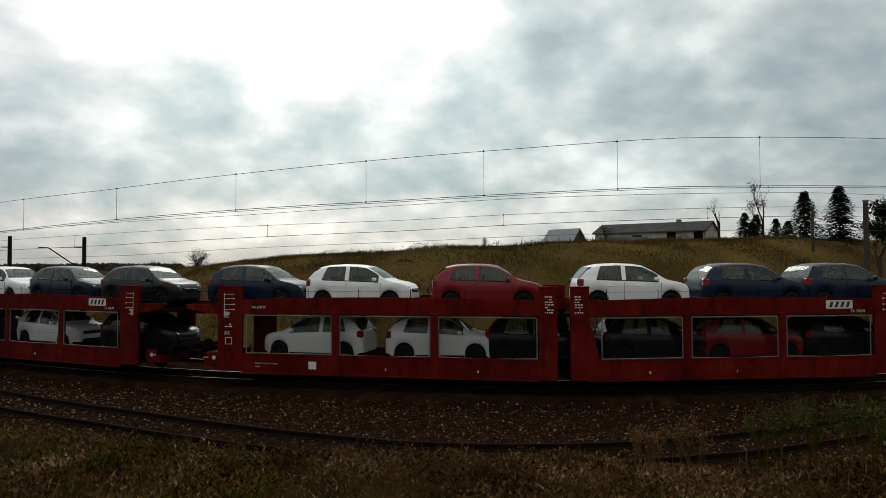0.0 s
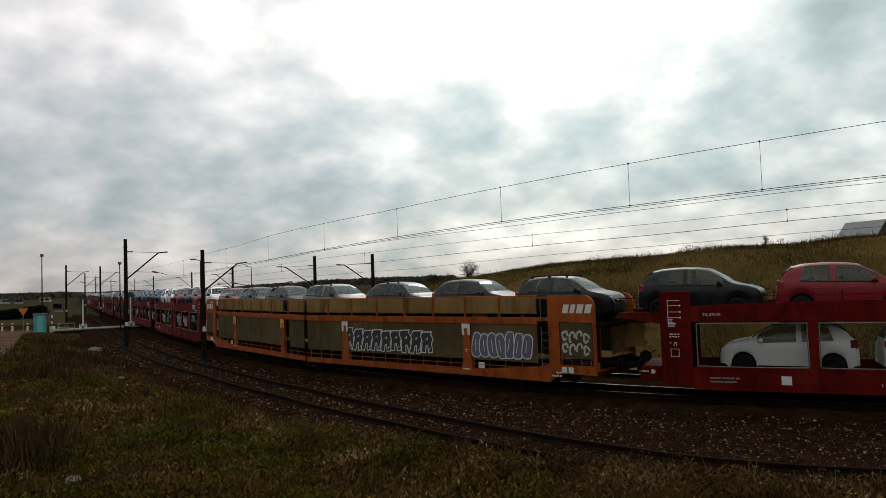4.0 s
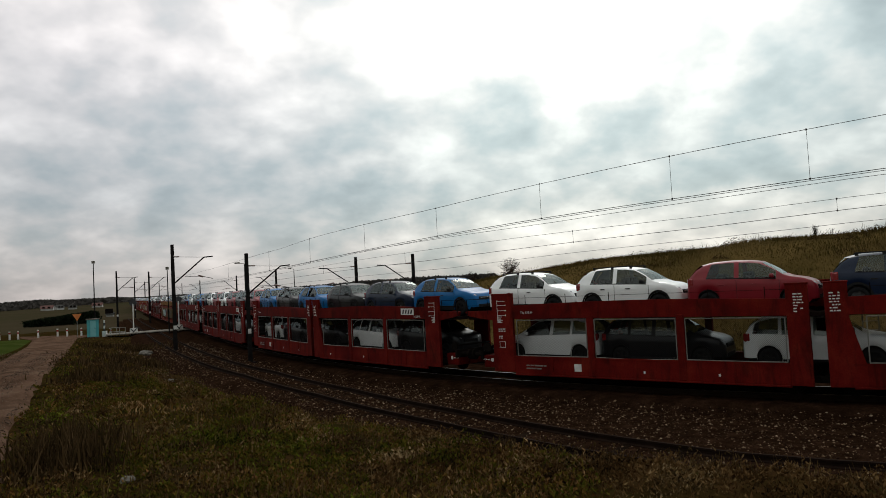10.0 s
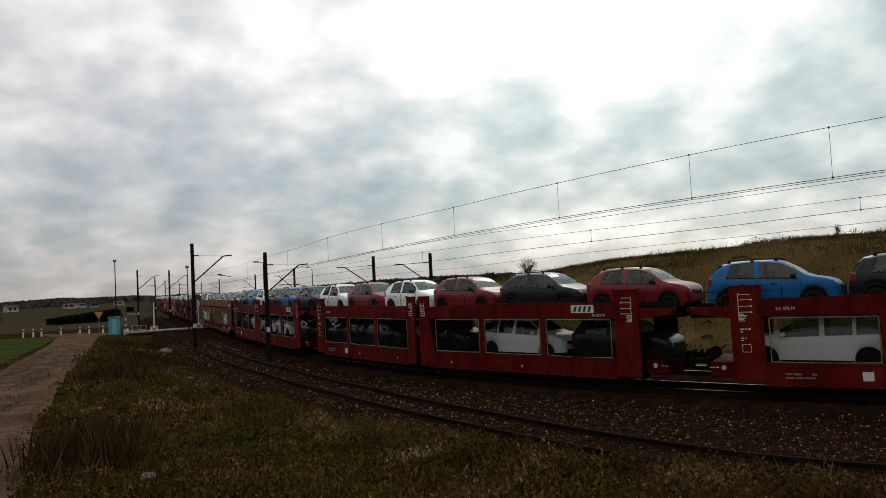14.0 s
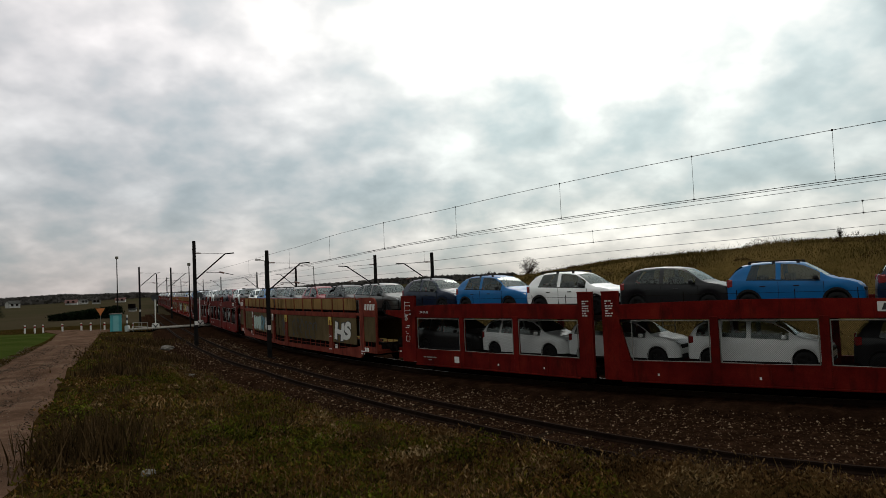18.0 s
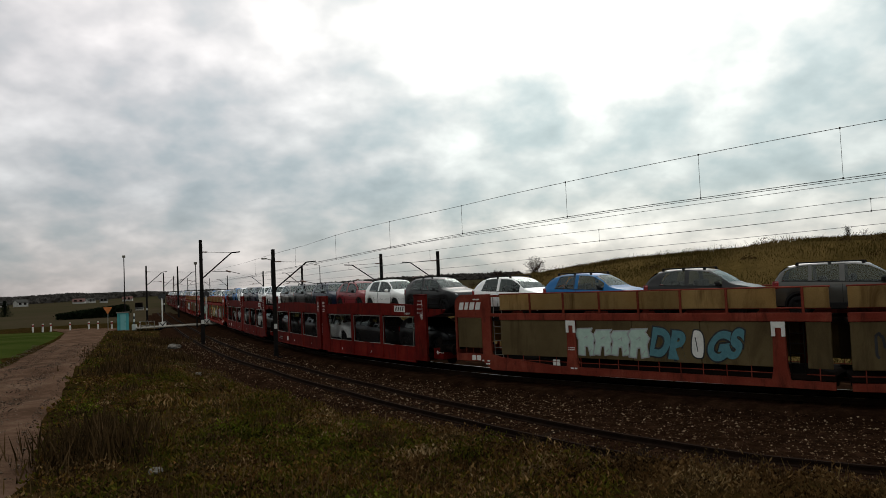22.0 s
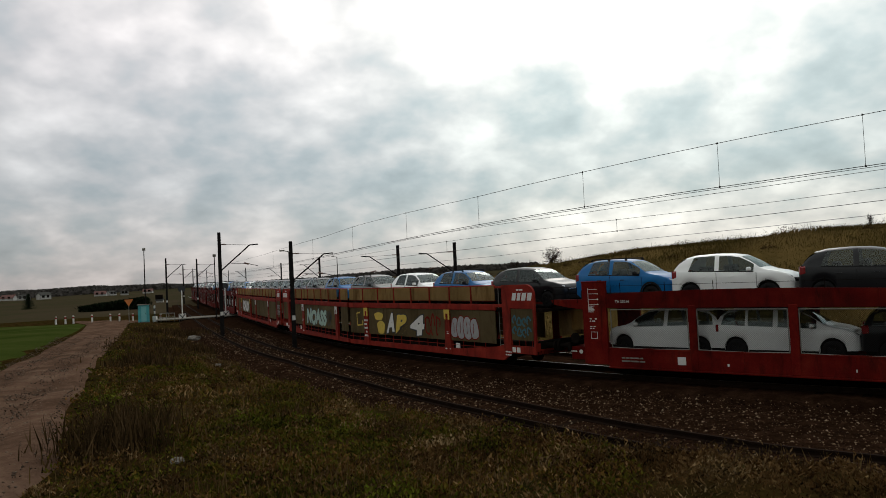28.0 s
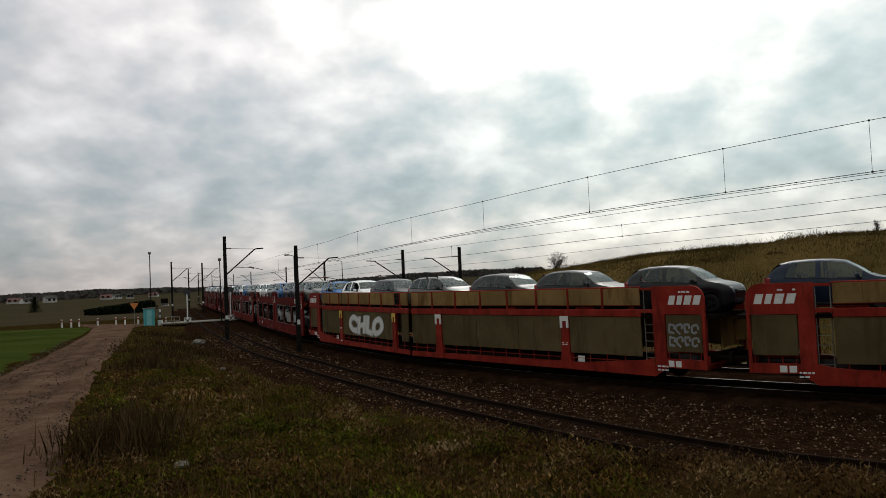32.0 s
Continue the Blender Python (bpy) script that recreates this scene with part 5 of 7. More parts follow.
# ---------------------------------------------------------------- the train: units from the front, in metres along the line at the start
E6 = random.Random(11)
UNITS = [
    # kind, front end, joint, rear end, cars above (front first, with their places), cars below
    ("red", 15.2, 2.05, -11.6, "navy@12.60 navy@8.85 white@4.55 red@-0.45 white@-5.10 navy@-9.20", "dark@12.6 red@8.7 dark@5.4 dark@1.4 white@-2.1 +white@-6.8"),
    ("red", -12.15, -25.45, -38.93, "dark@-14.45 navy@-18.83 white@-23.30 dark@-27.73 red@-32.10 dark@-36.40", "dark@-14.45 white@-19.7 dark@-25.2 white@-29.3 +white@-33.85"),
    ("orange", -38.93, -55.5, -71.75, "dark*@-41.22 dark@-45.39 dark*@-49.70 Egrey*@-54.89 navy*@-60.03 navy*@-64.50 red*@-68.86", ""),
    ("red", -71.75, -84.5, -97.35, "white*@-73.93 red*@-78.03 navy*@-82.18 red@-86.42 white*@-90.55 white*@-94.67", "Ewhite@-74.6 Edark@-79.5 Ewhite@-84.4 Edark@-89.25 +Ewhite@-94.0"),
    ("red", -97.35, -109.85, -122.55, "blue*@-99.40 navy*@-103.49 dark*@-107.61 blue*@-111.74 dark*@-115.88 blue*@-120.00", "Edark@-100.4 Ewhite@-104.7 Edark@-109.6 Edark@-114.3 +Ewhite@-119.0"),
    ("red", -122.55, -134.95, -147.0, "red*@-124.45 dark*@-128.59 red*@-132.75 white*@-136.81 red*@-140.85 white*@-144.77", "dark@-125.2 Ewhite@-129.5 Edark@-134.6 Edark@-139.3 +Edark@-143.8"),
    ("red", -147.0, -159.55, -171.8, "navy@-149.19 blue*@-153.42 dark@-157.15 white*@-161.26 blue*@-165.30 navy*@-169.34", "dark@-149.9 Ewhite@-154.4 Ewhite@-159.0 Ewhite@-163.4 Edark@-167.9"),
    ("salmon", -171.8, -187.0, -202.13, "Egrey*@-173.85 dark*@-178.14 red*@-182.25 Egrey*@-186.57 dark*@-191.20 blue*@-195.46 white*@-199.35", ""),
    ("red", -202.13, -214.45, -226.63, "dark*@-204.37 white@-208.35 red*@-212.05 navy*@-216.18 dark*@-220.17 grey@-223.97", "dark@-205.0 Edark@-209.6 Ewhite@-214.2 Edark@-218.8 Edark@-223.2"),
    ("red", -226.63, -238.95, -251.37, "white@-229.01 white@-232.71 navy@-236.52 dark@-240.76 white@-244.81 blue*@-248.71", "Edark@-229.7 Ewhite@-234.3 Edark@-238.8 Ewhite@-243.1 +Ewhite@-247.4"),
    ("bright", -251.37, -266.9, -282.55, "dark@-253.20 blue*@-257.36 white@-261.35 Egrey*@-266.08 blue*@-271.11 dark*@-275.45 navy@-279.64", ""),
    ("bright", -282.55, -298.2, -313.4, "dark@-284.51 dark@-288.69 dark@-292.64 Egrey*@-297.37 dark@-302.08 white@-306.44 blue*@-310.70", ""),
    ("red", -313.4, -325.7, -338.0, "grey* dark* navy blue* grey white", "dark white white dark"),
    ("red", -338.0, -350.3, -362.6, "white dark* grey blue* white navy", "dark white dark +white"),
    ("red", -362.6, -374.9, -387.2, "navy white* dark red* dark white", ""),
    ("red", -387.2, -399.5, -411.8, "grey dark white dark* grey blue*", ""),
    ("red", -411.8, -424.1, -436.4, "white dark* navy white dark grey", ""),
]
TAGS = {
    2: ([(0.02, 0.225, LILAC_PAINT, WHITE_PAINT, "lobes"), (0.385, 0.79, BLACK_PAINT, WHITE_PAINT, "spiky"), (0.0, 0.0, WHITE_PAINT, WHITE_PAINT, "cab")], []),
    7: ([(0.055, 0.23, WHITE_PAINT, BLACK_PAINT, "word:HS"), (0.44, 0.79, BLACK_PAINT, BLACK_PAINT, "line"), (0.88, 0.95, BLACK_PAINT, BLACK_PAINT, "line")],
        [(0.295, 0.525, MINT_PAINT, SILVER_PAINT, "spiky"), (0.535, 0.645, TEAL_PAINT, BLACK_PAINT, "word:DR"), (0.655, 0.685, WHITE_PAINT, BLACK_PAINT, "lobes"), (0.70, 0.79, TEAL_PAINT, BLACK_PAINT, "word:GS")]),
    10: ([(0.095, 0.245, SILVER_PAINT, BRIGHT, "lobes"), (0.31, 0.41, BRIGHT, BRIGHT, "line"), (0.417, 0.508, WHITE_PAINT, BLACK_PAINT, "word:4"), (0.534, 0.615, YELLOW_PAINT, BLACK_PAINT, "word:B"), (0.62, 0.685, WHITE_PAINT, BLACK_PAINT, "word:A"), (0.706, 0.779, YELLOW_PAINT, YELLOW_PAINT, "cloud"), (0.885, 0.934, YELLOW_PAINT, YELLOW_PAINT, "bracket"), (0.0, 0.0, TEAL_PAINT, TEAL_PAINT, "cab")],
         [(0.335, 0.68, MINT_PAINT, BLACK_PAINT, "word:NOASS"), (0.695, 0.765, BLACK_PAINT, BLACK_PAINT, "line")]),
    11: ([(0.0, 0.0, SILVER_PAINT, SILVER_PAINT, "cab")], [(0.375, 0.76, WHITE_PAINT, SILVER_PAINT, "word:CHLO")]),
}
PAINT_OF = {"orange": (ORANGE, "dirty orange"), "salmon": (SALMON, "faded salmon red"), "bright": (BRIGHT, "bright red")}
RIDERS = []       # thing, place along the line, z, length of its wheelbase, facing
BUILT = {}


def put_car(code, s, z, facing=1, plain=False):
    if code.startswith("+"):
        facing, code = -1, code[1:]
    estate = code.startswith("E")
    code = code.lstrip("E")
    step = code.endswith("*")
    key = code.rstrip("*")
    k = (estate, key, step, plain)
    if k not in BUILT:
        BUILT[k] = build_car(*k)
        ob = BUILT[k]
    else:
        ob = copy_thing(BUILT[k], Matrix())
    RIDERS.append((ob, s, z, 1.25, facing))
    return ob


serial = 0
for u, (kind, a, j, b, above, below) in enumerate(UNITS):
    for front, rear, outer in ((a, j, 1), (j, b, -1)):
        serial += 1
        c, length = (front + rear) / 2, front - rear
        if kind == "red":
            ob = half_red(length, outer, serial)
        else:
            paint, words = PAINT_OF[kind]
            ob = half_panel(length, outer, serial, paint, words, TAGS.get(u, ([], []))[0 if outer > 0 else 1])
        RIDERS.append((ob, c, 0.0, length / 2 - 2.0, 1))
    cars = above.split()
    total = sum(4.7 if "E" in q else 4.25 for q in cars)
    gap = (a - b - total) / len(cars)
    s = a
    for q in cars:
        q, _, where = q.partition("@")
        ln = 4.7 if "E" in q else 4.25
        s -= (ln + gap) / 2
        put_car(q, float(where) if where else s + E6.uniform(-0.06, 0.06), 2.54 if kind == "red" else 2.41, 1, u > 11)
        s -= (ln + gap) / 2
    cars = below.split()
    if cars:
        pitch = (a - b - 1.6) / len(cars)
        for k, q in enumerate(cars):
            q, _, where = q.partition("@")
            put_car(q, float(where) if where else a - 0.8 - pitch * (k + 0.5) + E6.uniform(-0.1, 0.1), 0.745, 1, True)


def along(t):
    """How far the train has come after t seconds."""
    return 8.48973 * t - 0.03447 * t * t / 2 + 0.00436 * t ** 3 / 6


def place(s, z, base, facing):
    x0, y0, _ = on_line(s - base, SIDE)
    x1, y1, _ = on_line(s + base, SIDE)
    h = math.atan2(y1 - y0, x1 - x0)
    return Matrix.Translation(((x0 + x1) / 2, (y0 + y1) / 2, z)) @ Matrix.Rotation(h + (math.pi if facing < 0 else 0), 4, "Z")


def motions():
    times = [float(t) for t in range(0, 33)]
    for ob, s, z, base, facing in RIDERS:
        walk(ob, [(t, place(s + along(t), z, base, facing)) for t in times])

# ---------------------------------------------------------------- wires and masts


def tube(bm, pts, r, seg=4):
    pts = [Vector(p) for p in pts]
    rows = []
    for i, p in enumerate(pts):
        d = (pts[min(i + 1, len(pts) - 1)] - pts[max(i - 1, 0)]).normalized()
        u = d.cross(Vector((0, 0, 1)))
        u = u.normalized() if u.length > 1e-4 else Vector((1, 0, 0))
        v = d.cross(u)
        rows.append([bm.verts.new(p + (u * math.cos(2 * math.pi * k / seg) + v * math.sin(2 * math.pi * k / seg)) * r) for k in range(seg)])
    for a, b in zip(rows, rows[1:]):
        for k in range(seg):
            bm.faces.new((a[k], a[(k + 1) % seg], b[(k + 1) % seg], b[k]))


def wire(label, off, table, r, s0=-330, s1=70):
    r *= 0.85
    ks, kz = [p[0] for p in table], [p[1] for p in table]
    pts = []
    s = s0
    while s <= s1:
        x, y, _ = on_line(s, off)
        pts.append((x, y, float(np.interp(s, ks, kz))))
        s += 1.5 if s > -60 else 8
    bm = bmesh.new()
    tube(bm, pts, r)
    ob = part("overhead_wire", bm, WIRE)
    tagged(ob, label, "overhead wire", "overhead line wires")
    return ks, kz


MESSENGER = [(-330, 7.4), (-120, 6.9), (-60, 6.6), (-35, 6.75), (-28.6, 7.0), (-17, 7.27), (-10.3, 7.60), (-3.6, 7.95), (0.8, 8.18), (6, 8.5), (15, 8.7), (70, 8.9)]
CONTACT = [(-330, 5.9), (-120, 5.4), (-60, 5.2), (-35, 5.45), (-28.8, 5.6), (-17, 6.02), (-10.4, 6.24), (-3.8, 6.43), (0.7, 6.6), (6, 6.8), (15, 6.95), (70, 7.2)]
wire("dark sagging carrier wire above the train", SIDE, MESSENGER, 0.011)
wire("dark contact wire above the train", SIDE, CONTACT, 0.013)
wire("second dark contact wire above the train", SIDE + 0.18, [(a, b - 0.04) for a, b in CONTACT], 0.010)
SECOND = [(-330, 6.4), (-60, 5.9), (-23, 6.3), (-13.4, 6.39), (-4.9, 6.62), (0.8, 6.84), (15, 7.15), (70, 7.4)]
wire("thin dark feeder wire beside the railway", 5.5, SECOND, 0.010)
W4 = [(-330, 6.2), (-60, 5.5), (-23.2, 5.82), (-13.9, 5.93), (-5.1, 6.03), (0.7, 6.23), (15, 6.6), (70, 7.0)]
wire("dark carrier wire above the second track", 6.0, W4, 0.009)
W5 = [(-330, 5.5), (-60, 5.0), (-23.2, 5.22), (-13.9, 5.41), (-5.1, 5.58), (0.7, 5.8), (15, 6.2), (70, 6.6)]
wire("dark contact wire above the second track", 6.0, W5, 0.012)
W6 = [(-330, 5.0), (-60, 4.6), (-23.3, 4.75), (-14, 5.01), (-5.1, 5.19), (0.7, 5.38), (15, 5.7), (70, 6.0)]
wire("low dark wire behind the second track", 7.5, W6, 0.009)


def dropper(s, off, top, low):
    x, y, _ = on_line(s, off)
    z1 = float(np.interp(s, [p[0] for p in top], [p[1] for p in top]))
    z0 = float(np.interp(s, [p[0] for p in low], [p[1] for p in low]))
    bm = bmesh.new()
    tube(bm, [(x, y, z0), (x, y, z1)], 0.007)
    for z in (z0, z1):
        add_box(bm, x - 0.02, x + 0.02, y - 0.02, y + 0.02, z - 0.03, z + 0.03)
    tagged(part("dropper_wire", bm, WIRE), "thin dark dropper between two overhead wires", "dropper wire", "overhead line droppers")


for s in (-54, -46, -38, -29.5, -22.5, -16.4, -10.4, -5.0, -0.6, 4.2, 9.5, 15):
    dropper(s, SIDE, MESSENGER, CONTACT)
for s in (-40, -26, -12, 0, 10):
    dropper(s, 6.0, W4, W5)


def mast(x, y, top, arm, lean_to, label, scale=1.0, ground=None):
    """A steel catenary mast with a bracket towards lean_to (a unit vector in plan)."""
    z0 = float(ground_z(np.array([x]), np.array([y]))[0]) - 0.15 if ground is None else ground
    t = empty("catenary_mast")
    t.matrix_basis = Matrix.Translation((x, y, z0)) @ Matrix.Rotation(math.atan2(lean_to[1], lean_to[0]), 4, "Z")
    tagged(t, label, "catenary mast", "catenary masts")
    h = top - z0
    k = scale
    bm = bmesh.new()
    for q in (-1, 1):
        add_prism(bm, [(-0.15 * k, 0), (0.15 * k, 0), (0.11 * k, h), (-0.11 * k, h)], q * 0.13 * k - 0.02, q * 0.13 * k + 0.02)
    add_box(bm, -0.02, 0.02, -0.13 * k, 0.13 * k, 0, h)
    for z in np.arange(0.6, h - 0.2, 0.9):
        add_box(bm, -0.13 * k, 0.13 * k, -0.14 * k, 0.14 * k, z, z + 0.07)
    part("mast_post", bm, POST_DARK, t)
    bm = bmesh.new()
    add_cyl(bm, (0.1, 0, h - 3.0 * k), (arm * 0.78, 0, h - 1.05 * k), 0.055 * k, seg=7)
    add_cyl(bm, (arm * 0.78, 0, h - 1.05 * k), (arm, 0, h - 1.0 * k), 0.05 * k, seg=7)
    part("bracket_strut", bm, POST_DARK, t)
    bm = bmesh.new()
    add_cyl(bm, (0.1, 0, h - 0.95 * k), (arm * 0.8, 0, h - 1.05 * k), 0.016 * k, seg=5)
    part("tie_rod", bm, WIRE, t)
    bm = bmesh.new()
    add_cyl(bm, (0.1, 0, h - 0.95 * k), (0.5, 0, h - 0.96 * k), 0.05 * k, seg=7)
    part("insulator", bm, INSULATOR, t)
    bm = bmesh.new()
    add_cyl(bm, (arm * 0.28, 0, h - 2.5 * k), (arm * 0.72, 0, h - 2.55 * k), 0.02 * k, seg=5)
    add_cyl(bm, (arm * 0.66, 0, h - 2.5 * k), (arm * 0.98, 0, h - 2.75 * k), 0.025 * k, seg=5)
    part("registration_arm", bm, POST_DARK, t)
    bm = bmesh.new()
    add_cyl(bm, (arm * 0.62, 0, h - 2.48 * k), (arm * 0.74, 0, h - 2.58 * k), 0.07 * k, seg=7)
    part("insulator", bm, INSULATOR, t)
    box("foundation", -0.35, 0.35, -0.35, 0.35, -0.3, 0.16, STEEL_DECK, t, bevel=0.04)
    box("number_plate_bar", -0.12 * k, 0.12 * k, -0.17 * k, -0.155 * k, 1.9, 2.2, WHITE_PAINT, t, "small pale plate", 0.004)
    return t


def at_dir(az, r):
    return r * math.sin(radians(az)), r * math.cos(radians(az))


def across(s):
    h = float(np.interp(s, LINE_S, LINE_H))
    return -math.sin(h), math.cos(h)


n1 = across(-45)
for az, r, top, arm, flip, sc in ((-19.2, 58.5, 8.0, 3.0, 1, 1.0), (-13.8, 45.4, 6.4, 2.7, 1, 0.82), (-5.3, 55.8, 6.3, -3.0, 1, 0.78), (-0.7, 47.0, 5.95, -2.55, 1, 0.66),
                                  (-23.1, 118, 8.3, 3.0, 1, 1.0), (-20.9, 128, 8.4, 3.0, 1, 1.0), (-21.9, 170, 8.5, 3.0, 1, 1.0), (-14.6, 150, 7.6, -3.0, 1, 1.0), (-11.6, 108, 7.2, -3.0, 1, 1.0),
                                  (-21.2, 230, 9.0, 3.0, 1, 1.0), (-17.3, 215, 8.3, -3.0, 1, 1.0), (-20.2, 290, 9.4, 3.0, 1, 1.0), (-18.6, 300, 9.2, -3.0, 1, 1.0)):
    x, y = at_dir(az, r)
    d = n1 if arm > 0 else (-n1[0], -n1[1])
    mast(x, y, top, abs(arm), d, "dark steel catenary mast with a bracket arm over the tracks", sc, -0.45)


def lamp_post(x, y, top, head):
    z0 = float(ground_z(np.array([x]), np.array([y]))[0]) - 0.1
    t = empty("lamp_post")
    t.location = (x, y, z0)
    tagged(t, "tall slim grey steel lamp post beside the railway", "lamp post", "lamp posts")
    h = top - z0
    bm = bmesh.new()
    add_cyl(bm, (0, 0, 0), (0, 0, h), 0.085, 0.05, seg=8)
    part("post", bm, POST_DARK, t)
    bm = bmesh.new()
    if head:
        add_cyl(bm, (0, 0, h - 0.02), (-0.5, 0, h + 0.1), 0.03, seg=6)
        add_box(bm, -0.85, -0.4, -0.12, 0.12, h + 0.04, h + 0.16, 0.03)
    else:
        add_box(bm, -0.16, 0.16, -0.12, 0.12, h - 0.05, h + 0.25, 0.03)
    part("lamp_head", bm, CONCRETE, t)


for az, r, top, head in ((-24.6, 92, 8.4, 0), (-19.6, 85, 7.1, 0), (-10.2, 110, 7.2, 1), (-13.95, 64, 6.5, 1)):
    lamp_post(*at_dir(az, r), top, head)

# ---------------------------------------------------------------- the level crossing


def gz(x, y):
    return float(ground_z(np.array([x]), np.array([y]))[0])


def crossing():
    bm = bmesh.new()
    for k in range(8):
        a = -8.5 + k * 2.1
        p = [on_line(-82.5, a), on_line(-78.5, a), on_line(-78.5, a + 2.06), on_line(-82.5, a + 2.06)]
        low = [bm.verts.new((q[0], q[1], -0.08)) for q in p]
        up = [bm.verts.new((q[0], q[1], 0.012)) for q in p]
        bm.faces.new(up)
        for i in range(4):
            bm.faces.new((low[i], low[(i + 1) % 4], up[(i + 1) % 4], up[i]))
    ob = part("level_crossing_deck", bm, CONCRETE)
    tagged(ob, "pale concrete level crossing deck laid across the tracks", "level crossing", kind="structure")
    # the booth
    t = empty("crossing_booth")
    x, y = at_dir(-24.75, 91.5)
    t.matrix_basis = Matrix.Translation((x, y, gz(x, y) - 0.05)) @ Matrix.Rotation(radians(25), 4, "Z")
    tagged(t, "small teal metal equipment booth with a flat roof", "booth")
    teal = material("teal_booth_paint", [(0.05, 0.30, 0.33), (0.07, 0.38, 0.41)], 0.6, scale=1.5)
    box("cabin", -0.62, 0.62, -0.5, 0.5, 0.1, 2.1, teal, t, bevel=0.03)
    box("roof", -0.72, 0.72, -0.6, 0.6, 2.1, 2.2, CONCRETE, t)
    box("plinth", -0.66, 0.66, -0.54, 0.54, -0.3, 0.1, CONCRETE, t)
    box("door", -0.28, 0.3, -0.53, -0.5, 0.15, 1.95, material("light_teal_paint", [(0.16, 0.45, 0.47), (0.2, 0.5, 0.52)], 0.6), t, "lighter teal door")
    box("door_handle", 0.2, 0.25, -0.56, -0.53, 1.0, 1.15, STEEL_DARK, t)
    # warning sign
    t = empty("warning_sign")
    x, y = at_dir(-25.75, 93)
    t.matrix_basis = Matrix.Translation((x, y, gz(x, y))) @ Matrix.Rotation(radians(25), 4, "Z")
    tagged(t, "orange triangular give-way sign on a grey post", "road sign")
    bm = bmesh.new()
    add_cyl(bm, (0, 0, -0.2), (0, 0, 2.6), 0.04, seg=7)
    part("post", bm, GALV, t)
    bm = bmesh.new()
    add_prism(bm, [(-0.5, 2.75), (0.5, 2.75), (0.0, 1.9)], -0.07, -0.05)
    part("plate", bm, material("orange_sign", [(0.55, 0.16, 0.03), (0.62, 0.2, 0.05)], 0.5), t)
    # bollards along the road
    proto = None
    for az, r in ((-30.5, 101), (-29.9, 100), (-29.4, 100), (-28.2, 99), (-27.0, 98), (-26.4, 97), (-25.5, 96), (-23.6, 92)):
        x, y = at_dir(az, r)
        m = Matrix.Translation((x, y, gz(x, y) - 0.05))
        if proto is None:
            proto = empty("bollard")
            proto.matrix_basis = m
            tagged(proto, "white roadside bollard with a dark red band", "bollard", "bollards by the crossing")
            bm = bmesh.new()
            add_cyl(bm, (0, 0, -0.2), (0, 0, 1.05), 0.11, 0.10, seg=8)
            part("post", bm, WHITE_PAINT, proto)
            bm = bmesh.new()
            add_cyl(bm, (0, 0, 0.72), (0, 0, 0.92), 0.115, seg=8)
            part("band", bm, TAIL_RED, proto)
        else:
            copy_thing(proto, m)
    # signals with a cross plate
    for az, r, top, plate in ((-22.05, 92, 3.75, 1), (-18.9, 93, 3.8, 1)):
        x, y = at_dir(az, r)
        t = empty("crossing_signal")
        t.matrix_basis = Matrix.Translation((x, y, gz(x, y))) @ Matrix.Rotation(radians(22), 4, "Z")
        tagged(t, "level crossing signal with a dark round head and cross plate", "crossing signal", "crossing signals")
        h = top - gz(x, y)
        bm = bmesh.new()
        add_cyl(bm, (0, 0, -0.2), (0, 0, h - 0.4), 0.07, seg=8)
        part("post", bm, WHITE_PAINT, t)
        bm = bmesh.new()
        add_cyl(bm, (0, -0.03, h - 0.2), (0, 0.03, h - 0.2), 0.42, seg=20)
        part("signal_head", bm, BLACK_PAINT, t)
        bm = bmesh.new()
        add_box(bm, -0.42, 0.42, -0.12, -0.10, 0.05, 0.95)
        part("cross_plate", bm, WHITE_PAINT, t)
        for q in (-1, 1):
            bm = bmesh.new()
            add_prism(bm, [(-0.40, 0.5 - q * 0.40), (-0.26, 0.5 - q * 0.40), (0.40, 0.5 + q * 0.40), (0.26, 0.5 + q * 0.40)], -0.135, -0.125)
            part("cross_arm", bm, BLACK_PAINT, t)
    # striped barrier post and railing
    t = empty("barrier_post")
    x, y = at_dir(-24.0, 92)
    t.location = (x, y, gz(x, y))
    tagged(t, "black and white striped barrier post with a short arm", "barrier post")
    for k in range(6):
        bm = bmesh.new()
        add_cyl(bm, (0, 0, k * 0.33), (0, 0, k * 0.33 + 0.33), 0.10, seg=8)
        part("stripe", bm, WHITE_PAINT if k % 2 else BLACK_PAINT, t)
    box("motor_box", -0.2, 0.25, -0.2, 0.2, -0.2, 0.7, WHITE_PAINT, t)
    for az, r in ((-23.3, 91), (-22.9, 91)):
        x, y = at_dir(az, r)
        t = empty("railing")
        t.location = (x, y, gz(x, y))
        tagged(t, "grey tubular safety railing by the crossing", "railing", "crossing railings")
        for q in (-0.5, 0.5):
            bm = bmesh.new()
            add_cyl(bm, (q, 0, -0.1), (q, 0, 1.1), 0.04, seg=6)
            part("post", bm, GALV, t)
        for z in (0.6, 1.08):
            bm = bmesh.new()
            add_cyl(bm, (-0.5, 0, z), (0.5, 0, z), 0.035, seg=6)
            part("rail", bm, GALV, t)


crossing()


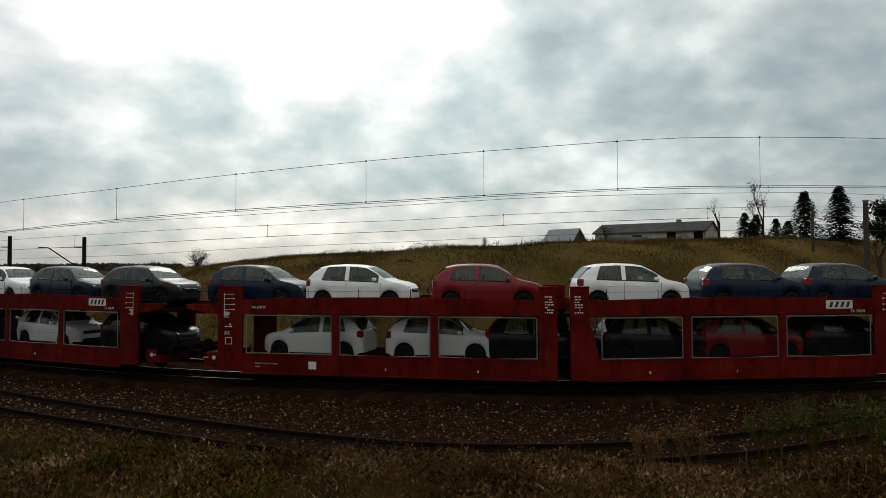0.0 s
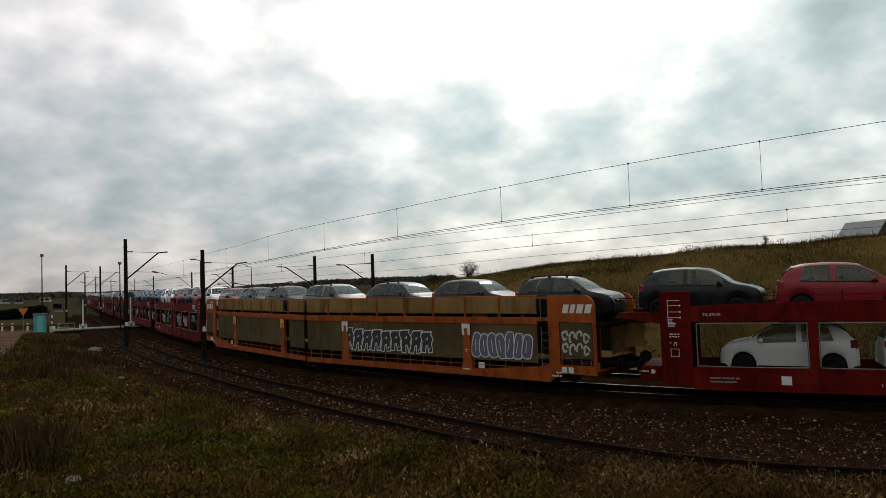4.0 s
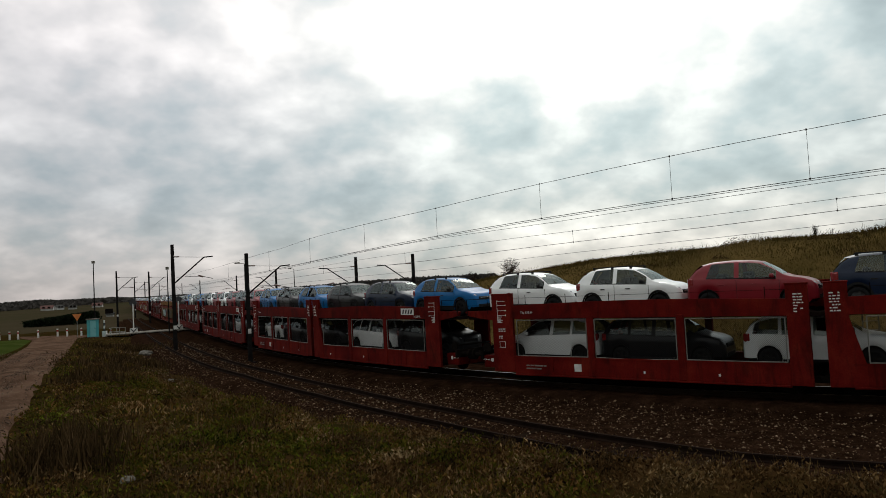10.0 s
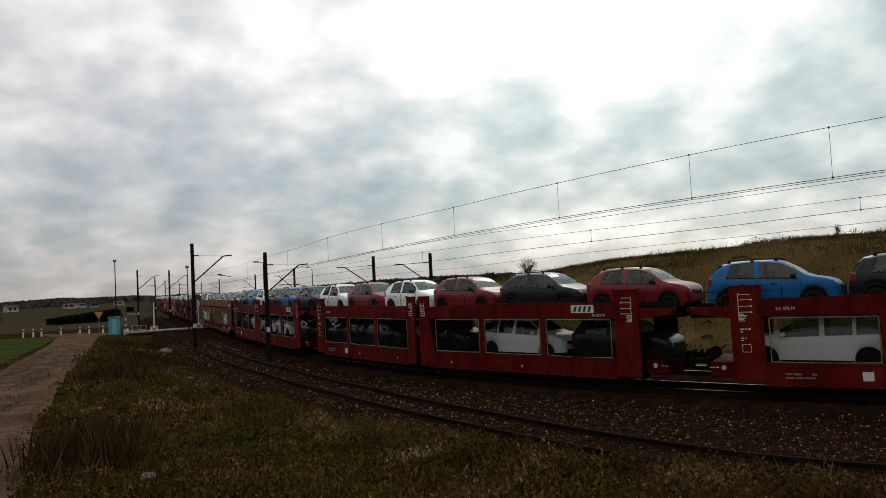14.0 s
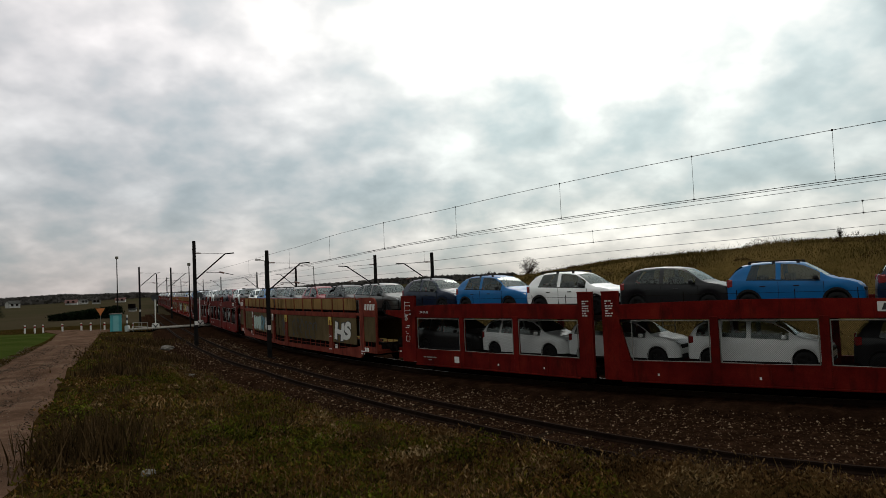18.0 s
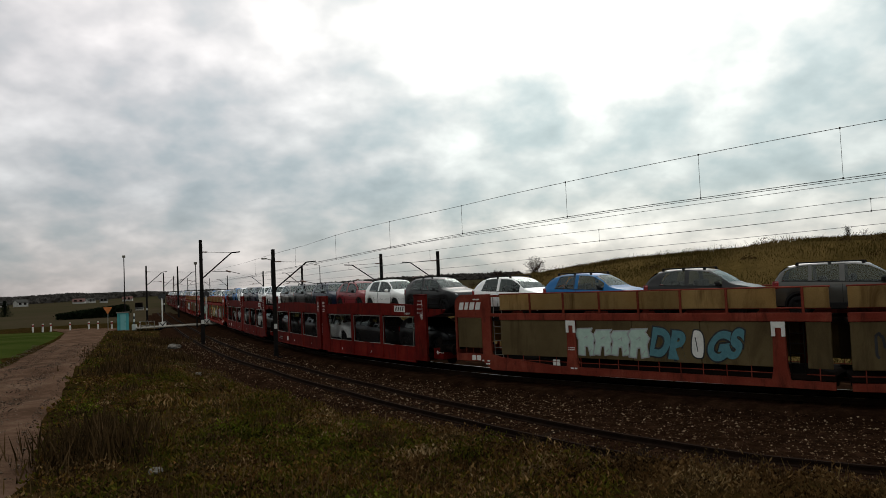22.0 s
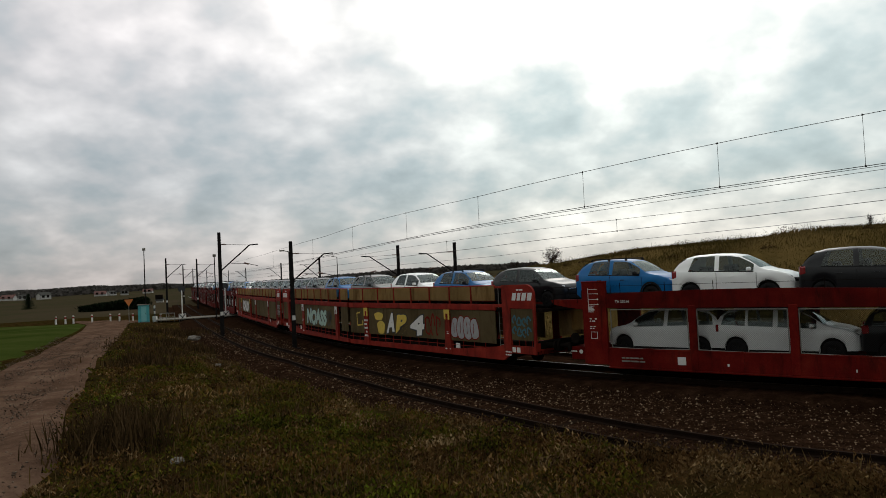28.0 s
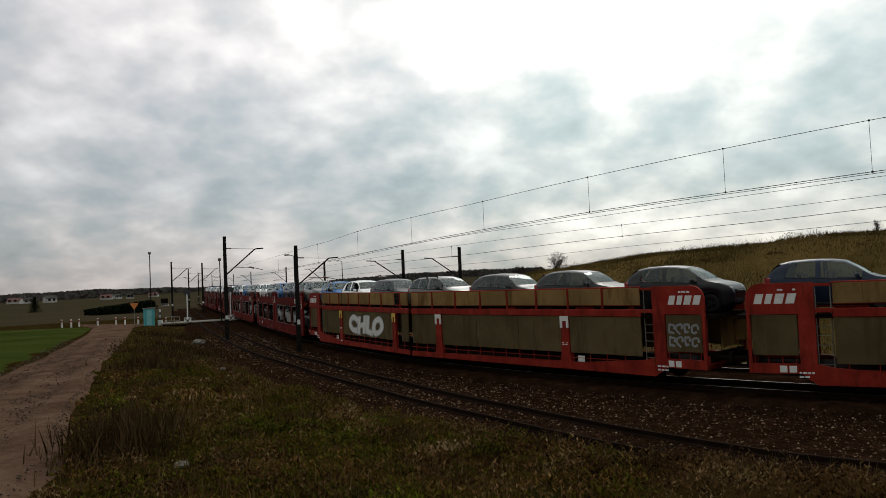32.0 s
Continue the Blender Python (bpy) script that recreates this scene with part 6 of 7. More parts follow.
def crop_field():
    pts = [(-8.3, 7.6), (-11.2, 15.0), (-15.3, 24.3), (-19.6, 33.2), (-31.7, 57.9), (-44.3, 82.0), (-75.0, 84.0), (-90.0, 62.0), (-70, 20), (-45, 4)]
    nx = 60
    c = np.array(pts)
    left = np.stack([np.interp(np.linspace(0, 5, nx), range(6), c[:6, i]) for i in (0, 1)], 1)
    right = np.stack([np.interp(np.linspace(0, 3, nx), range(4), c[[9, 8, 7, 6], i]) for i in (0, 1)], 1)
    verts, faces, k = [], [], 24
    for i in range(nx):
        for j in range(k):
            f = j / (k - 1)
            verts.append((*(left[i] * (1 - f) + right[i] * f), 0))
    v = np.array(verts)
    v[:, 2] = ground_z(v[:, 0], v[:, 1]) + 0.16 - np.tile([0.25 if j in (0, k - 1) else 0 for j in range(k)], nx)
    faces = [(i * k + j, i * k + j + 1, (i + 1) * k + j + 1, (i + 1) * k + j) for i in range(nx - 1) for j in range(k - 1)]
    ob = from_lists("crop_field", v, faces, GREEN_FIELD, smooth=True)
    tagged(ob, "bright green winter crop field beside the gravel road", "crop field", kind="structure")


crop_field()

# ---------------------------------------------------------------- plants


def blades(name, x, y, height, width, mat, label, category, rng, lean=0.35, lift=None):
    """One pointed leaf a blade, all in one mesh."""
    n = len(x)
    z = ground_z(x, y) - 0.02 if lift is None else lift
    a = rng.uniform(0, 2 * np.pi, n)
    h = height * rng.uniform(0.5, 1.25, n)
    w = width * rng.uniform(0.7, 1.3, n)
    b = rng.uniform(0, 2 * np.pi, n)
    l = h * rng.uniform(0, lean, n)
    m = rng.uniform(0.3, 0.55, n)
    v = np.empty((n, 4, 3))
    v[:, 0] = np.stack([x, y, z], 1)
    v[:, 1] = np.stack([x + w * np.cos(a) + 0.3 * l * np.cos(b), y + w * np.sin(a) + 0.3 * l * np.sin(b), z + h * m], 1)
    v[:, 2] = np.stack([x + l * np.cos(b), y + l * np.sin(b), z + h], 1)
    v[:, 3] = np.stack([x - w * np.cos(a) + 0.3 * l * np.cos(b), y - w * np.sin(a) + 0.3 * l * np.sin(b), z + h * m], 1)
    data = bpy.data.meshes.new(name)
    data.vertices.add(n * 4)
    data.vertices.foreach_set("co", v.reshape(-1))
    data.loops.add(n * 4)
    data.loops.foreach_set("vertex_index", np.arange(n * 4, dtype=np.int32))
    data.polygons.add(n)
    data.polygons.foreach_set("loop_start", np.arange(0, n * 4, 4, dtype=np.int32))
    data.update()
    data.validate()
    ob = mesh_object(name, data, mat)
    return tagged(ob, label, category, kind="stuff")


def bank_points(n, rng, r0, r1, a0, a1, d0=2.6, off_road=True):
    """Places on the near bank, denser towards the eye."""
    r = r0 * (r1 / r0) ** rng.uniform(0, 1, n)
    az = np.radians(rng.uniform(a0, a1, n))
    x, y = r * np.sin(az), r * np.cos(az)
    s, o = line_coords(x, y)
    d = -(o - siding_off(s))
    ok = d > d0 + verge(s) + rng.normal(0, 0.5, n) * (1 + 0.5 * verge(s))
    if off_road:
        edge = np.interp(y, [2.0, 7.6, 11.5, 20.5, 36, 57, 80, 87], [-2.6, -4.5, -6.6, -11.0, -18.2, -28.0, -38.6, -40]) + 0.25 + rng.normal(0, 0.25, n)
        ok &= x > edge
    return x[ok], y[ok]


def from_siding(x, y):
    s, o = line_coords(x, y)
    return -(o - siding_off(s))


rs = np.random.RandomState(5)


def clump(x, y, size, seed):
    return wobble(x, y, size, seed)


x, y = bank_points(230000, rs, 4.3, 95, -62, 64)
r = np.hypot(x, y)
c = clump(x, y, 1.3, 4.0)
keep = c > rs.uniform(-1.1, 0.5, len(x))
x, y, r, c = x[keep], y[keep], r[keep], c[keep]
dry = (from_siding(x, y) < 6.6 + 2.0 * clump(x, y, 1.7, 8.0) + rs.normal(0, 0.7, len(x))) | (x > -1.0 + 1.6 * clump(x, y, 1.4, 5.0))
tall_by = (0.055 + 0.06 * np.clip(c, 0, 1)) * (1 + 0.006 * r)
blades("rough_grass", x[~dry], y[~dry], tall_by[~dry], 0.004 + 0.0009 * r[~dry], BLADES, "rough autumn grass in olive and brown on the bank", "grass", rs, 1.5)
blades("dry_grass", x[dry], y[dry], tall_by[dry] * 0.9, 0.0035 + 0.0008 * r[dry], BROWN_BLADES, "thin dry brown grass beside the siding", "dry grass", rs, 1.3)
x, y = bank_points(130000, rs, 4.3, 70, -60, 62, 3.2)
c = 0.6 * clump(x, y, 1.5, 9.0) + 0.4 * clump(x, y, 0.5, 3.0)
keep = (c > 0.12 + rs.uniform(-0.1, 0.3, len(x))) & (from_siding(x, y) > 6.2 + 1.9 * clump(x, y, 1.7, 8.0)) & ((x < -1.2 + 1.4 * clump(x, y, 1.4, 5.0)) | (clump(x, y, 0.9, 7.0) > 0.66))
x, y = x[keep], y[keep]
r = np.hypot(x, y)
blades("green_grass", x, y, 0.06, 0.006 + 0.0011 * r, GREEN_BLADES, "fresh green grass patches on the bank", "grass", rs, 1.6)
x, y = bank_points(20000, rs, 3.4, 90, -58, 62, 2.9)
c = clump(x, y, 2.6, 2.0)
keep = c > 0.0 + rs.uniform(-0.3, 0.4, len(x))
x, y = x[keep], y[keep]
r = np.hypot(x, y)
blades("dry_stalks", x, y, 0.20, 0.0024 + 0.0006 * r, STRAW, "dry straw-coloured stalks standing in the grass", "dry grass", rs, 0.35)
x, y = bank_points(170000, rs, 4.3, 60, -60, 62, 2.4)
c = 0.5 * clump(x, y, 0.45, 6.0) + 0.5 * clump(x, y, 2.2, 1.0)
keep = c > 0.05 + rs.uniform(-0.15, 0.25, len(x))
x, y = x[keep], y[keep]
r = np.hypot(x, y)
dry = (from_siding(x, y) < 6.9 + 2.0 * clump(x, y, 1.7, 8.0)) | (x > -0.8 + 1.6 * clump(x, y, 1.4, 5.0))
for name, sel, mat, lab in (("leafy_weeds", ~dry, BLADES, "low leafy weeds among the grass on the bank"), ("brown_weeds", dry, BROWN_BLADES, "low withered weeds beside the siding")):
    blades(name, x[sel], y[sel], 0.04, 0.009 + 0.001 * r[sel], mat, lab, "weeds", rs, 1.6, ground_z(x[sel], y[sel]) + rs.uniform(0.0, 0.07, int(sel.sum())))
x, y = bank_points(9000, rs, 4.3, 40, -60, 62, 1.6)
r = np.hypot(x, y)
blades("pale_leaf_litter", x, y, 0.022, 0.007 + 0.0009 * r, STRAW, "pale dead leaves scattered in the grass", "leaf litter", rs, 2.0, ground_z(x, y) + rs.uniform(0.01, 0.07, len(x)))
# taller dead weeds along the road edge, dark clumps and a bright tuft
for k, (cx, cy, rad, n, hgt, mat, lab) in enumerate((
        (-0.45, 12.9, 0.75, 1300, 0.14, GREEN_BLADES, "bright green tuft in the dry grass"), (-4.0, 7.9, 0.6, 1900, 0.55, DEAD_WEED, "dark brown dead weeds at the road edge"),
        (-4.6, 9.8, 0.55, 1100, 0.42, DEAD_WEED, "dark brown dead weeds at the road edge"), (-7.2, 15.8, 0.6, 700, 0.26, DEAD_WEED, "dark brown dead weeds at the road edge"),
        (-9.8, 21.5, 1.0, 1500, 0.5, DEAD_WEED, "brown dead weeds at the road edge"), (-13.2, 30.0, 1.5, 2000, 0.55, DEAD_WEED, "brown dead weeds at the road edge"),
        (-18.3, 44.0, 2.4, 2400, 0.6, DEAD_WEED, "brown dead weeds at the road edge"), (-24.0, 60.0, 3.2, 2400, 0.65, DEAD_WEED, "brown dead weeds at the road edge"),
        (-6.0, 24.0, 1.6, 900, 0.26, STRAW, "pale dead stalks between the grass and the siding"), (-2.2, 15.3, 1.4, 1100, 0.18, STRAW, "pale tufted dead grass near the siding"),
        (1.3, 13.6, 1.3, 1100, 0.16, STRAW, "pale tufted dead grass near the siding"), (-2.6, 10.4, 0.4, 500, 0.2, DEAD_WEED, "dark brown dead weeds in the grass"),
        (-1.0, 9.0, 0.45, 600, 0.2, DEAD_WEED, "dark brown dead weeds in the grass"), (2.6, 9.9, 0.5, 600, 0.2, DEAD_WEED, "dark brown dead weeds near the siding"),
        (4.6, 10.6, 0.5, 600, 0.2, DEAD_WEED, "dark brown dead weeds near the siding"), (-11.0, 38.0, 2.0, 900, 0.3, STRAW, "pale dead stalks on the bank"))):
    q = rs.normal(0, 0.5, (n, 2)) * rad
    low = 0.15 if k else 0.4
    h = hgt * (low + (1 - low) * rs.uniform(0, 1, n) ** 2)
    blades("weed_patch", cx + q[:, 0], cy + q[:, 1], h, 0.004 + 0.0007 * cy if k else 0.010, mat, lab, "weeds", rs, 0.55)


def leaf_clumps(name, cx, cy, rad, hgt, per, leaf, mat, label, category):
    """Domes of small leaves, all in one mesh."""
    n = len(cx)
    a = rs.uniform(0, 2 * np.pi, (n, per))
    u = np.sqrt(rs.uniform(0, 1, (n, per)))
    x = (cx[:, None] + rad[:, None] * u * np.cos(a)).ravel()
    y = (cy[:, None] + rad[:, None] * u * np.sin(a)).ravel()
    z = ground_z(cx, cy)[:, None] + hgt[:, None] * (1 - u * u) * rs.uniform(0.25, 1.0, (n, per)) - 0.03
    big = np.repeat(leaf, per)
    return blades(name, x, y, big * 1.6, big * 0.5, mat, label, category, rs, 1.4, z.ravel())


for name, count, a0, a1, size, mat, label, zone in (("green_clumps", 420, -40, -4, 0.20, GREEN_BLADES, "low bushy green weeds scattered over the bank", 6.0), ("olive_clumps", 700, -42, 12, 0.20, BLADES, "low olive and brown weeds scattered over the bank", 4.2),
                                                    ("brown_clumps", 620, -42, 40, 0.18, BROWN_BLADES, "withered brown weeds scattered over the bank", 3.4), ("dark_clumps", 200, -40, 35, 0.24, DEAD_WEED, "dark dead weeds scattered over the bank", 4.0)):
    x, y = bank_points(count, rs, 5.5, 55, a0, a1, zone)
    if name == "green_clumps":
        keep = clump(x, y, 1.6, 9.0) > 0.38
        x, y = x[keep], y[keep]
    r = np.hypot(x, y)
    size = size * rs.uniform(0.5, 1.5, len(x)) * (0.75 + 0.03 * r)
    leaf_clumps(name, x, y, size * 1.2, size * 0.9, 130, (0.016 + 0.0010 * r), mat, label, "weeds")


def hill_at(az, r=None):
    """A place on the crest of the hill as seen from the road."""
    rr = np.arange(36.0, 92.0, 1.0)
    xx, yy = rr * math.sin(radians(az)), rr * math.cos(radians(az))
    k = int(np.argmax((ground_z(xx, yy) - 3.95) / rr))
    return xx[k], yy[k]


# the dry hill and its fringe
n = 190000
az = np.radians(rs.uniform(-4, 64, n))
r = rs.uniform(34, 72, n)
x, y = r * np.sin(az), r * np.cos(az)
s, o = line_coords(x, y)
keep = o > 10.5
x, y = x[keep], y[keep]
blades("hill_grass", x, y, 0.20 + 0.16 * wobble(x, y, 2.4, 6.0), 0.016, HILL_STRAW, "dry yellow-brown grass on the hillside", "dry grass", rs, 0.7)
n = 5000
az = np.radians(rs.uniform(0, 64, n))
crest_az = np.arange(0, 66, 2.0)
crest_r = np.array([math.hypot(*hill_at(q)) for q in crest_az])
r = np.interp(np.degrees(az), crest_az, crest_r) + rs.normal(0, 1.6, n)
x, y = r * np.sin(az), r * np.cos(az)
keep = wobble(x, y, 1.6, 3.0) > rs.uniform(-0.6, 0.7, n)
blades("ridge_stalks", x[keep], y[keep], rs.uniform(0.15, 0.62, int(keep.sum())), 0.013, HILL_STRAW, "tall dry stalks along the crest of the hill", "dry grass", rs, 0.8)


n = 170
az = np.radians(rs.uniform(2, 62, n))
r = rs.uniform(36, 66, n)
x, y = r * np.sin(az), r * np.cos(az)
s, o = line_coords(x, y)
keep = o > 11
x, y = x[keep], y[keep]
size = rs.uniform(0.3, 1.1, len(x))
leaf_clumps("hill_weeds", x, y, size, size * 0.55, 130, np.full(len(x), 0.05), DEAD_WEED, "dark brown weed clumps on the dry hillside", "weeds")


def stones(name, x, y, z, size, mat, label, rng):
    n = len(x)
    base = np.array([(1, 0, 0), (-1, 0, 0), (0, 1, 0), (0, -1, 0), (0, 0, 1), (0, 0, -1)], float)
    tri = np.array([(0, 2, 4), (2, 1, 4), (1, 3, 4), (3, 0, 4), (2, 0, 5), (1, 2, 5), (3, 1, 5), (0, 3, 5)])
    v = base[None] * rng.uniform(0.55, 1.3, (n, 6, 1)) * size[:, None, None]
    a = rng.uniform(0, 6.28, n)
    ca, sa = np.cos(a)[:, None], np.sin(a)[:, None]
    vx = v[..., 0] * ca - v[..., 1] * sa
    vy = v[..., 0] * sa + v[..., 1] * ca
    v = np.stack([vx + x[:, None], vy + y[:, None], v[..., 2] * 0.75 + z[:, None]], -1)
    f = (tri[None] + 6 * np.arange(n)[:, None, None]).reshape(-1, 3)
    data = bpy.data.meshes.new(name)
    data.vertices.add(n * 6)
    data.vertices.foreach_set("co", v.reshape(-1))
    data.loops.add(len(f) * 3)
    data.loops.foreach_set("vertex_index", f.reshape(-1).astype(np.int32))
    data.polygons.add(len(f))
    data.polygons.foreach_set("loop_start", np.arange(0, len(f) * 3, 3, dtype=np.int32))
    data.update()
    ob = mesh_object(name, data, mat)
    return tagged(ob, label, "gravel", kind="stuff")


n = 70000
s = np.concatenate([rs.uniform(-18, 16, 50000), rs.uniform(-55, -18, 20000)])
o = rs.uniform(-14.0, -0.6, n)
x = np.interp(s, LINE_S, LINE_X) - o * np.sin(np.interp(s, LINE_S, LINE_H))
y = np.interp(s, LINE_S, LINE_Y) + o * np.cos(np.interp(s, LINE_S, LINE_H))
d = o - siding_off(s)
bedz = np.interp(np.abs(d), [0, 1.75, 2.9], [-0.16, -0.16, -0.58])
bedm = np.interp(np.abs(o - SIDE), [0, 1.75, 2.9], [-0.16, -0.16, -0.58])
z = np.maximum(np.maximum(bedz, bedm), ground_z(x, y))
keep = (np.abs(np.abs(d) - GAUGE) > 0.09) & (d > -4.6 - verge(s) * rs.uniform(0.4, 1.3, n))
x, y, z = x[keep], y[keep], z[keep]
stones("ballast_stones", x, y, z, (0.013 + 0.032 * rs.uniform(0, 1, len(x)) ** 2) * np.interp(np.hypot(x, y), [15, 60], [1.0, 1.5]), STONES, "loose brown and pale ballast stones between the tracks", rs)
# gravel on the farm road
n = 12000
t = rs.uniform(0, 1, n) ** 1.6
y = 4 + t * 40
x0 = np.interp(y, [1, 6, 14, 24, 37.5, 58], [-6.6, -8.0, -10.9, -15.7, -22.6, -33.4])
x1 = np.interp(y, [2, 7.6, 11.5, 20.5, 36, 57], [-2.6, -4.5, -6.6, -11, -18.2, -28])
x = x0 + (x1 - x0) * rs.uniform(0.02, 0.98, n)
stones("road_gravel", x, y, ground_z(x, y) + 0.09, 0.006 + 0.022 * rs.uniform(0, 1, n) ** 2, ROAD_STONES, "loose gravel scattered over the farm road", rs)


def rock(x, y, size, label):
    bm = bmesh.new()
    bmesh.ops.create_icosphere(bm, subdivisions=3, radius=size)
    for v in bm.verts:
        k = noise.noise(v.co * (2.2 / size) + Vector((x, y, 0))) * 0.35 + noise.noise(v.co * (6 / size)) * 0.12
        v.co *= 1 + k
        v.co.z *= 0.6
    ob = part("boulder", bm, material("pale_boulder", [(0.08, 0.07, 0.058), (0.17, 0.155, 0.13)], 0.9, scale=4, bump=0.5))
    ob.location = (x, y, gz(x, y) + size * 0.15)
    tagged(ob, label, "boulder", "pale boulders")


def ray_ground(az, el):
    """Where a line of sight at that direction and height angle meets the ground."""
    r = 2.0
    while r < 120:
        x, y = at_dir(az, r)
        if 3.95 + r * math.tan(radians(el)) < gz(x, y):
            return x, y
        r += 0.1
    return x, y


for az, el, size in ((-22.8, -13.0, 0.07), (-21.3, -4.2, 0.5), (-18.9, -5.2, 0.3), (-16.6, -6.4, 0.3), (-13.9, -8.4, 0.14), (-19.6, -6.3, 0.16)):
    rock(*ray_ground(az, el), size, "pale weathered boulder lying in the grass")


def shrub(x, y, height, label, category, mat, seed, leaf=None, leaf_n=0, spread=0.6, z=None, forks=5, depth=4, thick=0.011):
    """A bare or sparsely leaved bush: forking twigs of three-sided prisms."""
    rng = random.Random(seed)
    t = empty("bush" if height < 3.2 else "tree")
    t.location = (x, y, (gz(x, y) if z is None else z) - 0.05)
    tagged(t, label, category)
    verts, faces, tips = [], [], []

    def limb(p, d, length, r, level):
        q = p + d * length
        u = d.orthogonal().normalized()
        w = d.cross(u)
        k = len(verts)
        for c, rr in ((p, r), (q, r * 0.62)):
            for a in range(3):
                verts.append(c + (u * math.cos(a * 2.094) + w * math.sin(a * 2.094)) * rr)
        for a in range(3):
            b = (a + 1) % 3
            faces.append((k + a, k + b, k + 3 + b, k + 3 + a))
        if level == 0:
            tips.append(q)
            return
        if level <= 2:
            tips.append(q)
        for _ in range(rng.randint(2, forks if level > 1 else 3)):
            e = (d + Vector((rng.uniform(-1, 1), rng.uniform(-1, 1), rng.uniform(-0.25, 0.75))) * spread).normalized()
            limb(p + d * length * rng.uniform(0.45, 1.0), e, length * rng.uniform(0.55, 0.82), r * 0.5, level - 1)

    stems = 1 if height > 3.2 else 5
    for _ in range(stems):
        d = Vector((rng.uniform(-0.5, 0.5), rng.uniform(-0.5, 0.5), 1.4)).normalized() if stems > 1 else Vector((0.03, 0, 1))
        limb(Vector((rng.uniform(-0.1, 0.1), rng.uniform(-0.1, 0.1), 0)), d, height * 0.36, height * (thick if stems > 1 else 0.03), depth)
    from_lists("branchwork", verts, faces, mat, t)
    if leaf is not None:
        lv, lf = [], []
        for _ in range(leaf_n):
            c = rng.choice(tips) + Vector((rng.gauss(0, 0.09), rng.gauss(0, 0.09), rng.gauss(0, 0.09))) * height * 0.35
            sz = (height * rng.uniform(0.012, 0.03) if height < 3.2 else rng.uniform(0.06, 0.15))
            k = len(lv)
            for _q in range(3):
                lv.append(c + Vector((rng.uniform(-1, 1), rng.uniform(-1, 1), rng.uniform(-1, 1))) * sz)
            lf.append((k, k + 1, k + 2))
        from_lists("foliage", lv, lf, leaf, t)
    return t


def round_bush(x, y, height, width, label, mat, seed, leaf=None, leaf_n=0, stems=60):
    """A dense bush: fine stems fan out from the root and fork twice."""
    rng = random.Random(seed)
    t = empty("bush")
    t.location = (x, y, gz(x, y) - 0.05)
    tagged(t, label, "bush")
    verts, faces, tips = [], [], []

    def twig(p, q, r):
        d = (q - p).normalized()
        u = d.orthogonal().normalized()
        w = d.cross(u)
        k = len(verts)
        for c, rr in ((p, r), (q, r * 0.5)):
            for a in range(3):
                verts.append(c + (u * math.cos(a * 2.094) + w * math.sin(a * 2.094)) * rr)
        for a in range(3):
            b = (a + 1) % 3
            faces.append((k + a, k + b, k + 3 + b, k + 3 + a))

    for _ in range(stems):
        a, lift = rng.uniform(0, 6.283), rng.uniform(0.12, 1.0)
        side = math.sqrt(max(0.0, 1 - (lift * 0.98) ** 2)) * rng.uniform(0.7, 1.05)
        end = Vector((math.cos(a) * side * width / 2, math.sin(a) * side * width / 2, height * lift * rng.uniform(0.75, 1.05)))
        root = Vector((rng.uniform(-0.1, 0.1), rng.uniform(-0.1, 0.1), 0)) * width
        bend = root + (end - root) * 0.5 + Vector((0, 0, height * 0.08))
        twig(root, bend, height * 0.008)
        twig(bend, end, height * 0.006)
        for _q in range(5):
            p = bend + (end - bend) * rng.uniform(0.0, 0.9)
            e = p + Vector((rng.uniform(-1, 1), rng.uniform(-1, 1), rng.uniform(-0.3, 1))) * height * 0.16
            twig(p, e, height * 0.004)
            tips.append(e)
    from_lists("branchwork", verts, faces, mat, t)
    if leaf is not None:
        lv, lf = [], []
        for _ in range(leaf_n):
            c = rng.choice(tips) + Vector((rng.gauss(0, 1), rng.gauss(0, 1), rng.gauss(0, 1))) * height * 0.05
            k = len(lv)
            for _q in range(3):
                lv.append(c + Vector((rng.uniform(-1, 1), rng.uniform(-1, 1), rng.uniform(-1, 1))) * height * rng.uniform(0.015, 0.035))
            lf.append((k, k + 1, k + 2))
        from_lists("foliage", lv, lf, leaf, t)
    return t


round_bush(*hill_at(7.1), 2.1, 2.6, "round bare bush with dark twigs on the hill", TWIGS, 21, RUSSET, 500, 90)
round_bush(*hill_at(4.1), 1.4, 1.8, "low bare bush on the hill's foot", TWIGS, 22, None, 0, 60)
round_bush(*hill_at(2.0), 1.0, 1.6, "low russet bush on the hill's foot", TWIGS, 23, RUSSET, 400, 50)
round_bush(*hill_at(5.4), 0.9, 1.6, "low russet bush on the hillside", TWIGS, 24, RUSSET, 400, 50)
round_bush(*hill_at(29.6), 1.45, 0.75, "lone small dark shrub on the crest of the hill", TWIGS, 25, NEEDLES, 500, 45)
shrub(*hill_at(30.6), 1.0, "thin bare sapling on the crest of the hill", "bush", TWIGS, 26, None, 0, 0.25)
shrub(*at_dir(39.2, 66), 2.2, "bare bush beside the shed", "bush", TWIGS, 27, None, 0, 0.6)
shrub(*at_dir(47.6, 72), 5.2, "bare leafless tree beside the barn", "tree", TWIGS, 28, None, 0, 0.5, depth=6, forks=3)
shrub(*at_dir(50.6, 78), 6.0, "bare birch with a few pale leaves", "tree", TWIGS, 29, STRAW, 500, 0.45, depth=6, forks=3)
shrub(*at_dir(57.9, 58), 7.2, "large sparse tree with remains of dark leaves", "tree", BARK, 30, NEEDLES, 5200, 0.55, depth=6, forks=3)
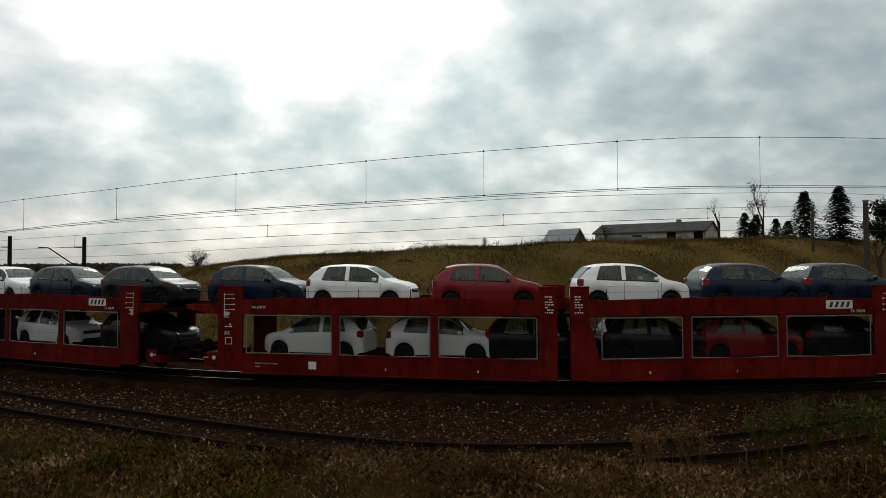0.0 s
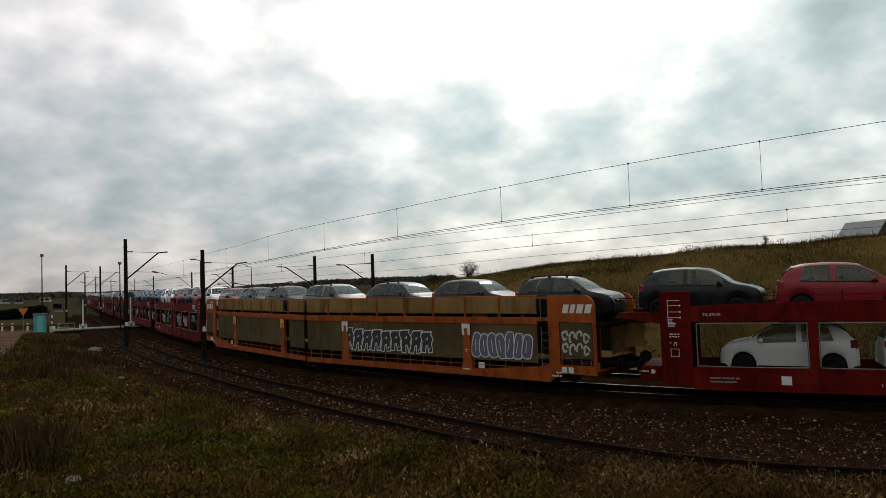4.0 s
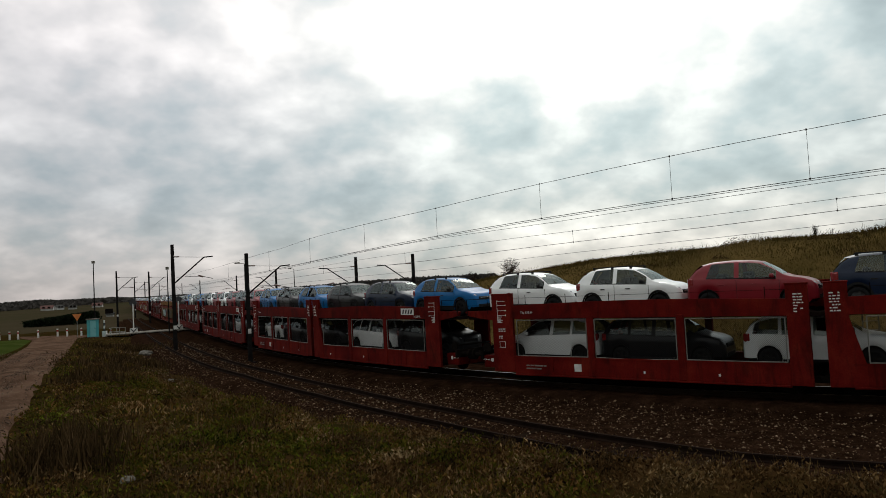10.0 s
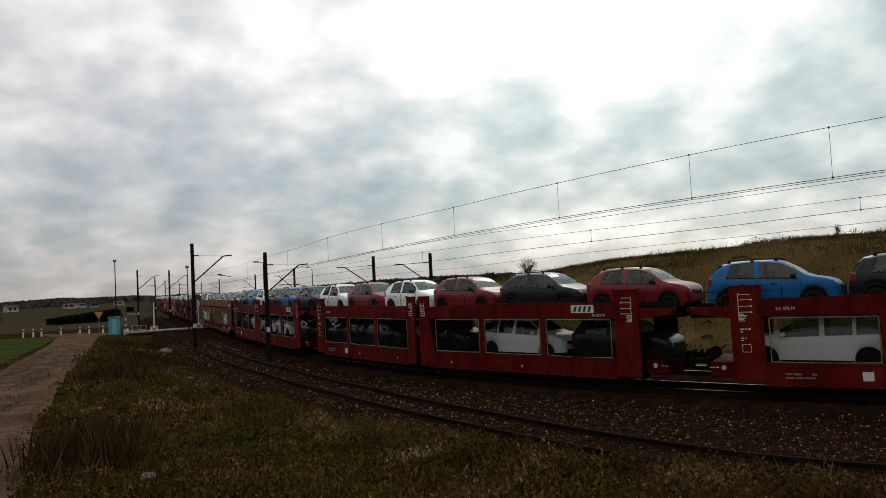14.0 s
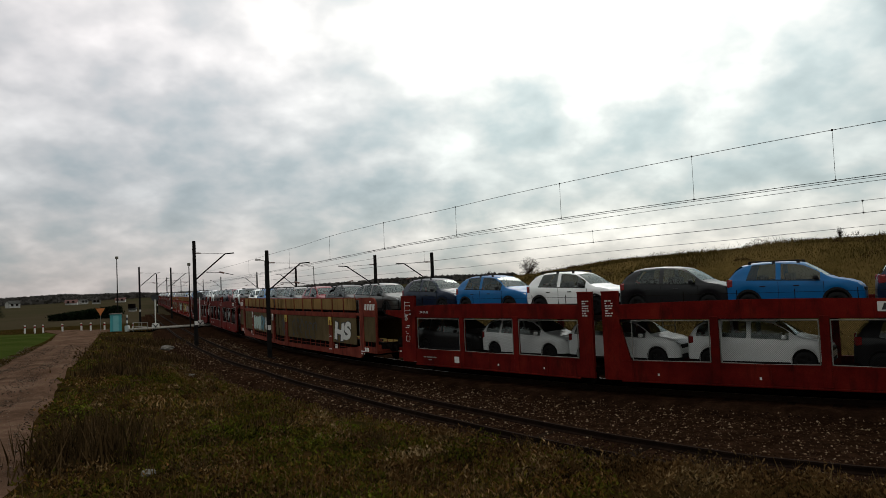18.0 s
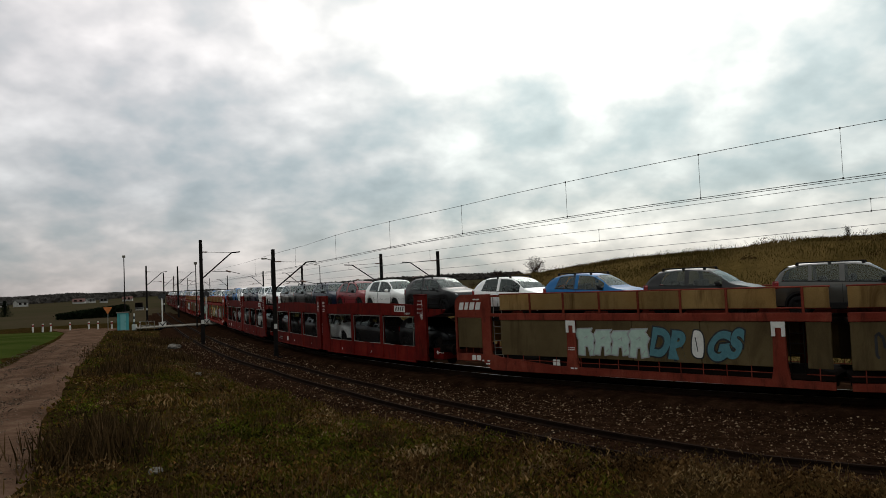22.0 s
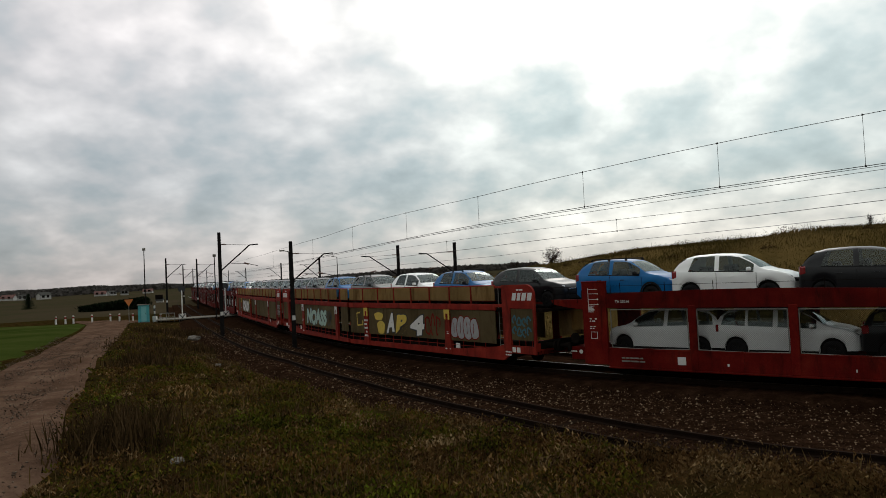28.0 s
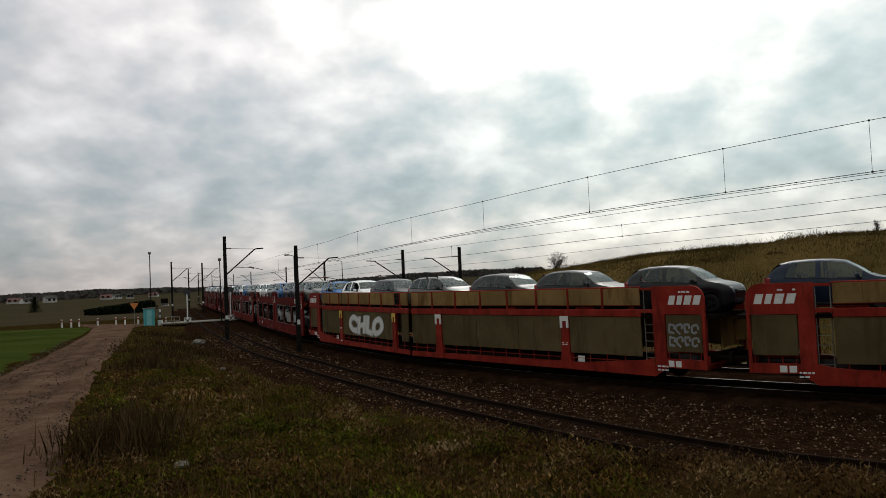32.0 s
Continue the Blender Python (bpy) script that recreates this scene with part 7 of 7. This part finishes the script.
shrub(*at_dir(60.5, 60), 7.6, "large sparse tree with remains of dark leaves", "tree", BARK, 31, NEEDLES, 4600, 0.55, depth=6, forks=3)
# weeds in front of the siding
round_bush(*ray_ground(-28.4, -11.6), 0.62, 0.68, "dark dead weed bush in the grass", DEAD_WEED, 74, DEAD_WEED, 500, 45)
round_bush(*ray_ground(-26.0, -10.2), 0.5, 0.55, "dark dead weed bush in the grass", DEAD_WEED, 62, DEAD_WEED, 500, 45)
round_bush(*ray_ground(-5.5, -13.5), 0.36, 0.40, "dark dead weed bush in the grass", DEAD_WEED, 47, DEAD_WEED, 500, 45)
round_bush(*ray_ground(6.0, -13.8), 0.36, 0.40, "dark dead weed bush in the grass", DEAD_WEED, 46, DEAD_WEED, 500, 45)
shrub(*ray_ground(-9.8, -9.3), 0.5, "pale grey-green weed by the siding", "bush", STRAW, 36, STRAW, 200, 0.4)
for az, el, h, seed, leaf, lab in ((42.0, -15.5, 0.75, 41, "gold", "orange-brown goldenrod plume by the siding"), (45.5, -15.2, 0.8, 42, "gold", "orange-brown goldenrod plume by the siding"),
                                   (38.0, -18.0, 0.5, 43, "gold", "small orange goldenrod plume"), (51.0, -14.5, 1.0, 44, "green", "tall green weed at the bank's edge"),
                                   (54.0, -14.0, 1.1, 45, "green", "tall green weed at the bank's edge"), (57.0, -14.0, 1.2, 46, "green", "tall green weed at the bank's edge"),
                                   (52.6, -12.0, 1.5, 47, "none", "thin bare forked sapling by the siding"), (49.2, -12.5, 1.6, 48, "stalk", "single tall dry stalk by the siding")):
    x, y = ray_ground(az, el)
    if leaf == "gold":
        shrub(x, y, h * 0.8, lab, "weed", STRAW, seed, material("goldenrod", [(0.12, 0.050, 0.010), (0.19, 0.082, 0.015)], 0.9, island=True), 700, 0.28)
    elif leaf == "green":
        shrub(x, y, h * 0.75, lab, "weed", BLADES, seed, WEED_LEAF, 900, 0.4)
    elif leaf == "none":
        shrub(x, y, h, lab, "sapling", STRAW, seed, None, 0, 0.45, depth=2)
    else:
        shrub(x, y, h, lab, "stalk", STRAW, seed, None, 0, 0.05, depth=1)


def spruce(x, y, height, label, seed, z=None):
    rng = random.Random(seed)
    t = empty("spruce")
    z0 = gz(x, y) if z is None else z
    t.location = (x, y, z0 - 0.1)
    tagged(t, label, "spruce tree", "spruces on the hill")
    bm = bmesh.new()
    add_cyl(bm, (0, 0, 0), (0, 0, height), height * 0.022, 0.01, seg=7)
    part("trunk", bm, BARK, t)
    v, f = [], []
    tiers = int(height * 6)
    for i in range(tiers):
        k = i / tiers
        zc = height * (0.06 + 0.93 * k)
        reach = height * 0.50 * (1 - k) ** 0.8 * rng.uniform(0.7, 1.2) + 0.06
        for j in range(13):
            a = rng.uniform(0, 6.283)
            d = Vector((math.cos(a), math.sin(a), 0))
            sd = Vector((-d.y, d.x, 0))
            for q in range(8):
                u = (q + rng.random()) / 8
                c = d * reach * u + Vector((0, 0, zc - reach * 0.35 * u * u + rng.uniform(-0.05, 0.05)))
                w = height * 0.032 * (1.2 - u) + 0.04
                b = len(v)
                v += [c - sd * w * rng.uniform(0.5, 1.5) + Vector((0, 0, rng.uniform(-0.05, 0.08))), c + sd * w * rng.uniform(0.5, 1.5), c + d * w * 2 + Vector((0, 0, rng.uniform(-0.14, 0.02)))]
                f.append((b, b + 1, b + 2))
    from_lists("crown", v, f, NEEDLES, t)


for az, r, top, seed in ((53.4, 70, 11.0, 1), (55.6, 70, 11.3, 2), (49.4, 76, 9.7, 3), (50.2, 76, 9.5, 4), (51.5, 76, 9.0, 5), (52.3, 72, 8.0, 6), (49.9, 74, 8.2, 7)):
    x, y = at_dir(az, r)
    spruce(x, y, max(2.0, top - gz(x, y)), "dark pointed spruce standing on the hill", seed)
spruce(-110, 175, 4.2, "single dark conifer in the far field", 8)

# ---------------------------------------------------------------- buildings


def pitched(name, x, y, rot, w, d, wall_h, ridge_h, wall_mat, roof_mat, label, z=None, windows=(), chimney=False, over=0.3):
    t = empty(name)
    z0 = gz(x, y) if z is None else z
    t.matrix_basis = Matrix.Translation((x, y, z0 - 0.2)) @ Matrix.Rotation(radians(rot), 4, "Z")
    tagged(t, label, "building")
    h = wall_h + 0.2
    for q, nm in ((-1, "wall"), (1, "wall")):
        box(nm, -w / 2, w / 2, q * d / 2 - 0.12, q * d / 2 + 0.12, 0, h, wall_mat, t, bevel=0.0)
    for q in (-1, 1):
        bm = bmesh.new()
        outline = [(-d / 2, 0), (d / 2, 0), (d / 2, h), (0, h + ridge_h), (-d / 2, h)]
        a = [bm.verts.new((q * w / 2 - 0.12, p, zz)) for p, zz in outline]
        b = [bm.verts.new((q * w / 2 + 0.12, p, zz)) for p, zz in outline]
        bm.faces.new(a)
        bm.faces.new(b[::-1])
        for i in range(5):
            bm.faces.new((a[i], b[i], b[(i + 1) % 5], a[(i + 1) % 5]))
        part("gable_wall", bm, wall_mat, t)
    slope = ridge_h / (d / 2)
    for q in (-1, 1):
        bm = bmesh.new()
        e = d / 2 + over
        pts = [(0, h + ridge_h + 0.12), (q * e, h - slope * over + 0.12), (q * e, h - slope * over), (0, h + ridge_h)]
        a = [bm.verts.new((-w / 2 - over, p, zz)) for p, zz in pts]
        b = [bm.verts.new((w / 2 + over, p, zz)) for p, zz in pts]
        bm.faces.new(a)
        bm.faces.new(b[::-1])
        for i in range(4):
            bm.faces.new((a[i], b[i], b[(i + 1) % 4], a[(i + 1) % 4]))
        part("roof", bm, roof_mat, t)
    for wx, wz, ww, wh in windows:
        box("window", wx - ww / 2, wx + ww / 2, -d / 2 - 0.16, -d / 2 - 0.10, wz, wz + wh, STEEL_DARK, t, "dark window", 0.0)
    if chimney:
        box("chimney", w * 0.2, w * 0.2 + 0.4, -0.2, 0.2, h + ridge_h * 0.5, h + ridge_h + 0.35, CONCRETE, t)
    return t


SLATE = material("weathered_grey_roof", [(0.045, 0.045, 0.042), (0.08, 0.078, 0.072)], 0.9, spec=0.05, scale=1.0, bump=0.2)
SHEET = material("pale_sheet_roof", [(0.22, 0.23, 0.24), (0.30, 0.31, 0.32)], 0.7, spec=0.15, scale=1.0, stretch=(6, 0.6, 1))
PLASTER = material("pale_plaster", [(0.40, 0.37, 0.31), (0.52, 0.49, 0.42)], 0.85, scale=1.0, grime=(0.22, 0.18, 0.13))
BRICK = material("brown_brick_wall", [(0.16, 0.10, 0.07), (0.22, 0.14, 0.10)], 0.9, scale=2.0)
BOARD = material("dark_timber_wall", [(0.05, 0.038, 0.03), (0.09, 0.07, 0.055)], 0.9, scale=2.0, stretch=(1, 1, 8))
TILE = material("red_roof_tiles", [(0.09, 0.036, 0.03), (0.13, 0.05, 0.04)], 0.8, scale=2.0)
WHITEWALL = material("white_house_wall", [(0.34, 0.33, 0.32), (0.46, 0.45, 0.43)], 0.85, scale=1.0)
x, y = at_dir(36.0, 70)
pitched("shed", x, y, -74, 3.2, 3.2, 0.1, 1.75, BOARD, SHEET, "small shed with a pale steep sheet-metal roof", gz(x, y) - 0.3)
x, y = at_dir(43.0, 71)
pitched("barn", x, y, -60, 10.2, 4.6, 1.2, 0.85, PLASTER, SLATE, "long low plastered barn with a grey roof", gz(x, y) - 0.15, windows=((2.2, 0.6, 0.8, 0.7), (4.6, 0.6, 0.8, 0.7), (-1.0, 0.5, 0.9, 0.6)), chimney=True)
x, y = at_dir(40.6, 66.5)
pitched("lean_to", x, y, -46, 3.6, 1.6, 0.35, 0.35, BOARD, SLATE, "low dark lean-to shed in front of the barn", gz(x, y) - 0.1)
for az, r, w, hgt, rot, roof in ((-32.4, 400, 9, 3.0, 10, SLATE), (-31.2, 395, 10, 4.2, 60, SLATE), (-33.3, 410, 12, 2.6, 5, TILE), (-27.6, 420, 11, 2.4, 20, TILE), (-26.9, 430, 9, 2.6, 70, SLATE), (-26.0, 410, 7, 2.0, 30, SLATE), (-24.4, 440, 10, 2.4, 15, TILE), (-23.6, 200, 3.0, 1.3, 10, SLATE)):
    x, y = at_dir(az, r)
    w, hgt = w * 0.5, hgt * 0.5
    pitched("farmhouse", x, y, rot, w, w * 0.7, hgt, w * 0.25, WHITEWALL, roof, "distant white village house with a pitched roof", None, windows=((-w * 0.25, 1.0, 1.2, 1.2), (w * 0.2, 1.0, 1.2, 1.2)))


def hedge():
    """The long dark hedge across the far field."""
    n = 9000
    t = rs.uniform(0, 1, n)
    ax, ay = at_dir(-28.7, 150)
    bx, by = at_dir(-24.6, 150)
    x = ax + (bx - ax) * t + rs.normal(0, 0.5, n)
    y = ay + (by - ay) * t + rs.normal(0, 0.5, n)
    hgt = 0.8 + 1.2 * t
    z = ground_z(x, y) + rs.uniform(0, 1, n) * hgt
    blades("hedge", x, y, 0.5, 0.18, NEEDLES, "long dark brown clipped hedge across the far field", "hedge", rs, 1.5, z)


hedge()


def far_woods():
    """Low woods on the skyline; their colour carries the distance haze."""
    n = 26000
    az = np.radians(rs.uniform(-40, 6, n))
    r = rs.uniform(620, 900, n)
    x, y = r * np.sin(az), r * np.cos(az)
    hgt = 0.6 + 3.2 * smoothstep(-16, -4, np.degrees(az)) + 1.0 * wobble(np.degrees(az), r * 0 + 1, 1.3)
    z = ground_z(x, y) + rs.uniform(0, 1, n) * hgt
    blades("far_woods", x, y, 2.6, 2.2, HAZED_WOOD, "low woods along the skyline, with distance haze mixed into their colour", "woods", rs, 1.0, z)


far_woods()
# hillside posts
for az, r, top, low in ((57.2, 34, 6.7, None), (53.9, 60, 8.6, None)):
    x, y = at_dir(az, r)
    t = empty("wooden_pole")
    z0 = gz(x, y)
    t.location = (x, y, z0 - 0.2)
    tagged(t, "weathered dark pole standing on the hillside", "pole", "hillside poles")
    bm = bmesh.new()
    add_prism(bm, [(-0.09, 0), (0.09, 0), (0.06, top - z0 + 0.2), (-0.06, top - z0 + 0.2)], -0.08, 0.08)
    part("shaft", bm, BARK, t)
    box("cap", -0.08, 0.08, -0.1, 0.1, top - z0 + 0.2, top - z0 + 0.28, CONCRETE, t)

motions()
